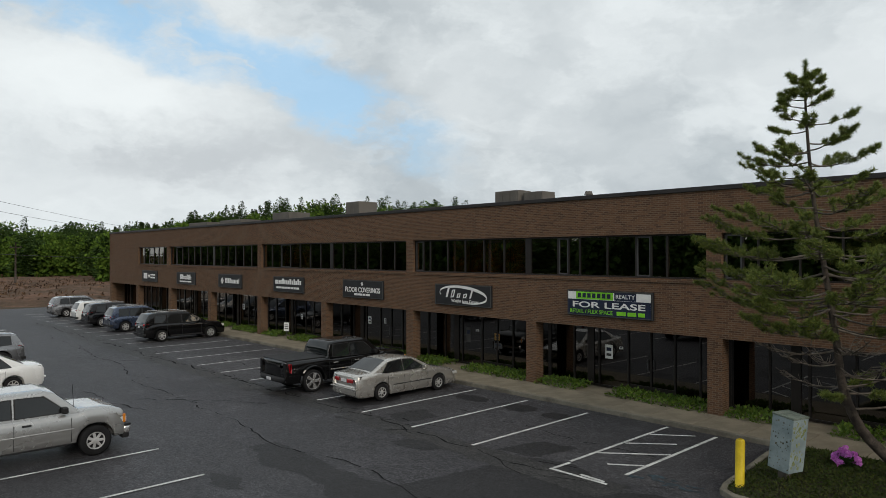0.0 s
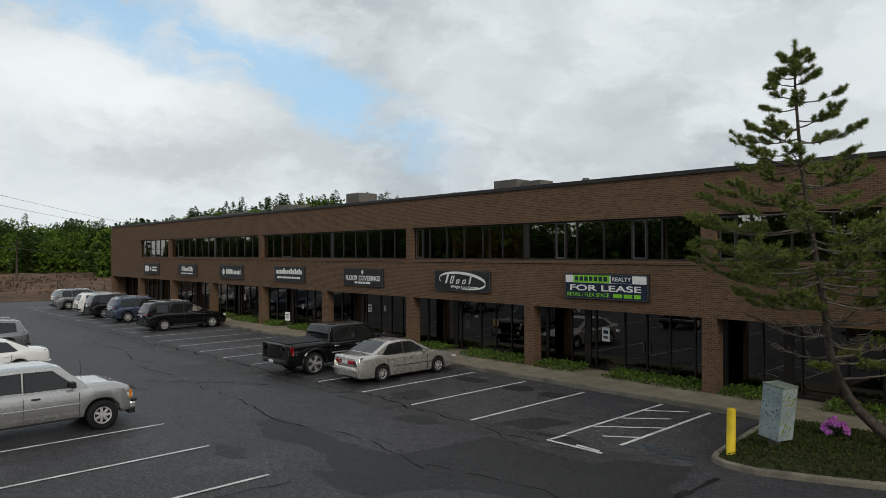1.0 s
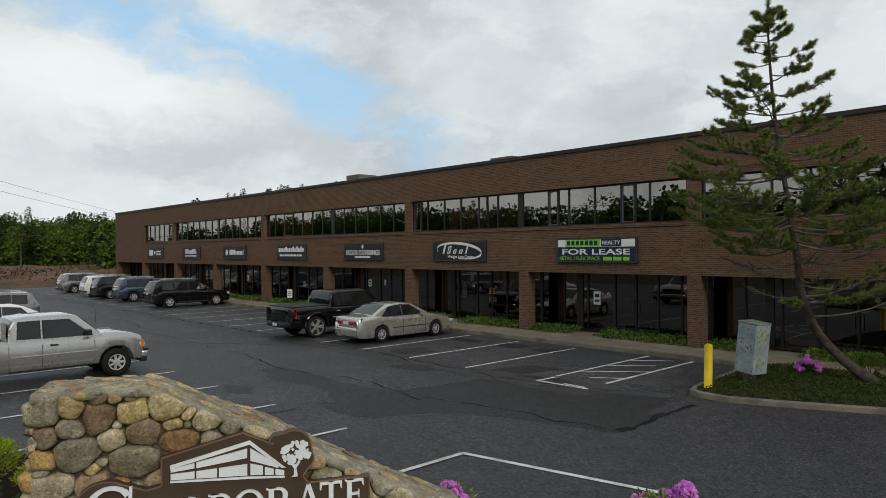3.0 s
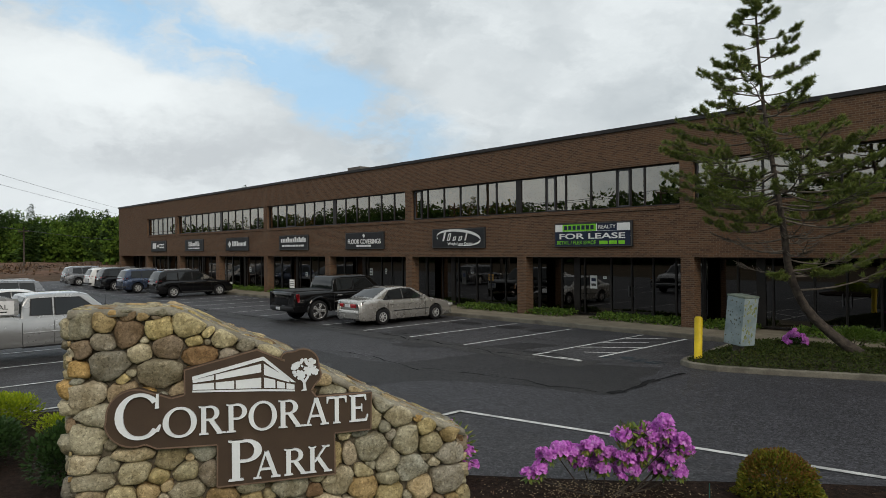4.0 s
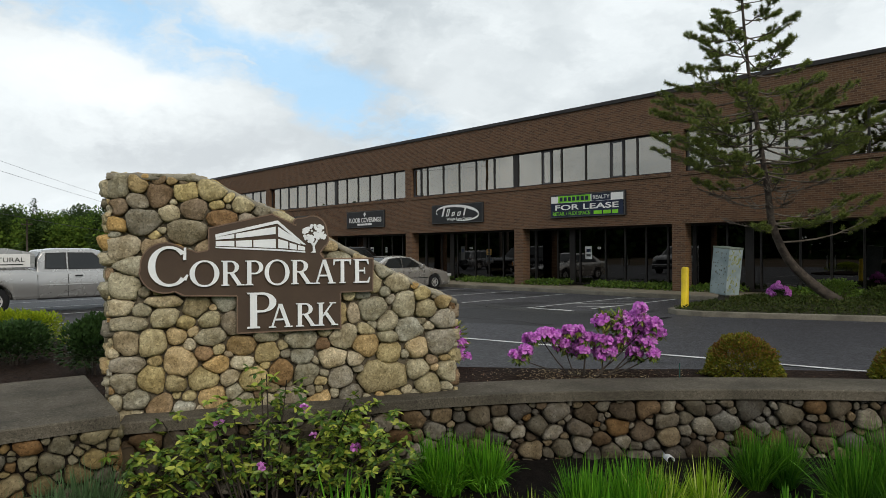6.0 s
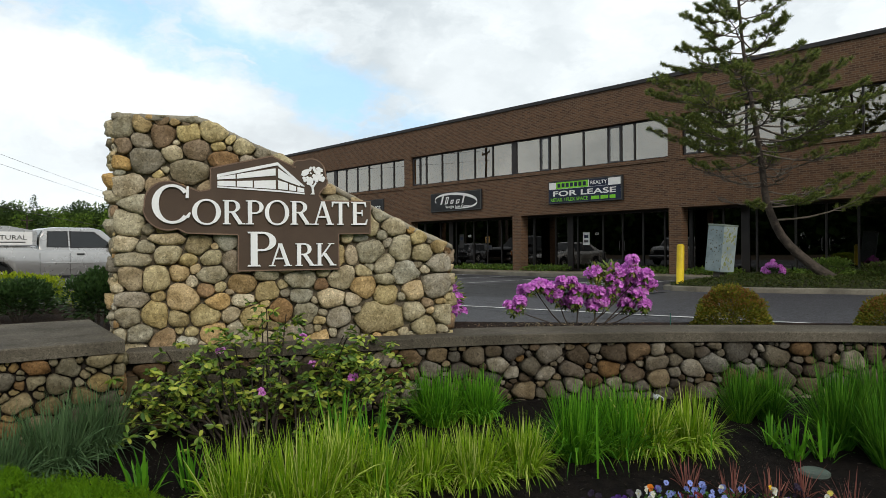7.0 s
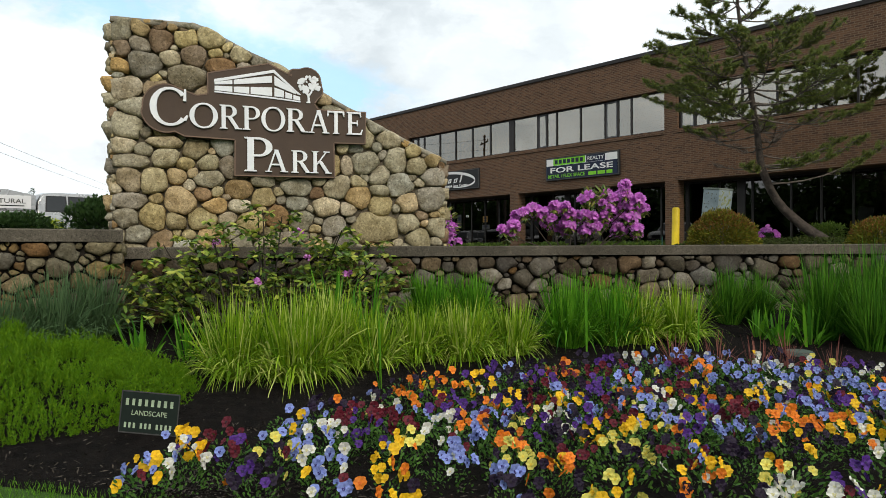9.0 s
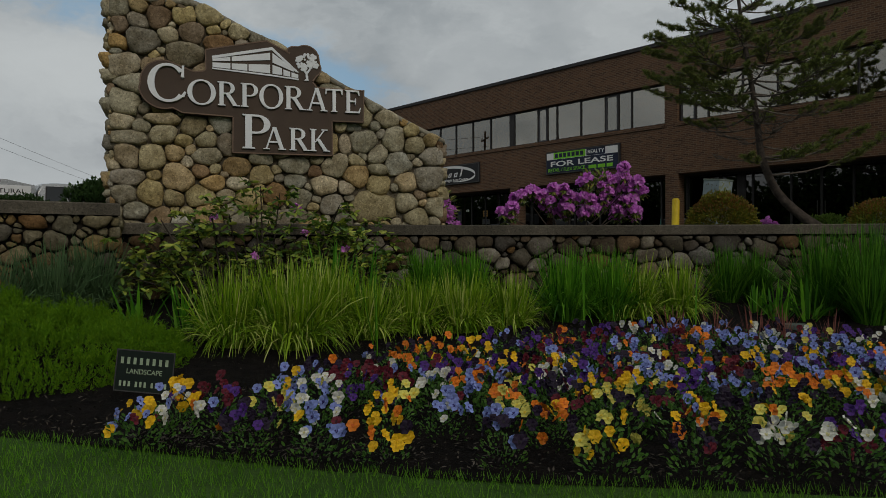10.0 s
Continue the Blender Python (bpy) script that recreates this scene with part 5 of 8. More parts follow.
def vehicle(name, label, category, place, s, group):
    """A car from its side profile. Front towards +x, x = 0 at the rear bumper, z = 0 on the ground."""
    car = thing(name, label, category, place, group)
    L, W, sill, r = s["L"], s["W"], s["sill"], s["r"]
    axles = (s["rear"], s["rear"] + s["wb"])
    arch = r + s.get("gap", 0.055)
    deck, belt = s["deck"], s["belt"]
    body_m = P[s["paint"]]

    def half(x):
        k = abs(2 * x / L - 1)
        return W / 2 * (1 - s.get("taper", 0.13) * k ** s.get("tp", 7))
    xs = list(np.linspace(0.12, L - 0.12, 26)) + [0.0, 0.035, 0.075, L - 0.075, L - 0.035, L]
    for a in axles:
        xs += [a + arch * math.cos(t) for t in np.linspace(0, math.pi, 15)] + [a - arch - 0.002, a + arch + 0.002]
    xs = sorted(set(round(float(x), 4) for x in xs if 0 <= x <= L))
    rows = []
    for x in xs:
        w, zt = half(x), lerp_at(deck, x)
        e = min(x, L - x)
        lo = sill + (0.14 if e < 0.02 else 0.07 if e < 0.06 else 0.02 if e < 0.2 else 0.0)
        tuck = 0.06 if e < 0.02 else 0.025 if e < 0.06 else 0.0
        zt -= tuck
        w -= tuck * 0.8
        zb = lo
        for a in axles:
            if abs(x - a) <= arch:
                zb = max(zb, r + math.sqrt(max(arch ** 2 - (x - a) ** 2, 0)))
        zm = max(zb + 0.02, lo + (zt - lo) * 0.55)
        top = zt - 0.03
        rows.append([(0, lo), (0.6 * w, lo), (0.61 * w, zb), (0.955 * w, zb), (0.99 * w, zb + 0.03 if zb + 0.03 < zm else zb + 0.01), (w, zm), (0.985 * w, max(zm + 0.01, zt - 0.16)), (0.955 * w, max(zm + 0.015, top - 0.02)), (0.9 * w, zt - 0.004), (0.62 * w, zt + 0.012), (0, zt + 0.02)])
    vs, fs = [], []
    n = len(rows[0])
    for x, sec in zip(xs, rows):
        vs += [(x, y, z) for y, z in sec] + [(x, -y, z) for y, z in sec[1:-1]]
    k = 2 * n - 2
    ring = list(range(n)) + list(range(k - 1, n - 1, -1))
    for i in range(len(xs) - 1):
        for j in range(k):
            a, b = ring[j], ring[(j + 1) % k]
            fs.append((i * k + a, i * k + b, i * k + k + b, i * k + k + a))
    for i0 in (0, (len(xs) - 1) * k):
        mir = lambda j: i0 + (j if j in (0, n - 1) else n + j - 1)
        for j in range(n - 1):
            fs.append(tuple(dict.fromkeys((i0 + j, i0 + j + 1, mir(j + 1), mir(j)))))
    body = pydata("body", vs, fs, body_m, car)

    # cab
    top = s["cab"]
    tumble, yb = s.get("tumble", 0.34), W / 2 * 0.93

    def Y(z):
        return yb - max(z - belt, 0) * tumble
    cx = sorted(set([p[0] for p in top] + list(np.linspace(top[0][0], top[-1][0], 22))))
    vs, fs = [], []
    for x in cx:
        zt = lerp_at(top, x)
        z0 = belt - 0.12
        zs = [z0, max(z0 + 0.005, belt), max(z0 + 0.01, zt - 0.09), max(z0 + 0.015, zt - 0.03)]
        sec = [(Y(z), z) for z in zs] + [(Y(zt) - 0.1, zt), (Y(zt) * 0.5, zt + 0.016), (0, zt + 0.022)]
        vs += [(x, y, z) for y, z in sec] + [(x, -y, z) for y, z in sec[:-1]]
    k = 13
    ring = list(range(7)) + list(range(12, 6, -1))
    for i in range(len(cx) - 1):
        for j in range(12):
            a, b = ring[j], ring[j + 1]
            fs.append((i * k + a, i * k + b, i * k + k + b, i * k + k + a))
    fs += [tuple(ring), tuple((len(cx) - 1) * k + q for q in ring[::-1])]
    pydata("roof", vs, fs, body_m, car)

    # glass
    for q in s["side"]:
        for sgn in (1, -1):
            part("side_window", prism(q, 0.003, 0.012, lambda a, b, d: (a, sgn * (Y(b) + d), b)), P[s.get("glass", "glass")], car)
            part("window_trim", prism([(a + (0.03 if a > sum(p[0] for p in q) / len(q) else -0.03), b + (0.025 if b > belt + 0.2 else -0.02)) for a, b in q], 0.0, 0.006, lambda a, b, d: (a, sgn * (Y(b) + d), b)), P["trim"], car)
    for nm, x0, x1 in (("rear_window", *s["rear_glass"]), ("windshield", *s["front_glass"])):
        vs, fs = [], []
        for i in range(7):
            x = x0 + (x1 - x0) * i / 6
            zt = lerp_at(top, x)
            dz = lerp_at(top, x + 0.02) - lerp_at(top, x - 0.02)
            nx, nz = Vector((-dz, 0.04)).normalized()
            for j in range(9):
                t = j / 4 - 1
                yy = t * (Y(zt) - 0.1)
                crown = 0.022 * (1 - abs(t) ** 1.5)
                vs.append((x + nx * (0.012 + crown * 0.4), yy, zt + nz * 0.012 + crown))
        for i in range(6):
            for j in range(8):
                fs.append((i * 9 + j, i * 9 + j + 1, i * 9 + 10 + j, i * 9 + 9 + j))
        pydata(nm, vs, fs, P[s.get("glass", "glass")], car)

    # wheels
    tyre, rim, dark = wheel_meshes(r, s.get("ww", 0.22), *s["rim"])
    tm, rm, dm = bpy.data.meshes.new("tyre"), bpy.data.meshes.new("rim"), bpy.data.meshes.new("brake_disc")
    tyre.to_mesh(tm), rim.to_mesh(rm), dark.to_mesh(dm)
    tyre.free(), rim.free(), dark.free()
    # black backing, darkened in colour so the spokes stand out
    dm.materials.append(P["trim"])
    tm.materials.append(P["tyre"]), rm.materials.append(P[s.get("rim_m", "alloy")])
    for f in tm.polygons:
        f.use_smooth = True
    for a in axles:
        for sgn in (1, -1):
            o = new("wheel", tm)
            o.parent = car
            o.matrix_local = pose(a, sgn * (W / 2 - 0.012), r, 0, 0, 0 if sgn < 0 else 180)
            q = new("rim", rm)
            q.parent = o
            q = new("brake_disc", dm)
            q.parent = o
    # lamps, bumpers, plates, mirrors, seams, handles
    for nm, m, x0, x1, y0, y1, z0, z1 in s["fit"]:
        both = (1, -1) if y0 > 0 else (1,)
        for sgn in both:
            ya, yc = sorted((sgn * y0, sgn * y1))
            if nm in ("trunk_lid", "rear_bumper", "tailgate", "tail_lamp"):
                rear_panel(nm, x0, x1, ya, yc, z0, z1, W / 2, P[m] if m in P else M[m], car)
                continue
            soft = 0.055 if nm == "front_bumper" else 0.025
            part(nm, box(x0, x1, ya, yc, z0, z1, min(soft, (z1 - z0) * 0.3, (x1 - x0) * 0.42)), P[m] if m in P else M[m], car)
    for x in s["seams"]:
        for sgn in (1, -1):
            w = half(x)
            zt = lerp_at(deck, x) - 0.12
            part("door_seam", prism([(x - 0.006, sill + 0.06), (x + 0.006, sill + 0.06), (x + 0.006, zt), (x - 0.006, zt)], -0.02, 0.0015, lambda a, b, d: (a, sgn * (w + d), b)), P["trim"], car)
    for x, z in s["handles"]:
        for sgn in (1, -1):
            w = half(x)
            part("door_handle", box(x - 0.1, x + 0.1, *sorted((sgn * (w - 0.03), sgn * (w + 0.03))), z - 0.022, z + 0.022, 0.012), P[s.get("handle", "trim")], car)
    mx, mz = s["mirror"]
    for sgn in (1, -1):
        part("mirror", box(mx - 0.07, mx + 0.07, *sorted((sgn * (W / 2 - 0.08), sgn * (W / 2 + 0.14))), mz - 0.07, mz + 0.09, 0.03), P[s.get("mirror_m", "trim")], car)
    return car


def rear_panel(nm, x0, x1, ya, yc, z0, z1, hw, material, car):
    """A panel of the car's tail: bowed in plan, its edges rolled inwards."""
    e = min(0.05, (z1 - z0) * 0.3)
    prof = [(x1, z0 + e * 0.3), (x0 + e, z0), (x0 + e * 0.3, z0 + e * 0.3), (x0, z0 + e), (x0, z1 - e), (x0 + e * 0.3, z1 - e * 0.3), (x0 + e, z1), (x1, z1 - e * 0.1)]
    n = max(4, int((yc - ya) / 0.09))
    vs, k = [], len(prof)
    for j in range(n + 1):
        y = ya + (yc - ya) * j / n
        bow = 0.24 * (abs(y) / hw) ** 5
        vs += [(x + bow, y, z) for x, z in prof]
    fs = [(j * k + i, j * k + i + 1, j * k + k + i + 1, j * k + k + i) for j in range(n) for i in range(k - 1)] + [tuple(range(k)), tuple(n * k + i for i in range(k))[::-1]]
    return pydata(nm, vs, fs, material, car)


NORTH = 90        # nose to the building
CARS = "parked vehicles"


def sedan(paint_name, L=4.95, W=1.8):
    k = L / 4.95
    return dict(L=L, W=W, sill=0.2, r=0.32, wb=2.82 * k, rear=1.08 * k, paint=paint_name, belt=0.95,
                deck=[(0, 0.93), (0.1, 1.0), (0.85, 1.04), (1.7, 0.97), (3.2, 0.96), (3.6, 0.98), (4.6 * k, 0.8), (L, 0.66)],
                cab=[(0.55 * k, 1.0), (0.95 * k, 1.2), (1.35 * k, 1.4), (1.7 * k, 1.465), (2.3 * k, 1.475), (2.75 * k, 1.42), (3.2 * k, 1.2), (3.65 * k, 0.96)],
                side=[[(1.12 * k, 1.0), (1.5 * k, 1.33), (1.95 * k, 1.385), (2.1 * k, 1.385), (2.1 * k, 1.0)], [(2.18 * k, 1.0), (2.18 * k, 1.39), (2.6 * k, 1.355), (3.25 * k, 1.0)]],
                rear_glass=(0.72 * k, 1.42 * k), front_glass=(2.78 * k, 3.52 * k), rim=(7, 0.19, 0.035), glass="glass",
                fit=[("tail_lamp", "red", -0.026, 0.1, 0.22, 0.806, 0.705, 0.89), ("trunk_lid", paint_name, -0.012, 0.2, -0.8, 0.8, 0.56, 0.985), ("rear_bumper", paint_name, -0.06, 0.14, -0.785, 0.785, 0.27, 0.63), ("plate", "plate", -0.03, 0.0, -0.16, 0.16, 0.73, 0.85), ("headlamp", "lamp", L - 0.24, L - 0.03, 0.4, 0.86, 0.55, 0.67),
                     ("bumper_strip", paint_name, -0.068, 0.03, -0.78, 0.78, 0.5, 0.55), ("side_moulding", "trim", 1.6 * k, 3.5 * k, W / 2 - 0.02, W / 2 + 0.006, 0.52, 0.56), ("grille", "trim", L - 0.05, L + 0.004, -0.36, 0.36, 0.54, 0.64)],
                seams=[2.14 * k, 1.35 * k, 3.3 * k], handles=[(1.5 * k, 0.83), (2.45 * k, 0.82)], handle=paint_name, mirror=(3.12 * k, 1.03), mirror_m=paint_name)


def suv(paint_name, L=5.1, W=1.98, H=1.78, rails=True, sp=(6, 0.23, 0.06), gl="glass", low=0.28):
    k, h = L / 5.1, H / 1.78
    fit = [("tail_lamp", "red", -0.018, 0.14, 0.66, 0.91 * W / 1.98, 0.92 * h, 1.14 * h), ("tailgate", paint_name, -0.008, 0.16, -0.9 * W / 1.98, 0.9 * W / 1.98, 0.5, 1.05 * h), ("plate", "plate", -0.02, 0.02, -0.16, 0.16, 0.86, 0.98), ("headlamp", "lamp", L - 0.3, L - 0.05, 0.52, 0.9, 0.72, 0.88),
           ("bumper", "trim", -0.03, 0.16, -0.9, 0.9, low + 0.12, low + 0.26), ("sill_trim", "trim", 1.55 * k, 3.6 * k, W / 2 - 0.05, W / 2 + 0.004, low + 0.02, low + 0.12), ("grille", "trim", L - 0.06, L + 0.005, -0.5, 0.5, 0.6, 0.85)]
    if rails:
        fit += [("roof_rail", "chrome", 0.6 * k, 2.7 * k, 0.6, 0.64, H + 0.02, H + 0.06)]
    return dict(L=L, W=W, sill=low, r=0.37, wb=3.05 * k, rear=1.05 * k, paint=paint_name, belt=1.06 * h, gap=0.06, taper=0.12,
                deck=[(0, 0.98 * h), (0.08, 1.1 * h), (1.0, 1.12 * h), (3.6 * k, 1.08 * h), (3.9 * k, 1.08 * h), (4.8 * k, 0.98 * h), (L, 0.78)],
                cab=[(0.06, 1.1 * h), (0.2 * k, 1.4 * h), (0.36 * k, 1.68 * h), (0.6 * k, H - 0.02), (1.8 * k, H), (2.7 * k, H - 0.02), (3.1 * k, 1.6 * h), (3.55 * k, 1.32 * h), (3.95 * k, 1.06 * h)], tumble=0.27,
                side=[[(0.62 * k, 1.18 * h), (0.66 * k, 1.6 * h), (1.3 * k, 1.64 * h), (1.3 * k, 1.14 * h)], [(1.4 * k, 1.13 * h), (1.4 * k, 1.64 * h), (2.24 * k, 1.645 * h), (2.24 * k, 1.12 * h)], [(2.32 * k, 1.12 * h), (2.32 * k, 1.64 * h), (2.8 * k, 1.6 * h), (3.5 * k, 1.15 * h)]],
                rear_glass=(0.1 * k, 0.34 * k), front_glass=(2.95 * k, 3.78 * k), rim=sp, glass=gl, fit=fit, seams=[1.36 * k, 2.28 * k, 3.5 * k], handles=[(1.55 * k, 1.0 * h), (2.5 * k, 0.98 * h)], handle=paint_name, mirror=(3.3 * k, 1.18 * h), mirror_m=paint_name)


def pickup(paint_name, cabx, rear_door, L=5.95, W=2.04, r=0.4, H=1.88, rim=(6, 0.25, 0.06), rim_m="alloy", chrome="trim", gl="glass", lamp="red"):
    """cabx: where the cab's back stands; rear_door: place of the pillar between the doors."""
    return dict(L=L, W=W, sill=0.42, r=r, wb=3.72, rear=1.22, paint=paint_name, belt=1.2, gap=0.075, taper=0.07, tp=9, tumble=0.24,
                deck=[(0, 1.2), (0.03, 1.28), (cabx - 0.02, 1.28), (cabx, 1.22), (4.5, 1.22), (4.72, 1.255), (L - 0.55, 1.235), (L - 0.2, 1.17), (L - 0.05, 1.08), (L, 1.0)],
                cab=[(cabx, 1.2), (cabx + 0.04, 1.6), (cabx + 0.16, H - 0.04), (cabx + 0.5, H), (3.75, H), (3.98, H - 0.06), (4.62, 1.2)],
                side=[[(cabx + 0.22, 1.28), (cabx + 0.26, H - 0.14), (rear_door - 0.05, H - 0.13), (rear_door - 0.05, 1.27)], [(rear_door + 0.05, 1.26), (rear_door + 0.05, H - 0.13), (3.72, H - 0.14), (4.3, 1.26)]],
                rear_glass=(cabx + 0.012, cabx + 0.13), front_glass=(4.02, 4.55), rim=rim, rim_m=rim_m, glass=gl, ww=0.27,
                fit=[("tail_lamp", lamp, -0.03, 0.05, 0.8, 1.0, 0.84, 1.2), ("tailgate", paint_name, -0.014, 0.06, -0.79, 0.79, 0.7, 1.27), ("bed_corner", paint_name, -0.006, 0.1, 0.795, 0.985, 0.62, 1.26), ("rear_bumper", "trim", -0.16, 0.04, -0.94, 0.94, 0.5, 0.68), ("plate", "plate", -0.175, -0.15, -0.16, 0.16, 0.53, 0.65),
                     ("front_bumper", "chrome", L - 0.08, L + 0.12, -0.96, 0.96, 0.46, 0.66), ("lower_valance", "trim", L - 0.1, L + 0.08, -0.94, 0.94, 0.33, 0.47), ("bumper_pad", "trim", L - 0.07, L + 0.125, -0.95, 0.95, 0.655, 0.72),
                     ("headlamp", "lamp", L - 0.2, L + 0.005, 0.66, 0.97, 0.78, 0.93), ("corner_lamp", "amber", L - 0.1, L - 0.02, 0.93, 0.982, 0.76, 1.0), ("grille", "trim", L - 0.03, L + 0.02, -0.66, 0.66, 0.74, 0.98),
                     ("rocker_step", "trim", cabx, 4.3, W / 2 - 0.1, W / 2 - 0.01, 0.4, 0.47), ("side_moulding", chrome if chrome != "trim" else paint_name, cabx + 0.05, 4.4, W / 2 - 0.02, W / 2 + 0.01, 0.78, 0.83)],
                seams=[cabx + 0.01, rear_door, 4.35], handles=[(cabx + 0.3, 1.06), (rear_door + 0.28, 1.06)] if rear_door - cabx > 0.9 else [(rear_door + 0.28, 1.06)], handle="trim" if chrome == "trim" else "chrome", mirror=(4.18, 1.32))


vehicle("sedan", "champagne silver older sedan parked nose to the kerb", "car", pose(-20.42, 14.27, 0, 0, 0, NORTH), sedan("champagne"), CARS)
pk = vehicle("pickup_truck", "black crew cab pickup truck with large chrome wheels", "pickup truck", pose(-23.62, 13.15, 0, 0, 0, NORTH),
             pickup("black", 1.95, 3.0, r=0.44, rim=(5, 0.33, 0.07, True), rim_m="chrome", chrome="chrome"), CARS)
fl = bmesh.new()
for sgn in (1, -1):
    add_tube(fl, [(1.22 + 0.56 * math.cos(t), sgn * 1.0, 0.46 + 0.56 * math.sin(t)) for t in np.linspace(-0.1, math.pi + 0.1, 15)], 0.05, 6)
part("fender_flare", fl, P["black"], pk)
part("bed_cover", box(0.06, 1.9, -0.88, 0.88, 1.285, 1.32, 0.012), P["trim"], pk, "black tonneau cover")
vehicle("suv", "black full-size suv with silver roof rails", "suv", pose(-43.0, 14.72, 0, 0, 0, NORTH), suv("black", 5.15), CARS)
vehicle("suv", "slate blue compact suv with black rails", "suv", pose(-46.9 - 3.2, 14.95, 0, 0, 0, NORTH), suv("navy", 4.75, 1.9, 1.74), CARS)
vehicle("suv", "black mid-size suv with silver wheels", "suv", pose(-54.6, 14.75, 0, 0, 0, NORTH), suv("dark", 4.85, 1.93, 1.76, True, (8, 0.25, 0.04)), CARS)
vehicle("suv", "white suv parked beside the black one", "suv", pose(-58.2, 14.9, 0, 0, 0, NORTH), suv("white", 4.7, 1.88, 1.7), CARS)
vehicle("minivan", "grey minivan with dark rear windows", "minivan", pose(-65.2, 14.85, 0, 0, 0, NORTH), suv("grey", 5.15, 1.98, 1.76, False, (6, 0.22, 0.05), low=0.22), CARS)
vehicle("sedan", "white sedan with red tail lamps", "car", pose(-31.2, 6.85, 0, 0, 0, -90), sedan("white", 4.9, 1.83), CARS)
vehicle("wagon", "grey wagon with a sloping tailgate", "car", pose(-38.4, 7.6, 0, 0, 0, -90), suv("grey", 4.7, 1.82, 1.6, True, low=0.22), CARS)
tk = vehicle("pickup_truck", "pewter extended cab pickup truck with a white bed cap", "pickup truck", pose(-20.5, 0.74, 0, 0, 0, NORTH), pickup("pewter", 2.28, 3.06, L=5.72, H=1.84, rim=(7, 0.23, 0.07)), CARS)
capm = prism([(0.04, 1.29), (2.24, 1.29), (2.24, 1.72), (1.55, 1.86), (0.3, 1.86), (0.04, 1.72)], -0.93, 0.93, None, 0.03)
part("bed_cap", capm, P["pewter"], tk, "silver cap over the truck's bed")
for sgn in (1, -1):
    part("cap_panel", box(0.2, 2.12, *sorted((sgn * 0.93, sgn * 0.945)), 1.33, 1.7, 0.006), P["white"], tk, "white lettered panel")
    words("lettering", "NATURAL", 0.13, P["trim"], tk, Matrix.Translation((1.5, sgn * 0.95, 1.53)) @ pose(0, 0, 0, 0, 0, 0 if sgn < 0 else 180), stretch=0.95)
    part("lettering", box(0.3, 0.85, *sorted((sgn * 0.945, sgn * 0.951)), 1.47, 1.6), P["trim"], tk)
    part("lettering", box(1.05, 1.95, *sorted((sgn * 0.945, sgn * 0.951)), 1.39, 1.42), P["trim"], tk)
part("antenna", tube([(4.45, -0.85, 1.15), (4.4, -0.85, 1.95)], 0.006, 5), P["trim"], tk)


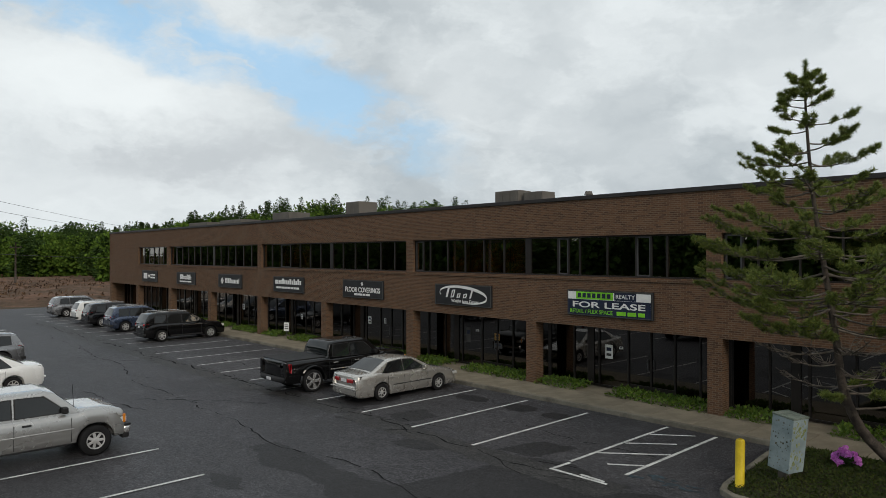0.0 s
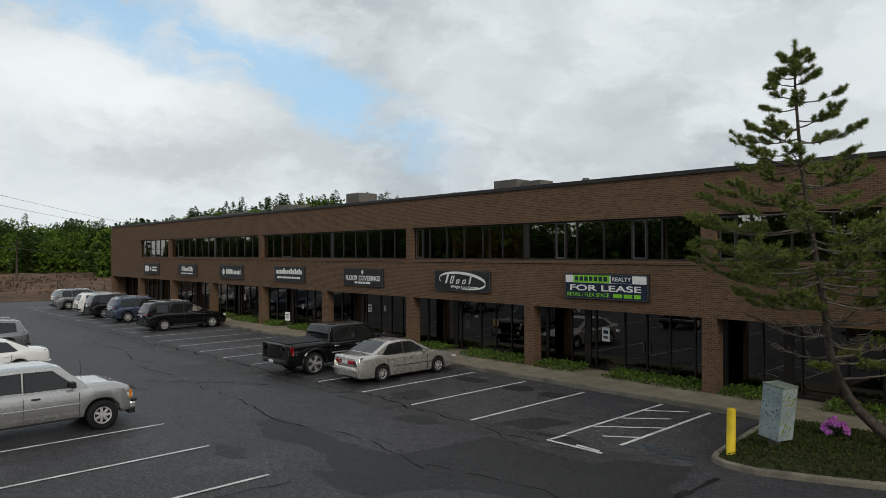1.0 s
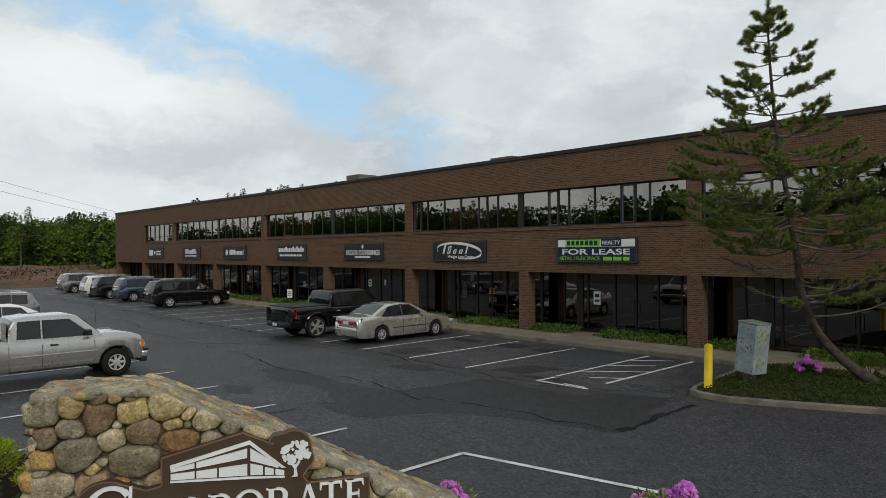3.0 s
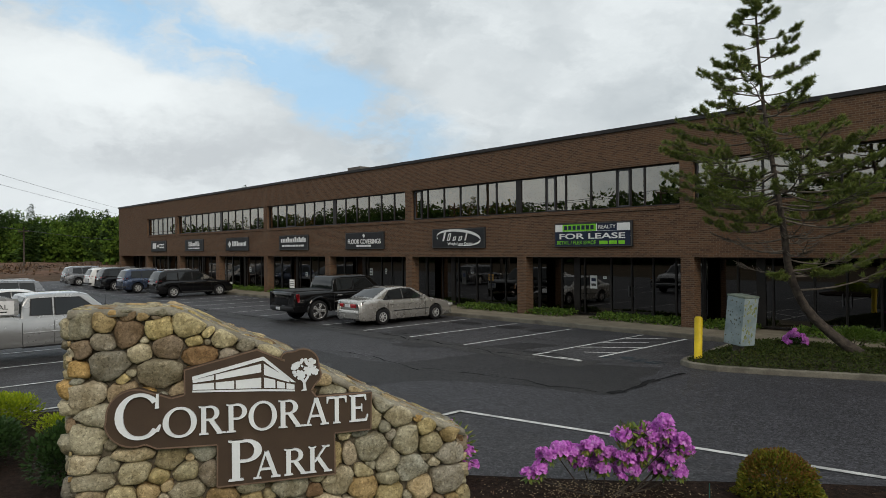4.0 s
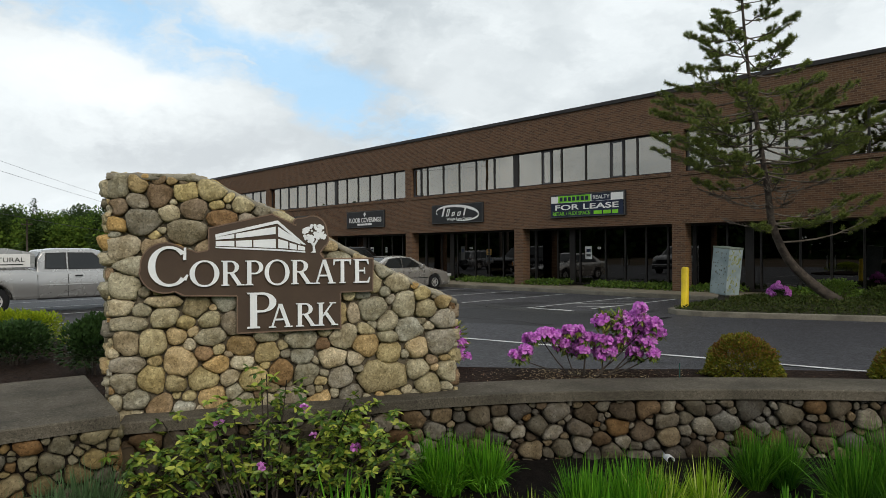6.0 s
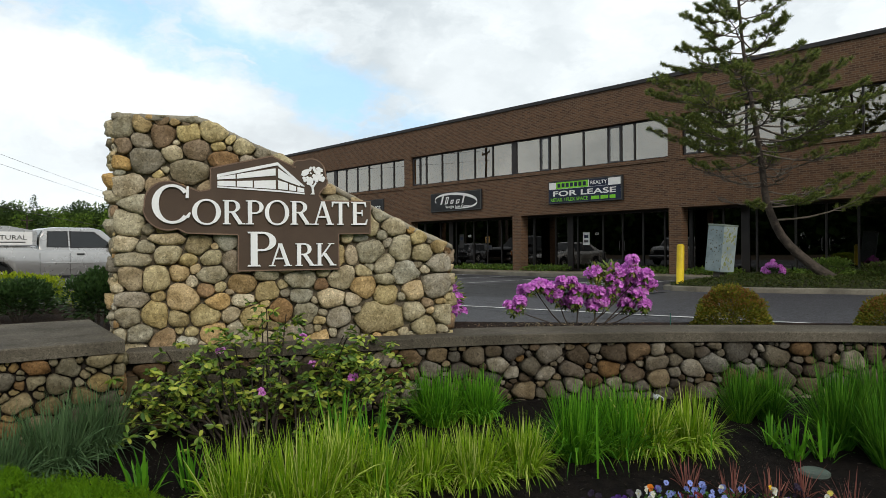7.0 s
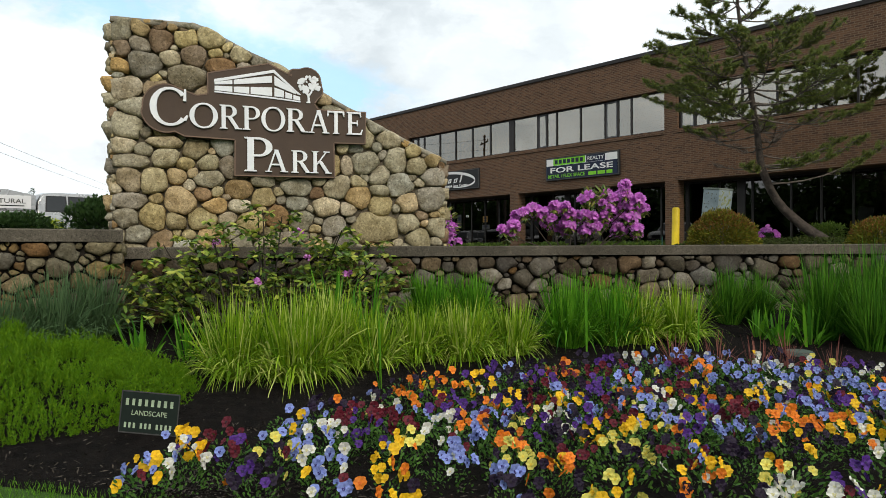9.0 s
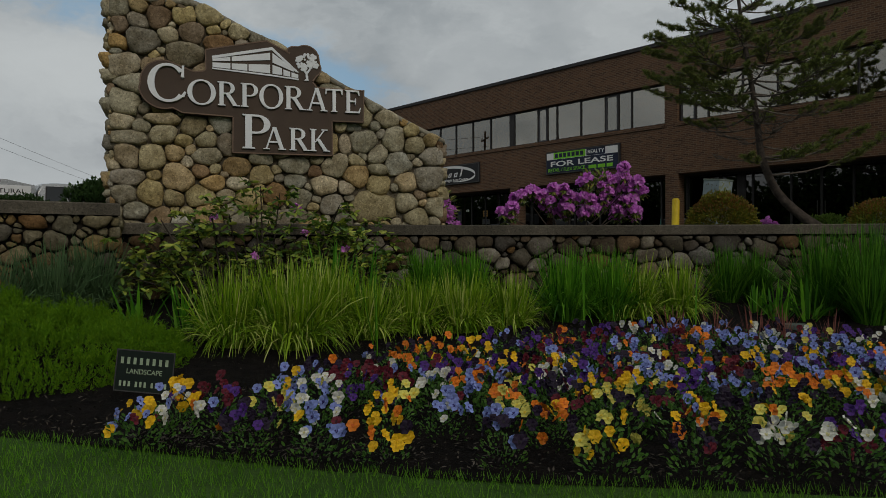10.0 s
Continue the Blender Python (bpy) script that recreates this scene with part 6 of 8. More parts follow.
# ---- plants ----
class Leaves:
    """Gathers many small leaf shapes into one mesh."""

    def __init__(self, seed):
        self.r = np.random.RandomState(seed)
        self.v, self.f, self.s, self.n = [], [], [], 0

    def add(self, p, d, up, length, width, fold=0.15, droop=0.0, slot=0, shape="leaf"):
        """p, d, up: arrays (n, 3): foot, direction and rough upper side; length, width: arrays or numbers."""
        p, d, up = (np.asarray(a, float) for a in (p, d, up))
        n = len(p)
        d = d / np.linalg.norm(d, axis=1, keepdims=True)
        s = np.cross(d, up)
        s /= np.maximum(np.linalg.norm(s, axis=1, keepdims=True), 1e-6)
        u = np.cross(s, d)
        L = np.broadcast_to(np.asarray(length, float), (n,))[:, None]
        W = np.broadcast_to(np.asarray(width, float), (n,))[:, None] / 2
        base = self.n
        if shape == "leaf":
            pts = [p, p + d * L * 0.5 + s * W + u * W * fold, p + d * L + u * L * droop, p + d * L * 0.5 - s * W + u * W * fold]
            q = np.stack(pts, 1).reshape(-1, 3)
            i = base + 4 * np.arange(n)[:, None]
            fs = np.concatenate([i + np.array([[0, 1, 2]]), i + np.array([[0, 2, 3]])])
            self.n += 4 * n
        elif shape == "oval":
            pts = [p, p + d * L * 0.28 + s * W * 0.85 + u * W * fold, p + d * L * 0.7 + s * W * 0.9 + u * (W * fold + L * droop * 0.4), p + d * L + u * L * droop, p + d * L * 0.7 - s * W * 0.9 + u * (W * fold + L * droop * 0.4), p + d * L * 0.28 - s * W * 0.85 + u * W * fold]
            q = np.stack(pts, 1).reshape(-1, 3)
            i = base + 6 * np.arange(n)[:, None]
            fs = np.concatenate([i + np.array([[a, b, c]]) for a, b, c in ((0, 1, 2), (0, 2, 3), (0, 3, 4), (0, 4, 5))])
            self.n += 6 * n
        elif shape == "needle":
            pts = [p - s * W, p + s * W, p + d * L + u * L * droop]
            q = np.stack(pts, 1).reshape(-1, 3)
            i = base + 3 * np.arange(n)[:, None]
            fs = i + np.array([[0, 1, 2]])
            self.n += 3 * n
        else:
            # a blade that arches over: three joints and a tip
            g = np.array([0, 0, -1.0])
            pts = []
            for t, k in ((0, 0.8), (0.3, 1.0), (0.55, 0.95), (0.78, 0.7)):
                c = p + d * L * t + g * L * droop * t * t
                pts += [c - s * W * k, c + s * W * k]
            pts.append(p + d * L + g * L * droop)
            q = np.stack(pts, 1).reshape(-1, 3)
            i = base + 9 * np.arange(n)[:, None]
            fs = np.concatenate([i + np.array([[a, b, c]]) for a, b, c in ((0, 1, 3), (0, 3, 2), (2, 3, 5), (2, 5, 4), (4, 5, 7), (4, 7, 6), (6, 7, 8))])
            self.n += 9 * n
        self.v.append(q)
        self.f.append(fs)
        self.s.append(np.full(len(fs), slot))

    def ball(self, n):
        d = self.r.normal(size=(n, 3))
        return d / np.linalg.norm(d, axis=1, keepdims=True)

    def make(self, name, material, parent=None, label=""):
        v, f, s = np.concatenate(self.v), np.concatenate(self.f), np.concatenate(self.s)
        me = bpy.data.meshes.new(name)
        me.vertices.add(len(v))
        me.vertices.foreach_set("co", v.ravel())
        me.loops.add(3 * len(f))
        me.loops.foreach_set("vertex_index", f.astype(np.int32).ravel())
        me.polygons.add(len(f))
        me.polygons.foreach_set("loop_start", np.arange(0, 3 * len(f), 3, dtype=np.int32))
        me.polygons.foreach_set("material_index", s.astype(np.int32))
        me.update(calc_edges=True)
        for mm in material if isinstance(material, (list, tuple)) else [material]:
            me.materials.append(mm)
        ob = new(name, me)
        if parent:
            ob.parent = parent
        if label:
            tagged(ob, label)
        return ob


G = dict(
    needles=leaf_mat("pine_needles", [(0.07, 0.105, 0.03), (0.15, 0.19, 0.045), (0.105, 0.145, 0.036), (0.28, 0.3, 0.065)], 0.5, 0.2),
    woods=leaf_mat("far_foliage", [(0.04, 0.08, 0.015), (0.085, 0.15, 0.024), (0.13, 0.2, 0.03), (0.055, 0.1, 0.018)], 0.7, 0.2, 0.05),
    # darker copy of the broadleaf greens: the trees' shaded side, put into the colour
    shade_woods=leaf_mat("shaded_broadleaf", [(0.02, 0.045, 0.009), (0.035, 0.07, 0.012), (0.028, 0.055, 0.01)], 0.7, 0.08, 0.05),
    conifer=leaf_mat("far_conifer", [(0.03, 0.058, 0.018), (0.055, 0.09, 0.022)], 0.7, 0.1, 0.05),
    rhodo=leaf_mat("rhododendron_leaf", [(0.035, 0.085, 0.014), (0.07, 0.14, 0.022), (0.125, 0.205, 0.03), (0.23, 0.3, 0.04), (0.42, 0.45, 0.075)], 0.35, 0.15, 0.3),
    rhodo_deep=leaf_mat("rhododendron_old_leaf", [(0.045, 0.085, 0.02), (0.085, 0.14, 0.03), (0.16, 0.21, 0.04), (0.28, 0.29, 0.06)], 0.4, 0.12, 0.25),
    petal=leaf_mat("purple_petals", [(0.6, 0.15, 0.63), (0.75, 0.29, 0.76), (0.67, 0.2, 0.68), (0.86, 0.5, 0.86)], 0.6, 0.3),
    gold=leaf_mat("gold_green_shrub", [(0.12, 0.14, 0.016), (0.085, 0.12, 0.015), (0.19, 0.18, 0.02), (0.14, 0.1, 0.016), (0.26, 0.24, 0.026)], 0.5, 0.25),
    tips=leaf_mat("red_brown_tips", [(0.16, 0.07, 0.02), (0.22, 0.11, 0.03), (0.13, 0.08, 0.02)], 0.5, 0.2),
    lime=leaf_mat("lime_shrub", [(0.2, 0.27, 0.015), (0.32, 0.38, 0.02), (0.13, 0.2, 0.015)], 0.5, 0.3),
    dark=leaf_mat("dark_shrub", [(0.025, 0.055, 0.016), (0.04, 0.08, 0.022), (0.03, 0.06, 0.02)], 0.4, 0.15),
    cover=leaf_mat("ground_cover", [(0.05, 0.1, 0.018), (0.085, 0.145, 0.022), (0.12, 0.175, 0.03)], 0.45, 0.2),
    juniper=leaf_mat("low_juniper", [(0.024, 0.04, 0.008), (0.042, 0.062, 0.012), (0.06, 0.066, 0.016)], 0.6, 0.15),
    grass_y=leaf_mat("variegated_grass", [(0.045, 0.12, 0.006), (0.23, 0.37, 0.018), (0.11, 0.24, 0.01), (0.3, 0.44, 0.028), (0.58, 0.62, 0.2)], 0.45, 0.3),
    grass_g=leaf_mat("green_grass", [(0.03, 0.12, 0.008), (0.085, 0.26, 0.014), (0.16, 0.36, 0.026)], 0.45, 0.3),
    grass_d=leaf_mat("dark_grass", [(0.025, 0.09, 0.008), (0.06, 0.185, 0.014), (0.12, 0.27, 0.024)], 0.45, 0.25),
    grass_b=leaf_mat("grey_green_grass", [(0.05, 0.1, 0.04), (0.1, 0.17, 0.075), (0.04, 0.085, 0.03)], 0.5, 0.15),
    soft=leaf_mat("feathery_green", [(0.06, 0.16, 0.004), (0.11, 0.23, 0.006), (0.08, 0.2, 0.005), (0.18, 0.3, 0.01)], 0.6, 0.3),
    lawn=leaf_mat("lawn_blades", [(0.07, 0.2, 0.015), (0.11, 0.27, 0.02), (0.15, 0.32, 0.03)], 0.5, 0.35),
    foliage=leaf_mat("pansy_leaf", [(0.035, 0.1, 0.018), (0.065, 0.155, 0.025), (0.1, 0.2, 0.035)], 0.5, 0.2),
    red_grass=leaf_mat("red_grass", [(0.2, 0.07, 0.06), (0.28, 0.12, 0.09), (0.16, 0.06, 0.06)], 0.5, 0.3),
    bark=mat("pine_bark", (0.085, 0.07, 0.058), (0.045, 0.038, 0.033), rough=0.95, s1=6, s2=30, amt=0.4, bump=1.0, bscale=18, dist=0.03),
    twig=mat("twig_bark", (0.15, 0.13, 0.11), (0.085, 0.072, 0.06), rough=0.9, s1=6, bump=0.4),
    chips=mat("bark_chips", (0.1, 0.06, 0.04), rough=0.95, ramp=[(0.12, 0.07, 0.045), (0.05, 0.032, 0.024), (0.2, 0.13, 0.085), (0.07, 0.045, 0.03)], island=1, rnd=0.3),
    dchips=mat("dark_bark_chips", (0.04, 0.03, 0.02), rough=0.95, ramp=[(0.05, 0.043, 0.037), (0.016, 0.014, 0.012), (0.11, 0.096, 0.082), (0.032, 0.028, 0.024)], island=1, rnd=0.3),
)

# the pine: a leaning, curved trunk with whorls of up-turned limbs
pine = thing("pine_tree", "leaning young pine with a curved trunk and tufted limbs", "tree")
TRUNK = spline([(p[0], p[1], p[2]) for p in ((-3.35, 18.15, 0.0), (-3.75, 18.0, 0.32), (-4.25, 17.8, 0.75), (-4.75, 17.5, 1.4), (-5.02, 17.2, 2.3), (-5.1, 17.1, 3.2), (-5.22, 17.05, 4.2), (-5.38, 17.0, 5.4), (-5.55, 17.0, 6.6), (-5.66, 16.98, 8.0), (-5.7, 16.95, 9.0), (-5.69, 16.93, 9.85))], 3)
part("trunk", tube(TRUNK, [0.19 * (1 - (i / (len(TRUNK) - 1)) ** 0.55) + 0.014 + (0.08 if i < 2 else 0) for i in range(len(TRUNK))], 10), G["bark"], pine, "dark scaly bark", flat=False)


def trunk_at(z):
    for a, b in zip(TRUNK, TRUNK[1:]):
        if a.z <= z <= b.z:
            return a.lerp(b, (z - a.z) / (b.z - a.z))
    return TRUNK[-1]


REACH = [(2.3, 1.3), (2.9, 1.8), (3.6, 2.7), (4.4, 3.0), (5.1, 2.75), (5.8, 2.35), (6.4, 1.95), (7.0, 1.7), (7.5, 1.35), (8.0, 1.05), (8.6, 0.72), (9.2, 0.46), (9.7, 0.15)]
rp = random.Random(8)
needles = Leaves(5)


def tuft(p, d, size, n=80):
    """A round pom-pom of needles at the end of a twig, open below."""
    up = np.array(d) * 0.35 + [0, 0, 0.35]
    needles.add(np.repeat([tuple(p)], n, 0) - np.array(d)[None] * needles.r.uniform(0, 0.09, (n, 1)), needles.ball(n) * 1.05 + up, needles.ball(n), size * needles.r.uniform(0.7, 1.1, n), 0.0125, shape="needle", droop=0.03)


def limb(p0, a, ln, rise, curl, sag, live, start, dense):
    """One limb from p0 towards the bearing a, with side twigs that turn up and end in tufts."""
    pts = []
    for i in range(7):
        t = i / 6
        pts.append(p0 + Vector((math.cos(a) * ln * t + 0.07 * rp.uniform(-1, 1) * t, math.sin(a) * ln * t + 0.07 * rp.uniform(-1, 1) * t, rise * ln * t + curl * ln * t ** 2.5 - sag * ln * math.sin(math.pi * t))))
    bm = bmesh.new()
    add_tube(bm, pts, [0.021 * (1 - 0.8 * i / 6) * (0.5 + ln / 4) + 0.004 for i in range(7)], 5)
    for i in range(2 + int(ln * dense)):
        t = rp.uniform(0.3 if not live else start, 1.0)
        j = min(int(t * 6), 5)
        b0 = pts[j].lerp(pts[j + 1], t * 6 - j)
        sa = a + rp.choice((-1, 1)) * rp.uniform(0.35, 1.0)
        sl = (ln * rp.uniform(0.1, 0.2) + 0.1) * (1.25 - 0.5 * t)
        mid = b0 + Vector((math.cos(sa) * sl * 0.6, math.sin(sa) * sl * 0.6, sl * rp.uniform(-0.05, 0.15)))
        tip = mid + Vector((math.cos(sa) * sl * 0.4, math.sin(sa) * sl * 0.4, sl * rp.uniform(0.15, 0.45)))
        add_tube(bm, [b0, mid, tip], [0.01, 0.008, 0.006], 4, False)
        if live:
            dd = (tip - mid).normalized()
            tuft(tip, dd, 0.12, 95)
            if rp.random() < 0.75:
                tuft(mid.lerp(tip, 0.2) + Vector((0, 0, 0.02)), dd, 0.1, 55)
    if live:
        for t in (1.0, 0.9):
            j = min(int(t * 6 - 0.001), 5)
            tuft(pts[j].lerp(pts[j + 1], t * 6 - j), (pts[6] - pts[5]).normalized(), 0.13)
    part("limb", bm, G["twig"], pine, flat=False)


z, az = 2.3, 0.0
while z < 9.6:
    reach = lerp_at(REACH, z)
    count = 4 if z < 3.3 else 6 if z < 6.3 else 5
    for k in range(count):
        a = az + 2 * math.pi * k / count + rp.uniform(-0.35, 0.35)
        ln = reach * rp.uniform(0.66, 1.08)
        live = z > 3.45 or rp.random() < 0.25
        high = z > 6.3
        limb(trunk_at(z + rp.uniform(-0.14, 0.14)), a, ln, rp.uniform(-0.08, 0.1) + (0.25 if z > 8.6 else 0.0), 0.2 if high else 0.12, 0.05 if high else 0.08, live, 0.4 if high else 0.3, 9.0 if high else 11.0)
    z += rp.uniform(0.4, 0.5) if z < 6.3 else rp.uniform(0.44, 0.56) if z < 8.6 else 0.3
    az += 0.9
# the long low bough that rises to the east
for a, ln, zz in ((0.72, 2.9, 1.85), (0.55, 2.3, 2.2), (0.95, 2.2, 2.35)):
    limb(trunk_at(zz), a, ln, 0.22, 0.12, 0.06, True, 0.5, 8.0)
for i in range(10):
    tuft(trunk_at(9.84 - 0.07 * i), (0, 0, 1), 0.12)
needles.make("crown", G["needles"], pine, "dark green needle tufts")


# far woods
def woods(name, spots, seed, label, clump=0.46, per=800, deep=False):
    r = random.Random(seed)
    L = Leaves(seed)
    for x, y, h, kind in spots:
        if kind == "pine":
            n = int(per * 1.4)
            t = L.r.uniform(0.12, 1, n)
            rad = ((1 - t) ** 0.6 * h * 0.2 + 0.12) * L.r.uniform(0.35, 1.1, n)
            an = L.r.uniform(0, 6.283, n)
            tier = np.sin(t * h * 2.0 + an * 0.5) * 0.3 + 0.8 + 0.35 * np.sin(an * 3 + t * 9 + x)
            p = np.stack([x + rad * tier * np.cos(an), y + rad * tier * np.sin(an), t * h], 1)
            d = np.stack([np.cos(an), np.sin(an), L.r.uniform(-0.3, 0.4, n)], 1)
            L.add(p - d * 0.2, d, L.ball(n) + [0, 0, 1.2], clump * 1.6 * (1.45 - t), clump * 0.85 * (1.4 - t), slot=1)
        else:
            tone = 1 if r.random() < 0.3 else 0
            for _ in range(r.randint(4, 7)):
                n = int(per / 5)
                cx, cy, cz, q = x + r.uniform(-0.16, 0.16) * h, y + r.uniform(-0.16, 0.16) * h, h * r.uniform(0.4, 0.86), h * r.uniform(0.12, 0.2)
                b = L.ball(n)
                p = np.array([cx, cy, cz]) + b * np.array([q, q, q * 0.85]) * L.r.uniform(0.6, 1.08, (n, 1))
                L.add(p, b + L.ball(n) * 0.8, L.ball(n), clump * L.r.uniform(0.7, 1.4, n), clump * L.r.uniform(0.6, 1.1, n), fold=0.4, slot=tone)
            n = int(per * 0.45)
            p = np.stack([x + L.r.uniform(-0.2, 0.2, n) * h, y + L.r.uniform(-0.2, 0.2, n) * h, L.r.uniform(0, 0.6, n) * h], 1)
            L.add(p, L.ball(n), L.ball(n), clump * 2.0, clump * 1.5, fold=0.4)
    return tagged(L.make(name, [G["shade_woods"] if deep else G["woods"], G["conifer"]]), label, "trees", "", "stuff")


def ahead(px, depth):
    """A place seen at the bearing px (-1 left edge to 1 right edge of the first view) and so far ahead."""
    a, f, s = px * math.tan(radians(33.6)), Vector((-0.729, 0.685)), Vector((0.685, 0.729))
    return Vector((-0.2, 0.2)) + (f + s * a) * depth


rwoods = random.Random(31)
spots = []
for i in range(150):
    q = rwoods.uniform(-1.12, -0.66)
    p = ahead(q, rwoods.uniform(138, 175))
    spots.append((p.x, p.y, rwoods.uniform(8.0, 13.8), "pine" if rwoods.random() < 0.25 else "leaf"))
p = ahead(-0.945, 136)
spots.append((p.x, p.y, 13.2, "pine"))
for i in range(400):
    q = rwoods.uniform(-0.78, 0.07)
    p = ahead(q, rwoods.uniform(118, 150))
    h = 10.1 + 6.0 * max(0, min(1, (q + 0.78) / 0.4))
    needle = rwoods.random() < 0.55
    spots.append((p.x, p.y, h * (rwoods.uniform(0.86, 1.03) if needle else rwoods.uniform(0.84, 0.97)), "pine" if needle else "leaf"))
woods("far_woods", spots, 2, "green mixed woods with dark pines beyond the cleared field")
spots = []
for i in range(480):
    x = rwoods.uniform(-300, 110)
    tall = rwoods.random() < (0.75 if -185 < x < -25 else 0.95 if -8 < x < 45 else 0.16)
    spots.append((x, rwoods.uniform(-80, -60), rwoods.uniform(13, 16.5) * (1.25 if x > -10 else 0.9 if x > -120 else 1.0) if tall else rwoods.uniform(8.6, 11), "pine" if rwoods.random() < 0.3 else "leaf"))
# deep: leaves take the darkened greens that stand in for shade
woods("street_trees", spots, 3, "belt of green trees across the street, shade put into the leaf colour", 0.8, 300, True)

# the cleared field of dirt and brush
fv, ff, NX, NY = [], [], 40, 26
for i in range(NX):
    for j in range(NY):
        q = ahead(-1.35 + 0.73 * i / (NX - 1), 69 + 75 * j / (NY - 1))
        hgt = 0.35 + 0.9 * noise.noise((q.x * 0.06, q.y * 0.06, 3)) + 0.5 * noise.noise((q.x * 0.25, q.y * 0.25, 7))
        fv.append((q.x, q.y, -0.1 if j == 0 or i in (0, NX - 1) else 0.05 + max(hgt, 0) + 0.6 * j / NY))
for i in range(NX - 1):
    for j in range(NY - 1):
        ff.append((i * NY + j, i * NY + NY + j, i * NY + NY + j + 1, i * NY + j + 1))
tagged(pydata("dirt_field", fv, ff, M["dirt"]), "cleared reddish brown dirt with brush", "field", "", "structure")
brush = Leaves(44)
bq = [ahead(rwoods.uniform(-1.2, -0.65), rwoods.uniform(72, 140)) for _ in range(3000)]
brush.add(np.array([(q.x, q.y, rwoods.uniform(0.2, 0.9)) for q in bq]), brush.ball(3000) + [0, 0, 0.3], brush.ball(3000), brush.r.uniform(0.3, 0.9, 3000), 0.2)
tagged(brush.make("brush_debris", G["chips"]), "scattered brown brush and wood debris", "debris", "", "stuff")


# shrubs
def shrub(name, label, x, y, z, rx, ry, h, n, material, leaf, width, seed, rot=0.0, lobes=7, stems=True, up=0.3, bare=0.0):
    s = thing(name, label, "shrub", pose(x, y, z, 0, 0, rot))
    L = Leaves(seed)
    r = random.Random(seed)
    for k in range(lobes):
        a = 6.283 * k / lobes + r.uniform(-0.3, 0.3)
        q = r.uniform(0.1, 0.5)
        c = np.array([rx * q * math.cos(a), ry * q * math.sin(a), h * r.uniform(0.38, 0.56)])
        b = L.ball(n // lobes)
        b[:, 2] = np.where(b[:, 2] < -0.55, -b[:, 2], b[:, 2])
        p = c + b * np.array([rx * 0.58, ry * 0.58, h * 0.46]) * L.r.uniform(0.72, 1.06, (len(b), 1))
        p = p[p[:, 2] > bare]
        d = (p - c) + L.ball(len(p)) * 0.22 * rx + [0, 0, up * rx]
        L.add(p, d, L.ball(len(p)) * 0.6 + [0, 0, 1], leaf * L.r.uniform(0.7, 1.25, len(p)), width, fold=0.25, droop=-0.1)
    L.make("foliage", material, s)
    if stems:
        bm = bmesh.new()
        for k in range(9):
            a = r.uniform(0, 6.283)
            e = Vector((rx * 0.6 * math.cos(a), ry * 0.6 * math.sin(a), h * 0.6))
            add_tube(bm, [(0.08 * math.cos(a), 0.08 * math.sin(a), -0.03), e * 0.5 + Vector((0, 0, 0.02)), e], [0.012, 0.01, 0.006], 5)
        tagged(part("branchwork", bm, G["bark"], s, flat=False), kind="stuff")
    return s


def bloom(s, spots, seed, size=0.086, n=38):
    """Round heads of small open florets as single parts."""
    r = random.Random(seed)
    kinds = []
    for k in range(4):
        L = Leaves(seed + k)
        b = L.ball(n)
        b[:, 2] = np.where(b[:, 2] < -0.35, -b[:, 2], b[:, 2])
        for t in range(4):
            # four petals a floret, spread round its axis
            side = np.cross(b, L.ball(n))
            side /= np.maximum(np.linalg.norm(side, axis=1, keepdims=True), 1e-6)
            L.add(b * size * L.r.uniform(0.45, 0.72, (n, 1)), b + side * 0.95, b, size * L.r.uniform(0.4, 0.56, n), size * 0.44, fold=-0.2, droop=-0.15, shape="oval")
        kinds.append(L.make("flower_truss", G["petal"], s))
    for i, (x, y, z) in enumerate(spots):
        o = kinds[i] if i < 4 else new("flower_truss", kinds[i % 4].data)
        o.parent = s
        o.matrix_local = pose(x, y, z, r.uniform(-25, 25), r.uniform(-25, 25), r.uniform(0, 360)) @ Matrix.Scale(r.uniform(0.8, 1.2), 4)


# flowering rhododendron behind the wall, spread sideways; local x runs to the right of the view
RH = pose(-2.75, 6.0, 0.1, 0, 0, 47)
rh = thing("rhododendron", "rhododendron in full purple bloom on the mulch", "shrub", RH)
rb = random.Random(14)
# places of the flower heads: sideways, height
HEADS = [(-1.24, 0.26), (-1.11, 0.3), (-1.05, 0.49), (-0.97, 0.56), (-0.86, 0.57), (-0.72, 0.52), (-0.65, 0.41), (-0.55, 0.54), (-0.43, 0.6), (-0.37, 0.5), (-0.27, 0.46), (-0.49, 0.34), (-0.37, 0.34), (-0.16, 0.3), (-0.09, 0.46),
         (-0.01, 0.33), (0.06, 0.43), (0.12, 0.57), (-0.13, 0.7), (0.17, 0.73), (0.27, 0.71), (0.37, 0.6), (0.52, 0.58), (0.3, 0.44), (0.43, 0.44), (0.27, 0.29), (0.38, 0.28), (0.5, 0.29), (0.37, 0.82), (0.03, 0.65), (0.44, 0.66)]
fl_spots, RL = [], Leaves(61)
wood_bm = bmesh.new()
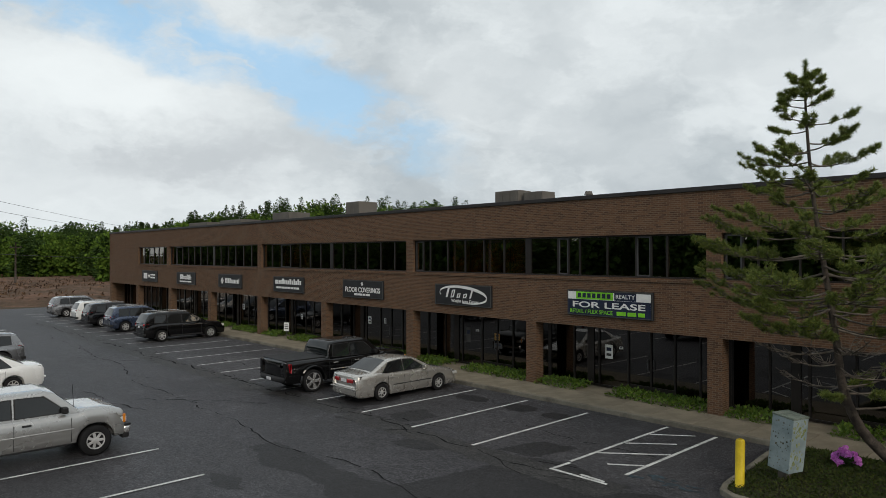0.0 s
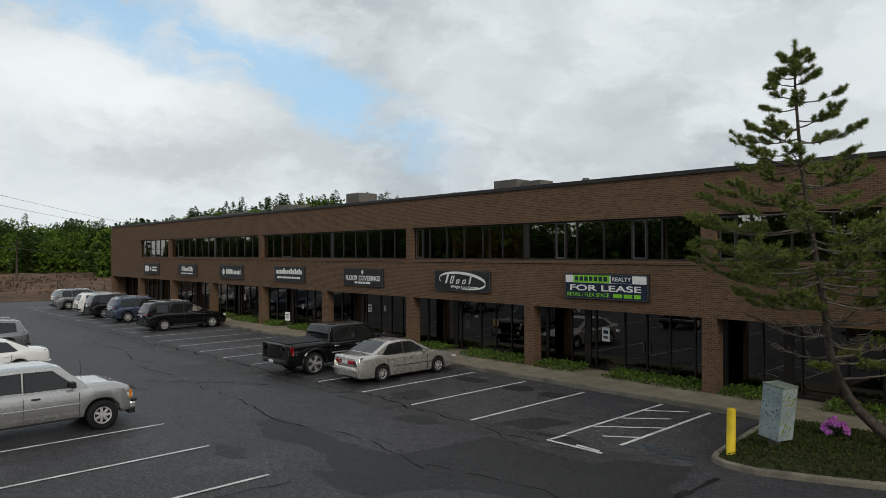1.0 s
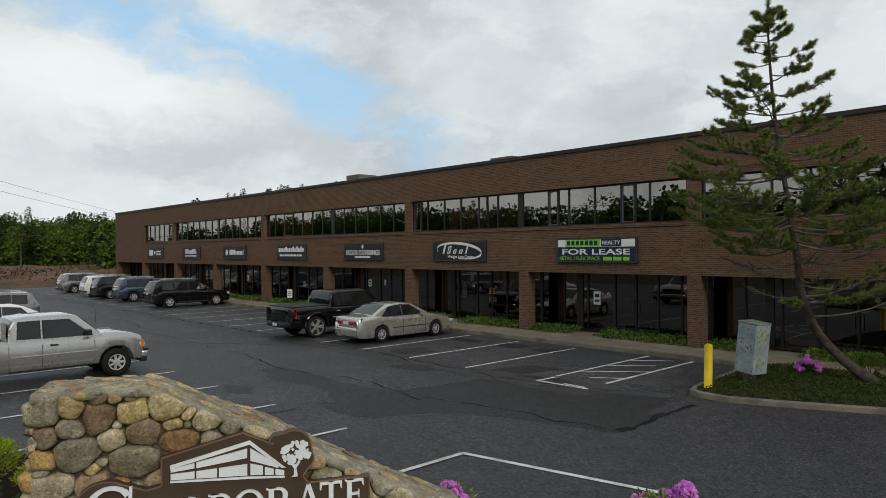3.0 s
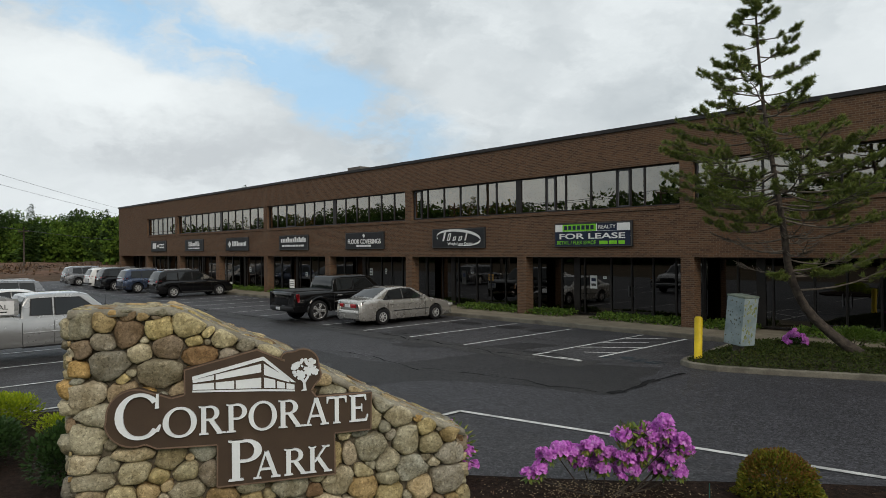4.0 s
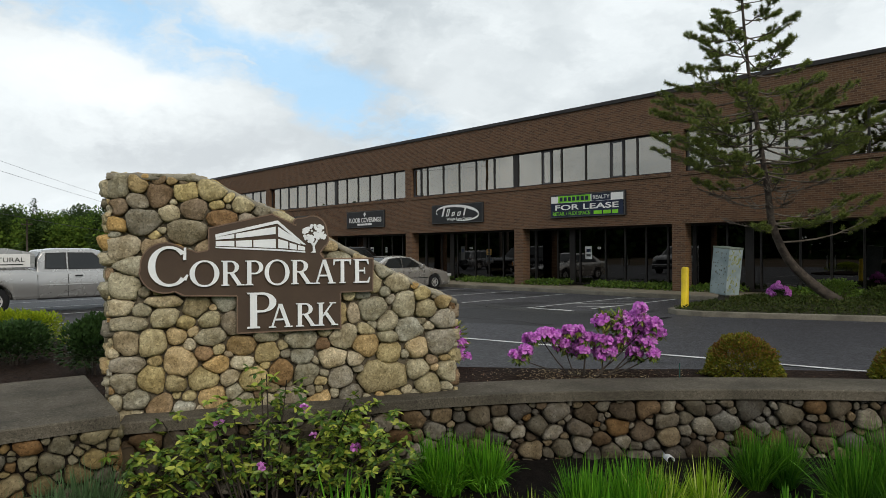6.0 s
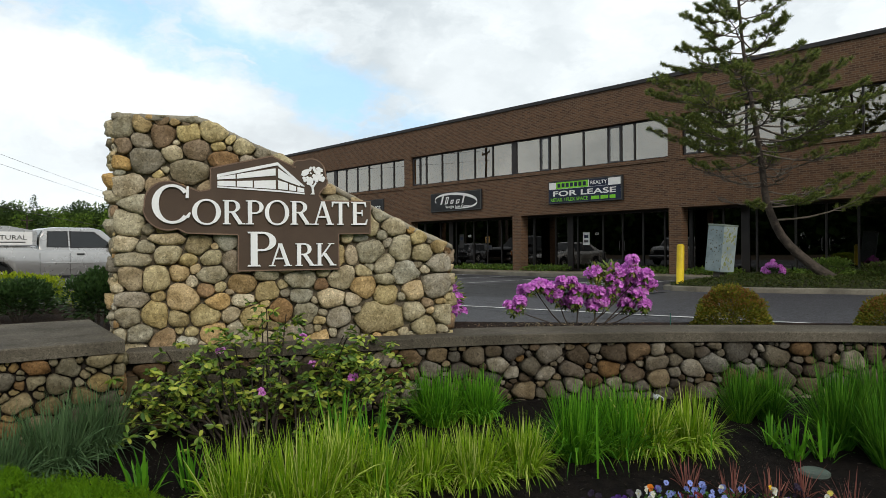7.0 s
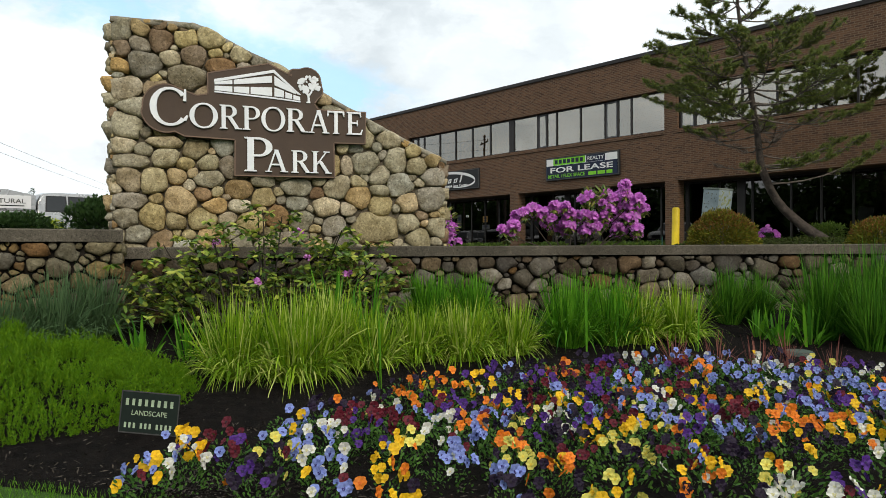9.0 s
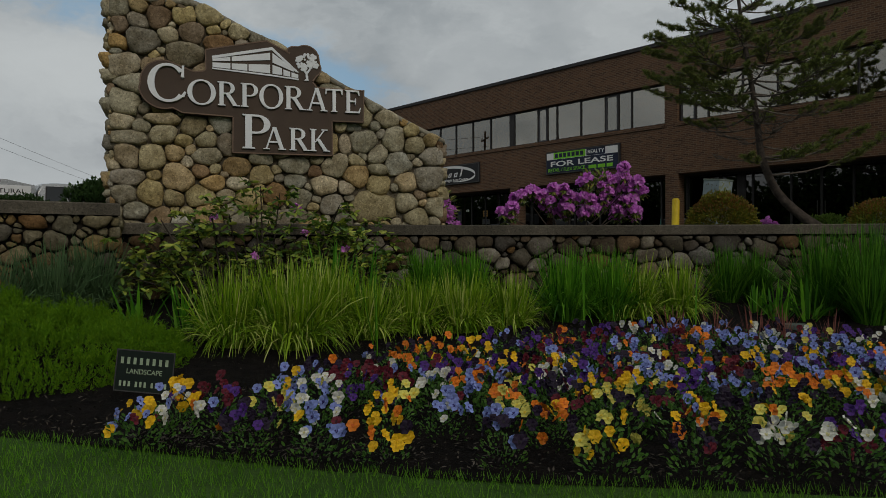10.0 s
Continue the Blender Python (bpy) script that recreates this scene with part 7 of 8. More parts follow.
for x, z in HEADS:
    for y in (-0.12, 0.04, 0.17):
        q = Vector((x + rb.uniform(-0.06, 0.06), y + rb.uniform(-0.05, 0.05), z + rb.uniform(-0.04, 0.04) - (0.06 if y > 0.1 else 0)))
        if abs(x + 1.1) > 0.2 or y < 0.1:
            fl_spots.append(tuple(q))
        # a whorl of leaves that hangs below the head
        n = 14
        an = RL.r.uniform(0, 6.283, n)
        RL.add(np.repeat([tuple(q - Vector((0, 0, 0.03)))], n, 0), np.stack([np.cos(an), np.sin(an), RL.r.uniform(-1.5, -0.2, n)], 1), RL.ball(n) * 0.3 + [0, 0, 1], RL.r.uniform(0.07, 0.115, n), 0.03, fold=0.2, shape="oval")
    if HEADS.index((x, z)) % 3:
        continue
    foot = Vector((-0.3 + rb.uniform(-0.14, 0.2) + 0.15 * x, rb.uniform(-0.06, 0.06), -0.02))
    end = Vector((x, 0, z - 0.03))
    add_tube(wood_bm, [foot, foot.lerp(end, 0.4) + Vector((0, 0, -0.04)), foot.lerp(end, 0.75) + Vector((rb.uniform(-0.03, 0.03), 0, -0.03)), end], [0.011, 0.009, 0.007, 0.004], 5)
n = 150
RL.add(np.stack([RL.r.uniform(-0.2, 0.12, n), RL.r.uniform(-0.12, 0.1, n), RL.r.uniform(0.5, 0.8, n)], 1), RL.ball(n) + [0, 0, 0.4], RL.ball(n) + [0, 0, 1], 0.1, 0.032, shape="oval")
RL.make("foliage", G["rhodo_deep"], rh)
tagged(part("branchwork", wood_bm, G["bark"], rh, flat=False), kind="stuff")
bloom(rh, fl_spots, 100)
rh2 = thing("rhododendron", "small purple rhododendron half hidden by the sign wall", "shrub", pose(-4.72, 4.82, 0.1, 0, 0, 47))
RL = Leaves(62)
n = 260
b = RL.ball(n)
RL.add(np.array([0, 0, 0.36]) + b * [0.3, 0.3, 0.3], b, RL.ball(n) + [0, 0, 1], 0.1, 0.03)
RL.make("foliage", G["rhodo_deep"], rh2)
part("stem", tube([(0, 0, -0.02), (0, 0, 0.4)], 0.02, 6), G["twig"], rh2)
bloom(rh2, [(0.3 * math.cos(k * 2.4) * math.sqrt(k / 16), 0.3 * math.sin(k * 2.4) * math.sqrt(k / 16), 0.66 - 0.4 * k / 16) for k in range(26)], 120)

def dome(label, x, y, z, r, h, n, seed):
    """A clipped shrub: leaves all over a lumpy dome that stands on the ground."""
    s = thing("rounded_shrub", label, "shrub", pose(x, y, z))
    L = Leaves(seed)
    b = L.ball(n)
    b[:, 2] = np.abs(b[:, 2]) - 0.06
    lump = np.array([1 + 0.22 * noise.noise((q[0] * 3, q[1] * 3, q[2] * 3 + seed)) for q in b])[:, None]
    p = b * np.array([r, r, h]) * lump * L.r.uniform(0.8, 1.03, (n, 1))
    L.add(p, b + L.ball(n) * 0.7, L.ball(n) + b, 0.04 * L.r.uniform(0.7, 1.3, n), 0.02, fold=0.25)
    # new reddish tips over the crown
    b = b[(b[:, 2] > 0.5)][: n // 7]
    p = b * np.array([r, r, h]) * (1.0 + L.r.uniform(-0.02, 0.06, (len(b), 1)))
    L.add(p, b + L.ball(len(b)) * 0.6, L.ball(len(b)) + b, 0.035, 0.016, fold=0.25, slot=1)
    L.make("foliage", [G["gold"], G["tips"]], s)
    part("stem", tube([(0, 0, -0.03), (0, 0, h * 0.7)], 0.03, 6), G["twig"], s)


dome("clipped round shrub with golden green leaves", -1.6, 7.12, 0.09, 0.45, 0.53, 10000, 71)
dome("low spreading golden green shrub", -0.08, 8.2, 0.09, 0.38, 0.42, 6000, 72)
shrub("spirea_shrub", "loose lime green shrub in mulch behind the low wall", -11.25, 1.1, 0.09, 0.85, 0.75, 0.66, 5200, G["lime"], 0.055, 0.028, 73)
shrub("spirea_shrub", "dark green shrub in mulch behind the low wall", -9.45, 0.65, 0.09, 0.72, 0.62, 0.62, 4200, G["dark"], 0.06, 0.04, 74)
shrub("holly_shrub", "dark glossy green shrub beside the sign wall", -7.75, 1.25, 0.09, 0.42, 0.42, 0.78, 3200, G["dark"], 0.065, 0.045, 75)
shrub("spirea_shrub", "lime green shrub beside a darker one", -10.2, 1.85, 0.09, 0.5, 0.45, 0.36, 2000, G["lime"], 0.055, 0.028, 76)
az = shrub("azalea", "small azalea with magenta blossom on the island", -5.25, 18.2, 0.2, 0.3, 0.3, 0.36, 600, G["dark"], 0.05, 0.03, 77)
ra = random.Random(3)
bloom(az, [(0.27 * math.cos(a) * q, 0.27 * math.sin(a) * q, 0.48 - 0.3 * q * q + ra.uniform(-0.06, 0.06)) for a, q in ((ra.uniform(0, 6.28), ra.random() ** 0.6) for _ in range(17))], 140, 0.085)
shrub("island_shrub", "low green shrub behind the pine", -4.1, 19.3, 0.2, 0.75, 0.6, 0.6, 1500, G["cover"], 0.07, 0.03, 78)
shrub("island_shrub", "low dark shrub on the island", -2.6, 18.6, 0.2, 0.9, 0.7, 0.5, 1500, G["juniper"], 0.07, 0.03, 79)

# the leafy rhododendron before the sign
SR = SIGN @ pose(0.25, -0.62, -0.66)
sr = thing("rhododendron", "open leafy rhododendron with yellow-green leaf whorls below the sign", "shrub", SR)
L = Leaves(81)
wood_bm = bmesh.new()
ends = []
for k in range(150):
    x = rb.uniform(-1.2, 1.25)
    top = 1.14 - 0.28 * abs(x) ** 1.6
    e = Vector((x, rb.uniform(-0.4, 0.32), rb.uniform(0.3, top * rb.uniform(0.9, 1.12))))
    ends.append(e)
    foot = Vector((x * 0.55 + rb.uniform(-0.1, 0.1), rb.uniform(-0.12, 0.12), 0.0))
    if k % 3 == 0:
        add_tube(wood_bm, [foot, foot.lerp(e, 0.5) + Vector((rb.uniform(-0.06, 0.06), 0, 0.05)), e], [0.012, 0.009, 0.005], 5)
for e in ends:
    for w in range(rb.randint(3, 4)):
        c = np.array(e) + np.array([rb.uniform(-0.16, 0.16), rb.uniform(-0.14, 0.14), rb.uniform(-0.3, 0.07)])
        tl = L.r.normal(0, 0.45, 3) + [0, 0, 1.0]
        n = 7
        an = np.linspace(0, 6.283, n + 1)[:-1] + rb.uniform(0, 1)
        L.add(np.repeat([c], n, 0), np.stack([np.cos(an), np.sin(an), L.r.uniform(-0.9, 0.2, n)], 1) + tl * L.r.uniform(-0.1, 0.7, (n, 1)), L.ball(n) * 0.5 + tl, L.r.uniform(0.055, 0.1, n), 0.036, fold=0.2, droop=-0.12, shape="oval")
L.make("foliage", G["rhodo"], sr)
tagged(part("branchwork", wood_bm, G["bark"], sr, flat=False), kind="stuff")
bloom(sr, [(-0.45, -0.1, 0.86), (0.28, -0.2, 0.95), (0.36, -0.25, 0.72), (-0.1, -0.3, 0.5), (0.75, -0.2, 0.55)], 160, 0.05, 14)


# ornamental grasses
def grass(name, label, x, y, radius, h, n, material, seed, width=0.011, droop=0.22, lean=0.55):
    n = int(n * 1.1) if n > 50 else n
    g = thing(name, label, "ornamental grass", pose(x, y, front_z(x, y) + 0.02))
    L = Leaves(seed)
    a, q = L.r.uniform(0, 6.283, n), radius * 0.5 * np.sqrt(L.r.uniform(0, 1, n))
    p = np.stack([q * np.cos(a), q * np.sin(a), np.zeros(n)], 1)
    b = a + L.r.normal(0, 0.7, n)
    side = L.r.uniform(0, 1, n) < 0.5
    out = np.where(side, L.r.uniform(0.35, 1.15, n), np.abs(L.r.normal(0, 0.24, n)) + 0.3 * q / radius) * lean
    d = np.stack([out * np.cos(b), out * np.sin(b), np.ones(n)], 1)
    lng = h * np.where(side, L.r.uniform(0.55, 1.15, n), L.r.uniform(0.5, 1.12, n) ** 0.8 * 1.08)
    bend = np.where(side, L.r.uniform(0.4, 1.15, n), L.r.uniform(0.02, 0.5, n) ** 1.4) * droop + 0.02
    face = np.stack([np.cos(b), np.sin(b), np.zeros(n)], 1) + L.ball(n) * 0.7
    L.add(p, d, face, lng, width * L.r.uniform(0.55, 1.25, n), droop=bend[:, None], shape="blade")
    if droop > 0.5:
        # a few long pale blades that arch out of the clump
        k = n // 11
        a = L.r.uniform(0, 6.283, k)
        o = L.r.uniform(0.3, 0.75, k)
        d = np.stack([o * np.cos(a), o * np.sin(a), np.ones(k)], 1)
        L.add(p[:k], d, d * [1, 1, 0] + L.ball(k) * 0.4, h * L.r.uniform(1.05, 1.4, k), width * 1.25, droop=L.r.uniform(0.4, 0.95, k)[:, None], shape="blade")
    tagged(L.make("blade_tuft", material, g), kind="stuff")
    return g


YG, GG = "clump of arching yellow-green variegated grass in mulch", "upright clump of fresh green grass in mulch"
for i, (x, y, rad, h, n) in enumerate(((-2.25, 0.65, 0.34, 0.62, 700), (-1.95, 0.95, 0.36, 0.68, 900), (-2.1, 1.35, 0.32, 0.64, 700), (-1.85, 1.55, 0.26, 0.52, 450), (-1.8, 1.98, 0.28, 0.5, 600), (-1.6, 2.3, 0.3, 0.52, 650), (-1.45, 2.72, 0.28, 0.52, 600),
                                       (-0.95, 3.9, 0.27, 0.6, 560), (-0.72, 4.25, 0.26, 0.58, 520))):
    grass("variegated_grass", YG, x, y, rad, h, n, G["grass_y"], 200 + i, 0.0102, 0.85, 0.85)
for i, (x, y, rad, h, n) in enumerate(((-2.75, 3.0, 0.34, 0.55, 700), (-2.55, 3.35, 0.3, 0.52, 600), (-1.3, 3.32, 0.28, 0.66, 650), (-1.08, 3.68, 0.28, 0.66, 650))):
    grass("green_grass", GG, x, y, rad, h, n, G["grass_g"], 220 + i, 0.0105, 0.55, 0.7)
for i, (x, y, rad, h, n) in enumerate(((-0.72, 5.3, 0.2, 0.6, 520), (-0.52, 5.5, 0.18, 0.56, 420), (0.18, 5.25, 0.24, 0.8, 560), (0.45, 5.5, 0.28, 0.9, 700), (0.78, 5.6, 0.28, 0.86, 640), (0.62, 5.1, 0.24, 0.7, 420))):
    grass("green_grass", "tall clump of dark green grass by the stone wall", x, y, rad, h, n, G["grass_d"], 240 + i, 0.0095, 0.4, 0.6)
for i, (x, y) in enumerate(((-3.75, -0.2), (-3.6, -0.6), (-3.95, 0.15), (-3.5, -0.95))):
    grass("grey_grass", "grey-green fine grass clump by the low wall", x, y, 0.3, 0.64, 550, G["grass_b"], 260 + i, 0.0095, 0.8, 0.9)
for i, (x, y, h) in enumerate(((-2.35, 1.55, 0.75), (-2.2, 1.75, 0.7), (-2.9, 0.55, 0.45), (-3.05, 0.25, 0.4), (0.0, 4.7, 0.42), (0.2, 4.85, 0.4), (-0.25, 4.85, 0.36))):
    grass("iris", "upright sword leaves of an iris in mulch", x, y, 0.16, h, 26, G["grass_g"], 280 + i, 0.026, 0.4, 0.8)
for i, (x, y, h) in enumerate(((-0.95, 3.1, 0.72), (-1.35, 1.25, 0.62), (-0.4, 3.95, 0.6))):
    grass("iris", "single tall green stalk rising from the flowers", x, y, 0.02, h, 3, G["grass_g"], 300 + i, 0.012, 0.05, 0.2)
for i, (x, y) in enumerate(((-0.37, 3.5), (-0.06, 3.56), (0.19, 3.7), (0.63, 4.0), (0.3, 4.0))):
    grass("red_grass", "small tuft of reddish grass among flowers", x, y, 0.12, 0.3, 34, G["red_grass"], 310 + i, 0.008, 0.3, 0.9)

# feathery green mound on the left of the bed
mound = Leaves(90)
n = 9000
mx, my = mound.r.uniform(-3.6, -1.55, n), mound.r.uniform(-2.3, 0.5, n)
lim = np.array([(0.32 - 0.32 * max(0.0, ((x + 2.75) / 1.05) ** 2 + ((y + 0.75 - 0.35 * (x + 2.7)) / 1.1) ** 2) ** 1.5) for x, y in zip(mx, my)])
keep = lim > 0.02
mx, my, lim = mx[keep], my[keep], lim[keep]
mz = np.array([front_z(x, y) + l * 0.8 * (1 + 0.7 * noise.noise((x * 4, y * 4, 2))) + 0.05 * noise.noise((x * 9, y * 9, 2)) - 0.04 for x, y, l in zip(mx, my, lim)])
n = len(mx)
# shoots: short upright plumes, each with whorls of fine leaflets
PER = 34
hgt = mound.r.uniform(0.05, 0.125, n)
tilt = mound.ball(n) * 0.35 + [0, 0, 1]
tt = mound.r.uniform(0.1, 1.0, (n, PER))
base = np.stack([mx, my, mz], 1)[:, None, :] + tilt[:, None, :] * (hgt[:, None] * tt)[:, :, None]
dirs = mound.ball(n * PER).reshape(n, PER, 3) * [0.8, 0.8, 0.4] + tilt[:, None, :] * 0.75
mound.add(base.reshape(-1, 3), dirs.reshape(-1, 3), mound.ball(n * PER), mound.r.uniform(0.012, 0.03, n * PER), 0.0042, shape="leaf")
tagged(mound.make("feathery_ground_cover", G["soft"]), "soft bright green feathery ground cover", "ground cover", "", "stuff")

# lawn blades near the flower bed
lb = Leaves(91)
n = 60000
q = lb.r.uniform(0, len_e, n)
off = lb.r.uniform(-0.05, 1.25, n) ** 1.0
pp = []
for s, o in zip(q, off):
    p, nn = at_e(s)
    pp.append((p.x + nn.x * o, p.y + nn.y * o))
pp = np.array(pp)
keep = (pp[:, 0] > -2.4) & (pp[:, 1] < 3.0) & (pp[:, 0] < 3.2)
pp = pp[keep]
n = len(pp)
lz = np.array([front_z(x, y) for x, y in pp])
lb.add(np.column_stack([pp, lz - 0.003]), lb.ball(n) * 0.45 + [0, 0, 1], lb.ball(n), lb.r.uniform(0.025, 0.055, n), 0.0045, droop=0.05, shape="needle")
tagged(lb.make("lawn_grass", G["lawn"]), "mown green lawn along the flower bed", "lawn", "", "stuff")

# ground cover before the shop fronts and on the island
gc = Leaves(92)
for i, a in enumerate(COLS[:-1]):
    for x0, x1 in ((a + 0.55, a + 2.55), (a + 3.9, a + 7.6)) if i != 8 else ((a + 0.6, a + 2.4), (a + 3.7, a + 7.6)):
        n = int((x1 - x0) * 330)
        x, y = gc.r.uniform(x0, x1, n), gc.r.uniform(21.5, 22.75, n)
        zz = 0.14 + 0.2 * np.sin(np.clip((y - 21.45) / 0.5, 0, 1) * 1.57) * gc.r.uniform(0.3, 1, n)
        gc.add(np.stack([x, y, zz], 1), gc.ball(n) + [0, 0, 0.35], gc.ball(n) + [0, 0, 1], 0.14, 0.075, fold=0.2)
tagged(gc.make("front_ground_cover", G["cover"]), "low green ground cover before the shop fronts", "ground cover", "", "stuff")


# ---- pansies ----
PETALS = dict(blue=((0.22, 0.28, 0.62), (0.03, 0.02, 0.15)), yellow=((0.75, 0.46, 0.008), (0.75, 0.42, 0.01)), orange=((0.72, 0.2, 0.012), (0.6, 0.12, 0.01)), dusk=((0.011, 0.003, 0.02), (0.006, 0.002, 0.008)),
              white=((0.62, 0.62, 0.56), (0.6, 0.56, 0.25)), maroon=((0.11, 0.007, 0.018), (0.03, 0.005, 0.01)), violet=((0.075, 0.022, 0.2), (0.02, 0.01, 0.06)), lemon=((0.66, 0.6, 0.12), (0.75, 0.55, 0.05)))


def pansy_mesh(name, col, eye):
    """Five rounded, slightly cupped petals round a darker eye; faces +z."""
    m1 = mat("pansy_" + name, col, tuple(c * 0.8 for c in col), rough=0.6, s1=60, s2=220, amt=0.15, bump=0.0, rnd=0.18)
    m2 = mat("pansy_eye_" + name, eye, rough=0.6, s1=80, bump=0.0)
    vs, fs, sl = [], [], []
    for ang, rad, up in ((62, 0.6, 0.0), (118, 0.6, 0.002), (8, 0.52, 0.004), (172, 0.52, 0.005), (270, 0.62, 0.007)):
        a = radians(ang)
        cx, cy = 0.36 * math.cos(a), 0.36 * math.sin(a)
        k = len(vs)
        vs.append((cx * 0.6, cy * 0.6, up * 10))
        for j in range(9):
            t = 2 * math.pi * j / 9
            q = rad * (1 + 0.06 * math.sin(5 * t + ang))
            vs.append((cx + q * 0.78 * math.cos(t), cy + q * 0.72 * math.sin(t), up * 10 + 0.1 + 0.1 * math.sin(3 * t + ang)))
        for j in range(9):
            fs.append((k, k + 1 + j, k + 1 + (j + 1) % 9))
            sl.append(0)
    k = len(vs)
    vs.append((0, 0, 0.2))
    for j in range(8):
        t = 2 * math.pi * j / 8
        vs.append((0.27 * math.cos(t), 0.22 * math.sin(t) - 0.06, 0.12))
    for j in range(8):
        fs.append((k, k + 1 + j, k + 1 + (j + 1) % 8))
        sl.append(1)
    me = bpy.data.meshes.new("pansy_flower")
    me.from_pydata([(x * 0.031, y * 0.031, z * 0.031) for x, y, z in vs], [], fs)
    me.materials.append(m1)
    me.materials.append(m2)
    me.polygons.foreach_set("material_index", sl)
    return me


FLOWER = {k: pansy_mesh(k, *v) for k, v in PETALS.items()}
LEAFY = []
for k in range(5):
    L = Leaves(400 + k)
    n = 150
    a, q = L.r.uniform(0, 6.283, n), 0.115 * np.sqrt(L.r.uniform(0, 1, n))
    p = np.stack([q * np.cos(a), q * np.sin(a), L.r.uniform(0.0, 0.15, n) * (1 - (q / 0.15) ** 2)], 1)
    L.add(p, np.stack([np.cos(a), np.sin(a), L.r.uniform(0.0, 1.8, n)], 1), L.ball(n) * 0.8 + [0, 0, 1], L.r.uniform(0.012, 0.026, n), 0.0105, fold=0.25, shape="oval")
    ob = L.make("foliage", G["foliage"])
    LEAFY.append(ob.data)
    bpy.data.objects.remove(ob)
BACKLINE = [(-1.05, -0.25), (-0.98, 0.15), (-1.05, 0.75), (-1.03, 1.25), (-0.9, 1.72), (-0.68, 2.12), (-0.52, 2.55), (-0.35, 2.98), (-0.05, 3.4), (0.42, 3.75), (0.93, 3.98), (1.9, 4.55)]
FRONTLINE = [(-0.8, -0.55), (-0.4, -0.4), (-0.05, -0.13), (0.25, 0.06), (0.57, 0.24), (0.87, 0.47), (1.12, 0.7), (1.37, 0.9), (1.66, 1.17), (1.95, 1.6), (2.4, 2.1), (3.1, 2.8)]
ab, lb_ = run(BACKLINE)
af, lf_ = run(FRONTLINE)
rf = random.Random(77)
# the plants along the lawn stand singly, each with its own colours
FRONT = [(-0.59, -0.57, "blue", "yellow"), (-0.62, -0.42, "white", "blue"), (-0.21, -0.29, "dusk", "violet"), (0.06, -0.13, "blue", "white"), (0.27, 0.03, "yellow", "orange"), (0.17, 0.44, "blue", "white"), (0.58, 0.38, "dusk", "blue"),
         (0.58, 0.66, "orange", "dusk"), (0.93, 0.57, "yellow", "lemon"), (1.05, 1.04, "yellow", "orange"), (1.37, 1.03, "white", "dusk"), (1.57, 1.15, "white", "maroon")]
plants = [Vector(p[:2]) for p in FRONT]
tries = 0
while len(plants) < 275 and tries < 9000:
    tries += 1
    s, t = rf.random(), rf.random()
    p = ab(s * lb_)[0].lerp(af(s * lf_)[0], t)
    if s < 0.1 and t < 0.35:
        continue
    if all((p - q).length > (0.25 if t > 0.82 else 0.2 if t > 0.6 else 0.165) for q in plants):
        plants.append(p)
WORDS = dict(blue="light blue", yellow="golden yellow", orange="orange", dusk="near-black purple", white="white", maroon="dark maroon", violet="violet", lemon="lemon yellow")
keys = list(FLOWER)
for i, p in enumerate(plants):
    c1 = rf.choices(keys, (22, 10, 7, 32, 13, 14, 8, 7))[0]
    c2 = rf.choices(keys, (22, 10, 7, 32, 13, 14, 8, 7))[0] if rf.random() < 0.5 else c1
    if i < len(FRONT):
        c1, c2 = FRONT[i][2:]
    z = front_z(p.x, p.y) + 0.025
    pl = thing("pansy_plant", f"bushy pansy plant with {WORDS[c1]} flowers in dark mulch", "flower", pose(p.x, p.y, z, 0, 0, rf.uniform(0, 360)), "pansies in the bed")
    fo = new("foliage", rf.choice(LEAFY))
    fo.parent = pl
    k = rf.uniform(0.85, 1.35)
    fo.scale = (k, k, k)
    for _ in range(16 if i < len(FRONT) else rf.choice((8, 9, 10, 12, 14))):
        a, q = rf.uniform(0, 6.283), 0.12 * math.sqrt(rf.random())
        o = new("flower", FLOWER[c1 if rf.random() < 0.6 else c2 if rf.random() < 0.75 else rf.choice(keys)])
        o.parent = pl
        # the flowers turn their faces up and towards the open side of the bed
        turn = radians(rf.gauss(-48, 55)) - pl.rotation_euler.z
        nrm = Vector((0.9 * math.cos(turn), 0.9 * math.sin(turn), rf.uniform(0.0, 0.9))).normalized()
        m = nrm.to_track_quat("Z", "Y").to_matrix().to_4x4()
        o.matrix_local = Matrix.Translation((q * math.cos(a), q * math.sin(a), 0.12 + 0.08 * (1 - (q / 0.12) ** 2) + rf.uniform(-0.05, 0.03))) @ m @ Matrix.Scale(rf.uniform(0.75, 1.28), 4)

def in_bed(p):
    """Whether p lies on the wall's side of the lawn edge."""
    for a, b in zip(EDGE, EDGE[1:]):
        if a.x <= p.x <= b.x:
            return p.y > a.y + (b.y - a.y) * (p.x - a.x) / (b.x - a.x) + 0.03
    return False


# bark chips lying on the beds; the kerbless edge of the bed behind the wall
BED_EDGE = [(-12.2, 2.3), (-6.5, 3.45), (-4.6, 5.02), (-3.85, 5.62), (-3.1, 6.24), (-2.42, 6.92), (-1.35, 7.87), (-0.6, 8.47), (1.6, 9.6)]
ch = Leaves(95)
n = 17000
s, t = ch.r.uniform(0, 1, n), ch.r.uniform(-0.75, 1.18, n)
cp = np.array([tuple(ab(a * lb_)[0].lerp(af(a * lf_)[0], b)) for a, b in zip(s, t)])
keep = np.array([across(Vector(p)) > 0.1 and in_bed(Vector(p)) for p in cp])
cp = cp[keep]
n = len(cp)
cz = np.array([front_z(x, y) for x, y in cp]) + 0.032
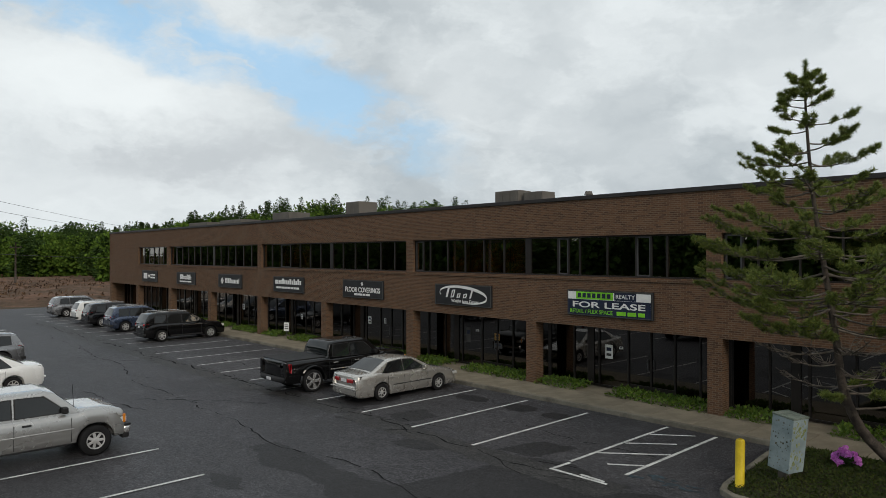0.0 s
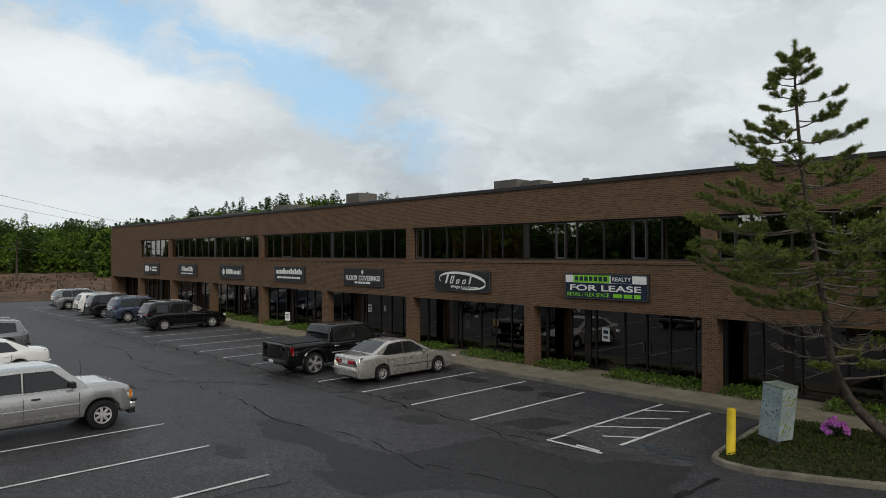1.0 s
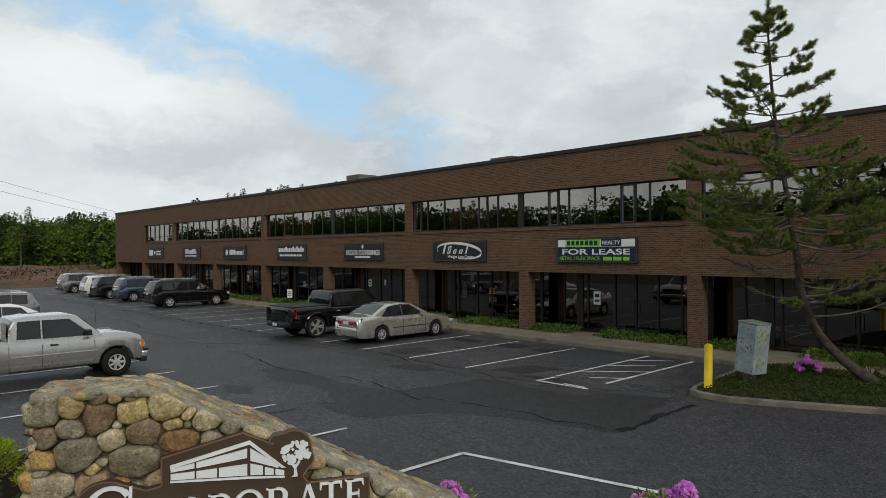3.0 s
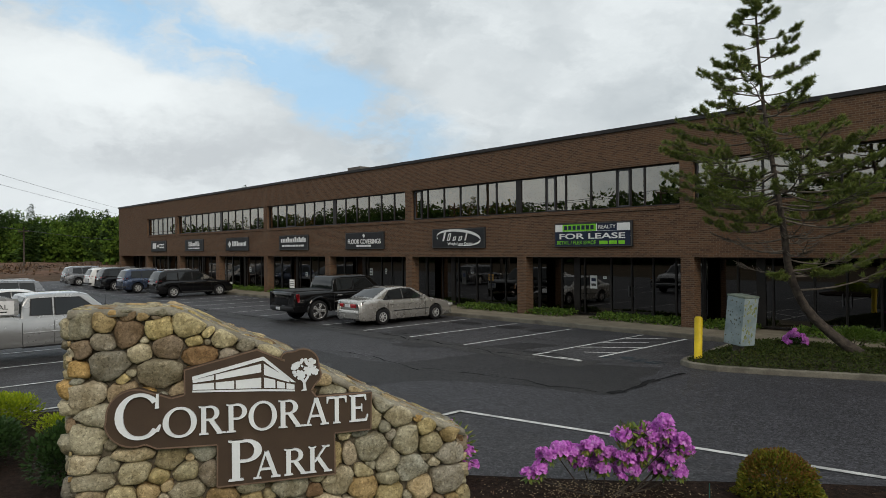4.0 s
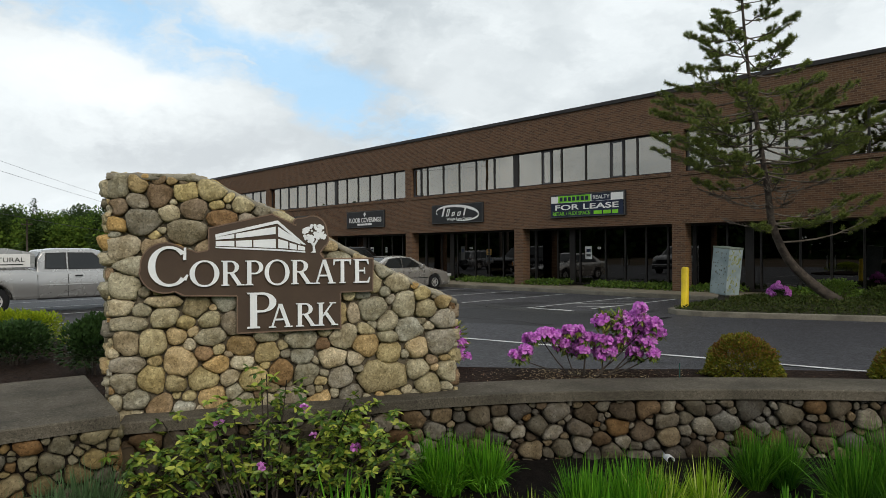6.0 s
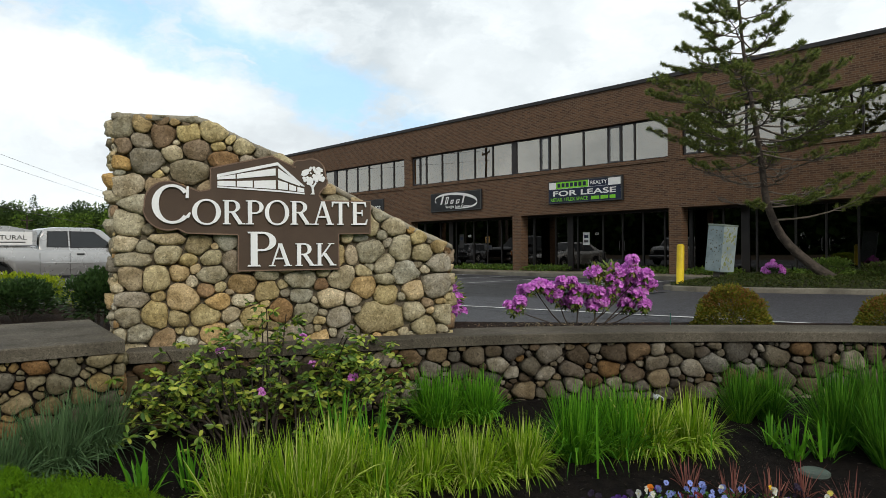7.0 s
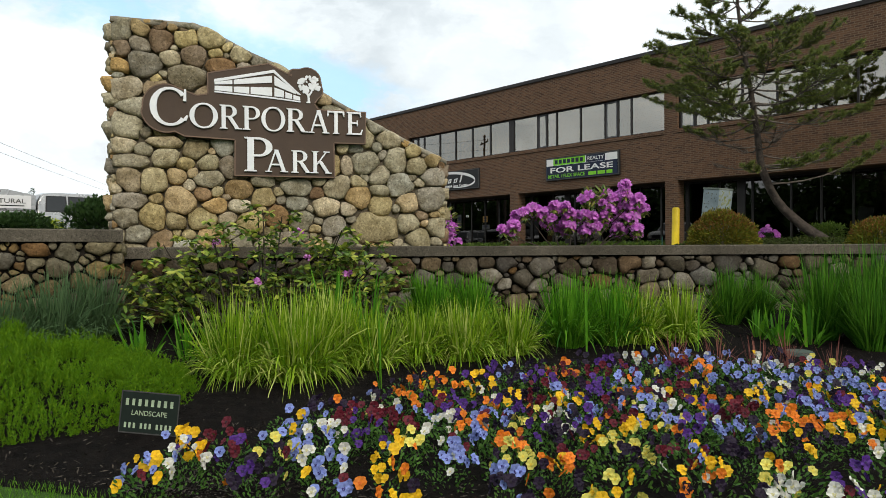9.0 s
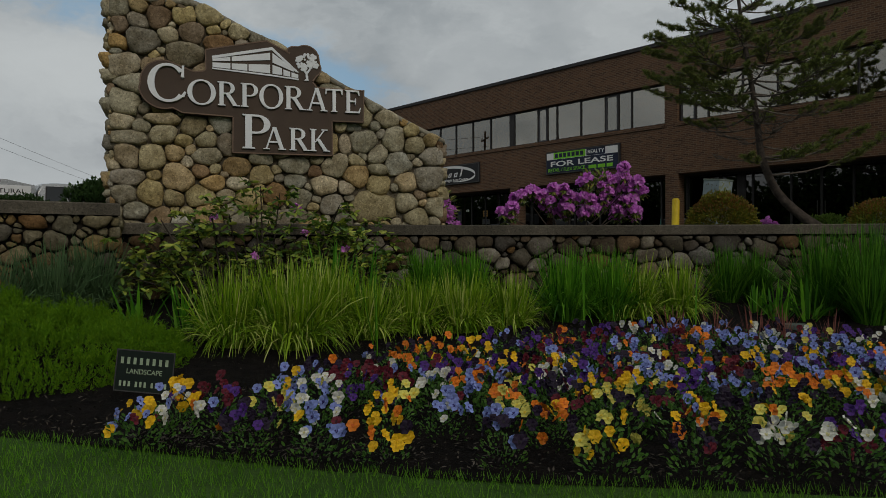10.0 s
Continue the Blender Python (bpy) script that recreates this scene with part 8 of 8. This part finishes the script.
ch.add(np.column_stack([cp, cz]), ch.ball(n) * [1, 1, 0.3], ch.ball(n) * 0.4 + [0, 0, 1], ch.r.uniform(0.012, 0.038, n), 0.009)
n = 7000
cp = []
while len(cp) < n:
    p = Vector((ch.r.uniform(-4.2, 0.0), ch.r.uniform(-3.4, 0.9)))
    if across(p) > 0.15 and in_bed(p):
        cp.append(tuple(p))
cp = np.array(cp)
cz = np.array([front_z(x, y) for x, y in cp]) + 0.03
ch.add(np.column_stack([cp, cz]), ch.ball(n) * [1, 1, 0.35], ch.ball(n) * 0.4 + [0, 0, 1], ch.r.uniform(0.014, 0.042, n), 0.009)
tagged(ch.make("bark_chips", G["dchips"]), "dark shredded bark chips on the flower bed", "mulch", "", "stuff")
ch = Leaves(96)
n = 5000
cx, cy = ch.r.uniform(-9.5, 1.2, n), ch.r.uniform(-1, 9, n)
keep = np.array([across(Vector((x, y))) < -0.6 and y < lerp_at(BED_EDGE, x) for x, y in zip(cx, cy)]) & (cx > -7.4)
cx, cy = cx[keep], cy[keep]
n = len(cx)
ch.add(np.stack([cx, cy, np.full(n, 0.094)], 1), ch.ball(n) * [1, 1, 0.3], ch.ball(n) * 0.4 + [0, 0, 1], ch.r.uniform(0.02, 0.07, n), 0.018)
tagged(ch.make("bark_chips", G["chips"]), "brown bark chips behind the wall", "mulch", "", "stuff")

# pale fallen bits under the rhododendron
ch = Leaves(97)
n = 1500
cx, cy = RH.translation.x - 0.35 + ch.r.normal(0, 0.55, n), RH.translation.y - 0.3 + ch.r.normal(0, 0.55, n)
keep = np.array([across(Vector((x, y))) < -0.68 and y < lerp_at(BED_EDGE, x) for x, y in zip(cx, cy)])
cx, cy = cx[keep], cy[keep]
n = len(cx)
ch.add(np.stack([cx, cy, np.full(n, 0.097)], 1), ch.ball(n) * [1, 1, 0.2], ch.ball(n) * 0.3 + [0, 0, 1], ch.r.uniform(0.02, 0.045, n), 0.014)
tagged(ch.make("leaf_litter", mat("dry_litter", (0.4, 0.32, 0.2), (0.3, 0.22, 0.13), rough=0.9, rnd=0.3, island=1, bump=0.0)), "pale dry leaf litter on the mulch", "leaf litter", "", "stuff")

# ---- small things ----
ls = thing("garden_sign", "small black landscaping sign with white letters staked in mulch", "sign", pose(-1.5, -0.26, front_z(-1.5, -0.26) - 0.025, -4, 4.5, 43.5))
part("panel", box(-0.165, 0.165, 0, 0.006, 0.06, 0.29, 0.002), mat("sign_dark_green", (0.012, 0.02, 0.016), rough=0.5, bump=0.0), ls)
fr = bmesh.new()
for q in ((-0.165, 0.165, 0.284, 0.29), (-0.165, 0.165, 0.06, 0.066), (-0.165, -0.16, 0.066, 0.284), (0.16, 0.165, 0.066, 0.284)):
    add_box(fr, q[0], q[1], -0.003, 0.0, q[2], q[3])
part("rim", fr, M["sign_rim"], ls)
pale = mat("sign_pale_green", (0.4, 0.5, 0.34), rough=0.5, bump=0.0)
words("lettering", "LANDSCAPE", 0.028, pale, ls, Matrix.Translation((0, -0.002, 0.172)), stretch=0.2, depth=0.001)
for x in range(8):
    part("letter_shape", box(-0.138 + x * 0.036, -0.122 + x * 0.036, -0.002, 0.0, 0.212, 0.248), pale, ls)
for x in (-0.13, -0.105, -0.08, -0.04, -0.015, 0.01, 0.05, 0.075, 0.1, 0.125):
    part("letter_shape", box(x - 0.006, x + 0.006, -0.002, 0.0, 0.09, 0.118), pale, ls)
part("stake", box(-0.1, -0.085, 0.007, 0.014, -0.15, 0.2), M["sign_rim"], ls)
part("stake", box(0.085, 0.1, 0.007, 0.014, -0.15, 0.2), M["sign_rim"], ls)

lid = thing("irrigation_lid", "round grey-green plastic valve lid in the mulch", "lid", pose(0.22, 4.5, front_z(0.22, 4.5) + 0.01))
lg = mat("lid_plastic", (0.09, 0.12, 0.1), (0.06, 0.08, 0.07), rough=0.6, s1=9, amt=0.2)
part("ring", tube([(0, 0, -0.03), (0, 0, 0.035)], [0.125, 0.12], 24), lg, lid)
part("cover", tube([(0, 0, 0.0), (0, 0, 0.042), (0, 0, 0.048)], [0.108, 0.108, 0.1], 24), lg, lid)
pe = thing("drain_pipe", "white plastic drain pipe end at the foot of the stone wall", "pipe", pose(-1.72, 5.38, -0.57, 0, 0, -41.5))
pipe_bm = lathe([(0.036, 0.0), (0.043, 0.0), (0.043, 0.3), (0.036, 0.3), (0.036, 0.0)], 16)
bmesh.ops.rotate(pipe_bm, cent=(0, 0, 0), matrix=Matrix.Rotation(radians(90), 3, "Z"), verts=pipe_bm.verts)
bmesh.ops.translate(pipe_bm, vec=(0.17, 0, 0), verts=pipe_bm.verts)
part("tube", pipe_bm, M["letter"], pe)
st = thing("plant_stake", "thin green plant stake in the mulch", "stake", pose(-2.1, 6.45, 0.08, 3, 2, 0))
part("rod", tube([(0, 0, -0.05), (0, 0, 0.2)], 0.006, 6), mat("stake_green", (0.03, 0.12, 0.1), rough=0.5, bump=0.0), st)

bo = thing("bollard", "yellow painted steel bollard at the kerb", "bollard", pose(-6.58, 15.35, 0.02, 0, 1.2, 0))
bm = bmesh.new()
add_tube(bm, [(0, 0, 0), (0, 0, 1.14), (0, 0, 1.18), (0, 0, 1.2)], [0.1, 0.1, 0.085, 0.05], 20)
part("post", bm, M["yellow"], bo, flat=False)

ub = thing("utility_cabinet", "pale peeling metal utility cabinet on a short pedestal, leaning", "utility box", pose(-5.98, 16.33, 0.28, -1.0, 6.0, -16))
part("casing", box(-0.262, 0.262, -0.262, 0.262, 0.2, 1.42, 0.012), M["box_paint"], ub)
part("lid", box(-0.275, 0.275, -0.275, 0.275, 1.42, 1.47, 0.015), M["box_lid"], ub, "mossy lid")
part("pedestal", box(-0.1, 0.1, -0.1, 0.1, -0.3, 0.2, 0.01), M["hvac"], ub)
rk = random.Random(6)
for face in range(2):
    for k in range(46 if face == 0 else 60):
        u, zq, s = rk.uniform(-0.23, 0.23), rk.uniform(0.25, 1.38) if face else 0.25 + 1.1 * rk.random() ** 0.8, rk.uniform(0.006, 0.024) if face == 0 else rk.uniform(0.012, 0.045)
        pts = [(u + s * rk.uniform(0.5, 1.1) * math.cos(t), zq + s * rk.uniform(0.6, 1.5) * math.sin(t)) for t in np.linspace(0, 6.283, 8)[:-1]]
        to = (lambda a, b, d: (a, -0.262 - d, b)) if face == 0 else (lambda a, b, d: (0.262 + d, a, b))
        part("paint_flake", prism(pts, 0.0, 0.002 + 0.0006 * (k % 4), to), M["box_rust"] if face == 0 else M["moss"], ub)

# ground cover of the island, over a low mound
iv = Leaves(97)
n = 36000
ix, iy = iv.r.uniform(-7.2, 1.5, n), iv.r.uniform(14.8, 19.8, n)
line = [Vector(p) for p in ISLE]


def isle_depth(x, y):
    """Distance into the island from its kerb; negative outside."""
    if x > 6 or y > 19.75:
        return -1
    ke = lerp_at([(p.x, p.y) for p in line[2:]], x) if x > -6.9 else 99
    kx = lerp_at([(p.y, p.x) for p in line[2::-1]], y)
    return min(y - ke, x - kx)


dep = np.array([isle_depth(x, y) for x, y in zip(ix, iy)])
keep = dep > 0.16
ix, iy, dep = ix[keep], iy[keep], dep[keep]
n = len(ix)
iz = 0.1 + 0.2 * np.clip(dep / 1.3, 0, 1) * np.clip((19.8 - iy) / 0.8, 0, 1)
iv.add(np.stack([ix, iy, iz + iv.r.uniform(-0.06, 0.05, n)], 1), iv.ball(n) * [1, 1, 0.6] + [0, 0, 0.35], iv.ball(n) + [0, 0, 1], iv.r.uniform(0.05, 0.11, n), 0.03)
tagged(iv.make("island_ground_cover", G["juniper"]), "low dark green ground cover on the island", "ground cover", "", "stuff")
mv, mf, NX, NY = [], [], 90, 60
for i in range(NX):
    for j in range(NY):
        x, y = -7.2 + 12 * i / (NX - 1), 14.7 + 5.1 * j / (NY - 1)
        d = isle_depth(x, y)
        mv.append((x, y, -0.04 if d < 0.1 else 0.1 + 0.19 * min(d / 1.3, 1) * min(max((19.8 - y) / 0.8, 0), 1)))
for i in range(NX - 1):
    for j in range(NY - 1):
        mf.append((i * NY + j, i * NY + NY + j, i * NY + NY + j + 1, i * NY + j + 1))
tagged(pydata("island_mound", mv, mf, M["ivy_soil"]), "low soil mound of the island", "planting bed", "", "structure")

# overhead lines
def pole(x, y, h, rz=0):
    p = thing("utility_pole", "weathered wooden utility pole with a cross arm", "pole", pose(x, y, -0.1, 0, 0, rz))
    part("shaft", tube([(0, 0, 0), (0, 0, h)], [0.17, 0.11], 10), G["bark"], p, flat=False)
    part("cross_arm", box(-1.2, 1.2, -0.06, 0.06, h - 0.9, h - 0.75), G["bark"], p)
    for k in (-1.1, 0, 1.1):
        part("insulator", tube([(k, 0, h - 0.75), (k, 0, h - 0.55)], [0.04, 0.05], 8), M["hvac"], p)
    return p


def cable(a, b, sag, rad, label="thin black overhead cable"):
    a, b = Vector(a), Vector(b)
    pts = [a.lerp(b, i / 16) - Vector((0, 0, sag * 4 * (i / 16) * (1 - i / 16))) for i in range(17)]
    tagged(part("overhead_cable", tube(pts, rad, 5), P["trim"], flat=False), label, "cable", "overhead cables")


FAR = [(-45, -5.5), (-187, 74.5)]
for x, y in FAR:
    pole(x, y, 12.0, 30)
q = ahead(-0.965, 112)
pole(q.x, q.y, 7.6, 30)
for a, b in zip(FAR, FAR[1:]):
    for k, (z, s) in enumerate(((11.35, 0.9), (10.3, 0.9), (6.6, 1.6))):
        cable((a[0] + 0.5 * k, a[1], z), (b[0] + 0.5 * k, b[1], z), s, 0.016 if k < 2 else 0.03)
NEAR = [(-70, -24), (-36, -24), (-2, -24), (32, -24)]
for x, y in NEAR:
    pole(x, y, 10.0, 90)
for a, b in zip(NEAR, NEAR[1:]):
    for y, z in ((-25.1, 9.35), (-22.9, 9.35), (-24, 7.6)):
        cable((a[0], y, z), (b[0], y, z), 0.5, 0.03)
sheet("street", [(-300, -21), (300, -21), (300, -10.5), (-300, -10.5)], -0.85, M["asphalt"], "asphalt street behind the lawn", "road")

# ---- asphalt repairs and cracks ----
def blotch(name, pts, seed, label, material="patch", z=0.0065):
    r = random.Random(seed)
    out = []
    for p, q in zip(pts, pts[1:] + pts[:1]):
        n = max(6, int(math.hypot(q[0] - p[0], q[1] - p[1]) / 0.09))
        for k in range(n):
            t = k / n
            x, y = p[0] + (q[0] - p[0]) * t, p[1] + (q[1] - p[1]) * t
            w = noise.noise((x * 1.6, y * 1.6, seed)) * 0.16 + noise.noise((x * 5, y * 5, seed)) * 0.07
            v = noise.noise((x * 1.6, y * 1.6, seed + 9)) * 0.14 + noise.noise((x * 6, y * 6, seed + 9)) * 0.06
            out.append((x + w + r.uniform(-0.02, 0.02), y + v + r.uniform(-0.02, 0.02)))
    return sheet(name, out, z, M[material], label, "road")


DK = "dark irregular asphalt patch"
blotch("asphalt_patch", [(-17.5, 9.1), (-15.7, 8.5), (-14.3, 8.9), (-13.1, 8.7), (-12.3, 8.4), (-12.5, 7.9), (-11.25, 7.7), (-10.4, 8.0), (-9.8, 9.3), (-8.9, 9.8), (-8.0, 10.2), (-7.2, 10.3), (-6.1, 10.7), (-6.0, 11.2),
                         (-6.6, 12.6), (-6.9, 14.3), (-8.0, 13.7), (-9.1, 13.1), (-10.7, 13.3), (-11.8, 12.7), (-12.0, 11.0), (-12.3, 10.0), (-13.2, 9.75), (-15.3, 9.8), (-17.3, 9.85)], 1, "large dark irregular asphalt patch")
blotch("asphalt_patch", [(-16.1, 7.3), (-15.1, 7.7), (-14.5, 7.3), (-15.2, 6.9)], 2, DK)
blotch("asphalt_patch", [(-15.2, 12.2), (-13.8, 12.3), (-13.6, 13.6), (-14.8, 13.4)], 5, DK, z=0.008)
blotch("asphalt_patch", [(-12.6, 13.9), (-11.4, 14.0), (-11.0, 15.6), (-12.2, 15.4)], 6, DK, z=0.009)
blotch("asphalt_patch", [(-17.9, 14.2), (-16.6, 13.9), (-16.3, 15.2), (-17.5, 15.6)], 7, DK, z=0.009)
blotch("asphalt_patch", [(-21.1, 13.2), (-19.0, 13.1), (-19.0, 14.3), (-21.0, 14.2)], 8, DK, z=0.009)
for i, (x, y, rx, ry) in enumerate(((-17.6, 18.1, 0.8, 0.4), (-15.4, 18.15, 0.75, 0.5), (-13.7, 18.1, 0.6, 0.45), (-10.5, 13.9, 1.0, 0.4), (-9.0, 13.1, 1.2, 0.4), (-19.9, 15.0, 0.7, 1.6))):
    blotch("oil_stain", [(x + rx * math.cos(t), y + ry * math.sin(t)) for t in np.linspace(0, 2 * math.pi, 9)[:-1]], 60 + i, "dark oily stain on the asphalt", "patch", 0.0095)
for i in range(11):
    x, y = -8.9 + 1.7 * rk.random(), 14.45 + 0.5 * rk.random()
    blotch("faded_marking", [(x, y), (x + rk.uniform(0.15, 0.4), y + 0.05), (x + 0.3, y + rk.uniform(0.1, 0.2)), (x - 0.05, y + 0.14)], 80 + i, "worn traces of blue paint", "faded_blue", 0.0116 + 0.0002 * i)
for i, (xa, xb, w) in enumerate(((-24.5, -19.2, 0.45), (-18.8, -15.6, 0.6), (-15.9, -12.4, 0.5), (-12.6, -8.6, 0.62))):
    blotch("crazed_asphalt", [(xa, 13.4 - w), (xb, 13.35 - w), (xb + 0.2, 13.4 + w * 0.8), (xa, 13.45 + w * 0.6)], 30 + i, "strip of crazed, broken asphalt", "crazed", 0.0102 + 0.0004 * i)
for i, (xa, xb, w) in enumerate(((-60, -48, 0.5), (-48.2, -36, 0.6), (-36.3, -24.6, 0.5))):
    blotch("crazed_asphalt", [(xa, 12.9 - w), (xb, 13.1 - w), (xb + 0.2, 13.2 + w), (xa, 13.0 + w)], 40 + i, "strip of crazed, broken asphalt", "crazed", 0.0102 + 0.0004 * i)


def crack(a, b, seed, w=0.05, wander=0.35, breaks=0.0):
    r = random.Random(seed)
    a, b = Vector(a), Vector(b)
    n = max(4, int((b - a).length / 0.35))
    side = Vector((-(b - a).y, (b - a).x)).normalized()
    pts, off = [], 0.0
    for i in range(n + 1):
        off = off * 0.8 + r.uniform(-1, 1) * wander * 0.35
        pts.append(a.lerp(b, i / n) + side * off)
    bm = bmesh.new()
    for p, q in zip(pts, pts[1:]):
        if r.random() < breaks:
            continue
        strip_line(bm, p, q, w * r.uniform(0.25, 1.1), 0.0)
    bmesh.ops.recalc_face_normals(bm, faces=bm.faces)
    for f in bm.faces:
        if f.normal.z < 0:
            f.normal_flip()
    ob = part("pavement_crack", bm, M["tar"])
    ob.location.z = 0.0145
    tagged(ob, "dark crack in the asphalt", "crack", "", "structure")


for i, (a, b, w, br) in enumerate((((-52, 11.6), (-30, 10.6), 0.06, 0.2), ((-30, 10.1), (-23.5, 9.95), 0.045, 0.25), ((-23.5, 9.98), (-11, 10.0), 0.05, 0.15), ((-11.2, 10.0), (-6.1, 10.7), 0.05, 0.15), ((-6.15, 10.8), (-6.2, 13.9), 0.2, 0.0), ((-26, 9.0), (-22, 12.0), 0.06, 0.2),
                                   ((-40, 9.0), (-34, 12.8), 0.06, 0.2), ((-12.9, 5.0), (-12.2, 7.2), 0.04, 0.2), ((-60, 12.8), (-24, 13.4), 0.1, 0.25), ((-24, 13.35), (-9, 13.4), 0.07, 0.3),
                                   ((-34, 15.4), (-24.8, 15.2), 0.05, 0.3), ((-18.4, 16.5), (-9.2, 16.2), 0.04, 0.35), ((-17, 14.1), (-14.1, 14.5), 0.05, 0.3), ((-29, 7.9), (-24, 8.4), 0.05, 0.3))):
    crack(a, b, 50 + i, w, 0.4, br)
for k in range(60):
    x, y = rk.uniform(-55, -8), rk.gauss(13.4, 0.35)
    crack((x, y), (x + rk.uniform(-1.2, 1.2), y + rk.uniform(-0.5, 0.5)), 200 + k, 0.035, 0.3, 0.2)

# papers and decals on the shop glass, and a small board in the front bed
def poster(x, z, w, h, m, label, y=SHOP - 0.01):
    t = thing("window_poster", label, "poster", pose(x, y, z), "papers on the shop glass")
    part("sheet", box(-w / 2, w / 2, -0.006, 0.0, -h / 2, h / 2), M[m], t)
    part("print", box(-w * 0.32, w * 0.32, -0.009, -0.006, h * 0.05, h * 0.3), M["sign_navy"], t)
    part("print", box(-w * 0.32, w * 0.32, -0.009, -0.006, -h * 0.3, -h * 0.12), M["sign_rim"], t)


for x, z, w, h, m in ((-14.85, 1.55, 0.34, 0.55, "sign_white"), (-14.3, 1.75, 0.16, 0.1, "sign_white"), (-22.6, 1.55, 0.3, 0.7, "sign_rim"), (-22.0, 1.8, 0.2, 0.1, "sign_white"), (-20.75, 1.6, 0.32, 0.3, "blind"), (-20.7, 1.2, 0.5, 0.24, "sign_rim"),
                      (-30.4, 1.7, 0.3, 0.42, "sign_white"), (-29.0, 1.75, 0.16, 0.3, "sign_white"), (-37.6, 1.4, 0.25, 0.3, "sign_white"), (-45.6, 1.6, 0.3, 0.4, "sign_white")):
    poster(x, z, w, h, m, "paper notice taped on the dark shop glass")
fb = thing("yard_board", "small white board on a stake before a shop", "sign", pose(-37.9, 22.0, 0.12, 0, 0, 20))
part("panel", box(-0.2, 0.2, -0.015, 0.015, 0.4, 0.95, 0.008), M["sign_white"], fb)
for zb in (0.55, 0.66, 0.77):
    part("print", box(-0.14, 0.14, -0.018, -0.0155, zb, zb + 0.05), M["sign_rim"], fb)
part("stake", box(-0.03, 0.03, 0.021, 0.05, -0.1, 0.9), M["sign_rim"], fb)
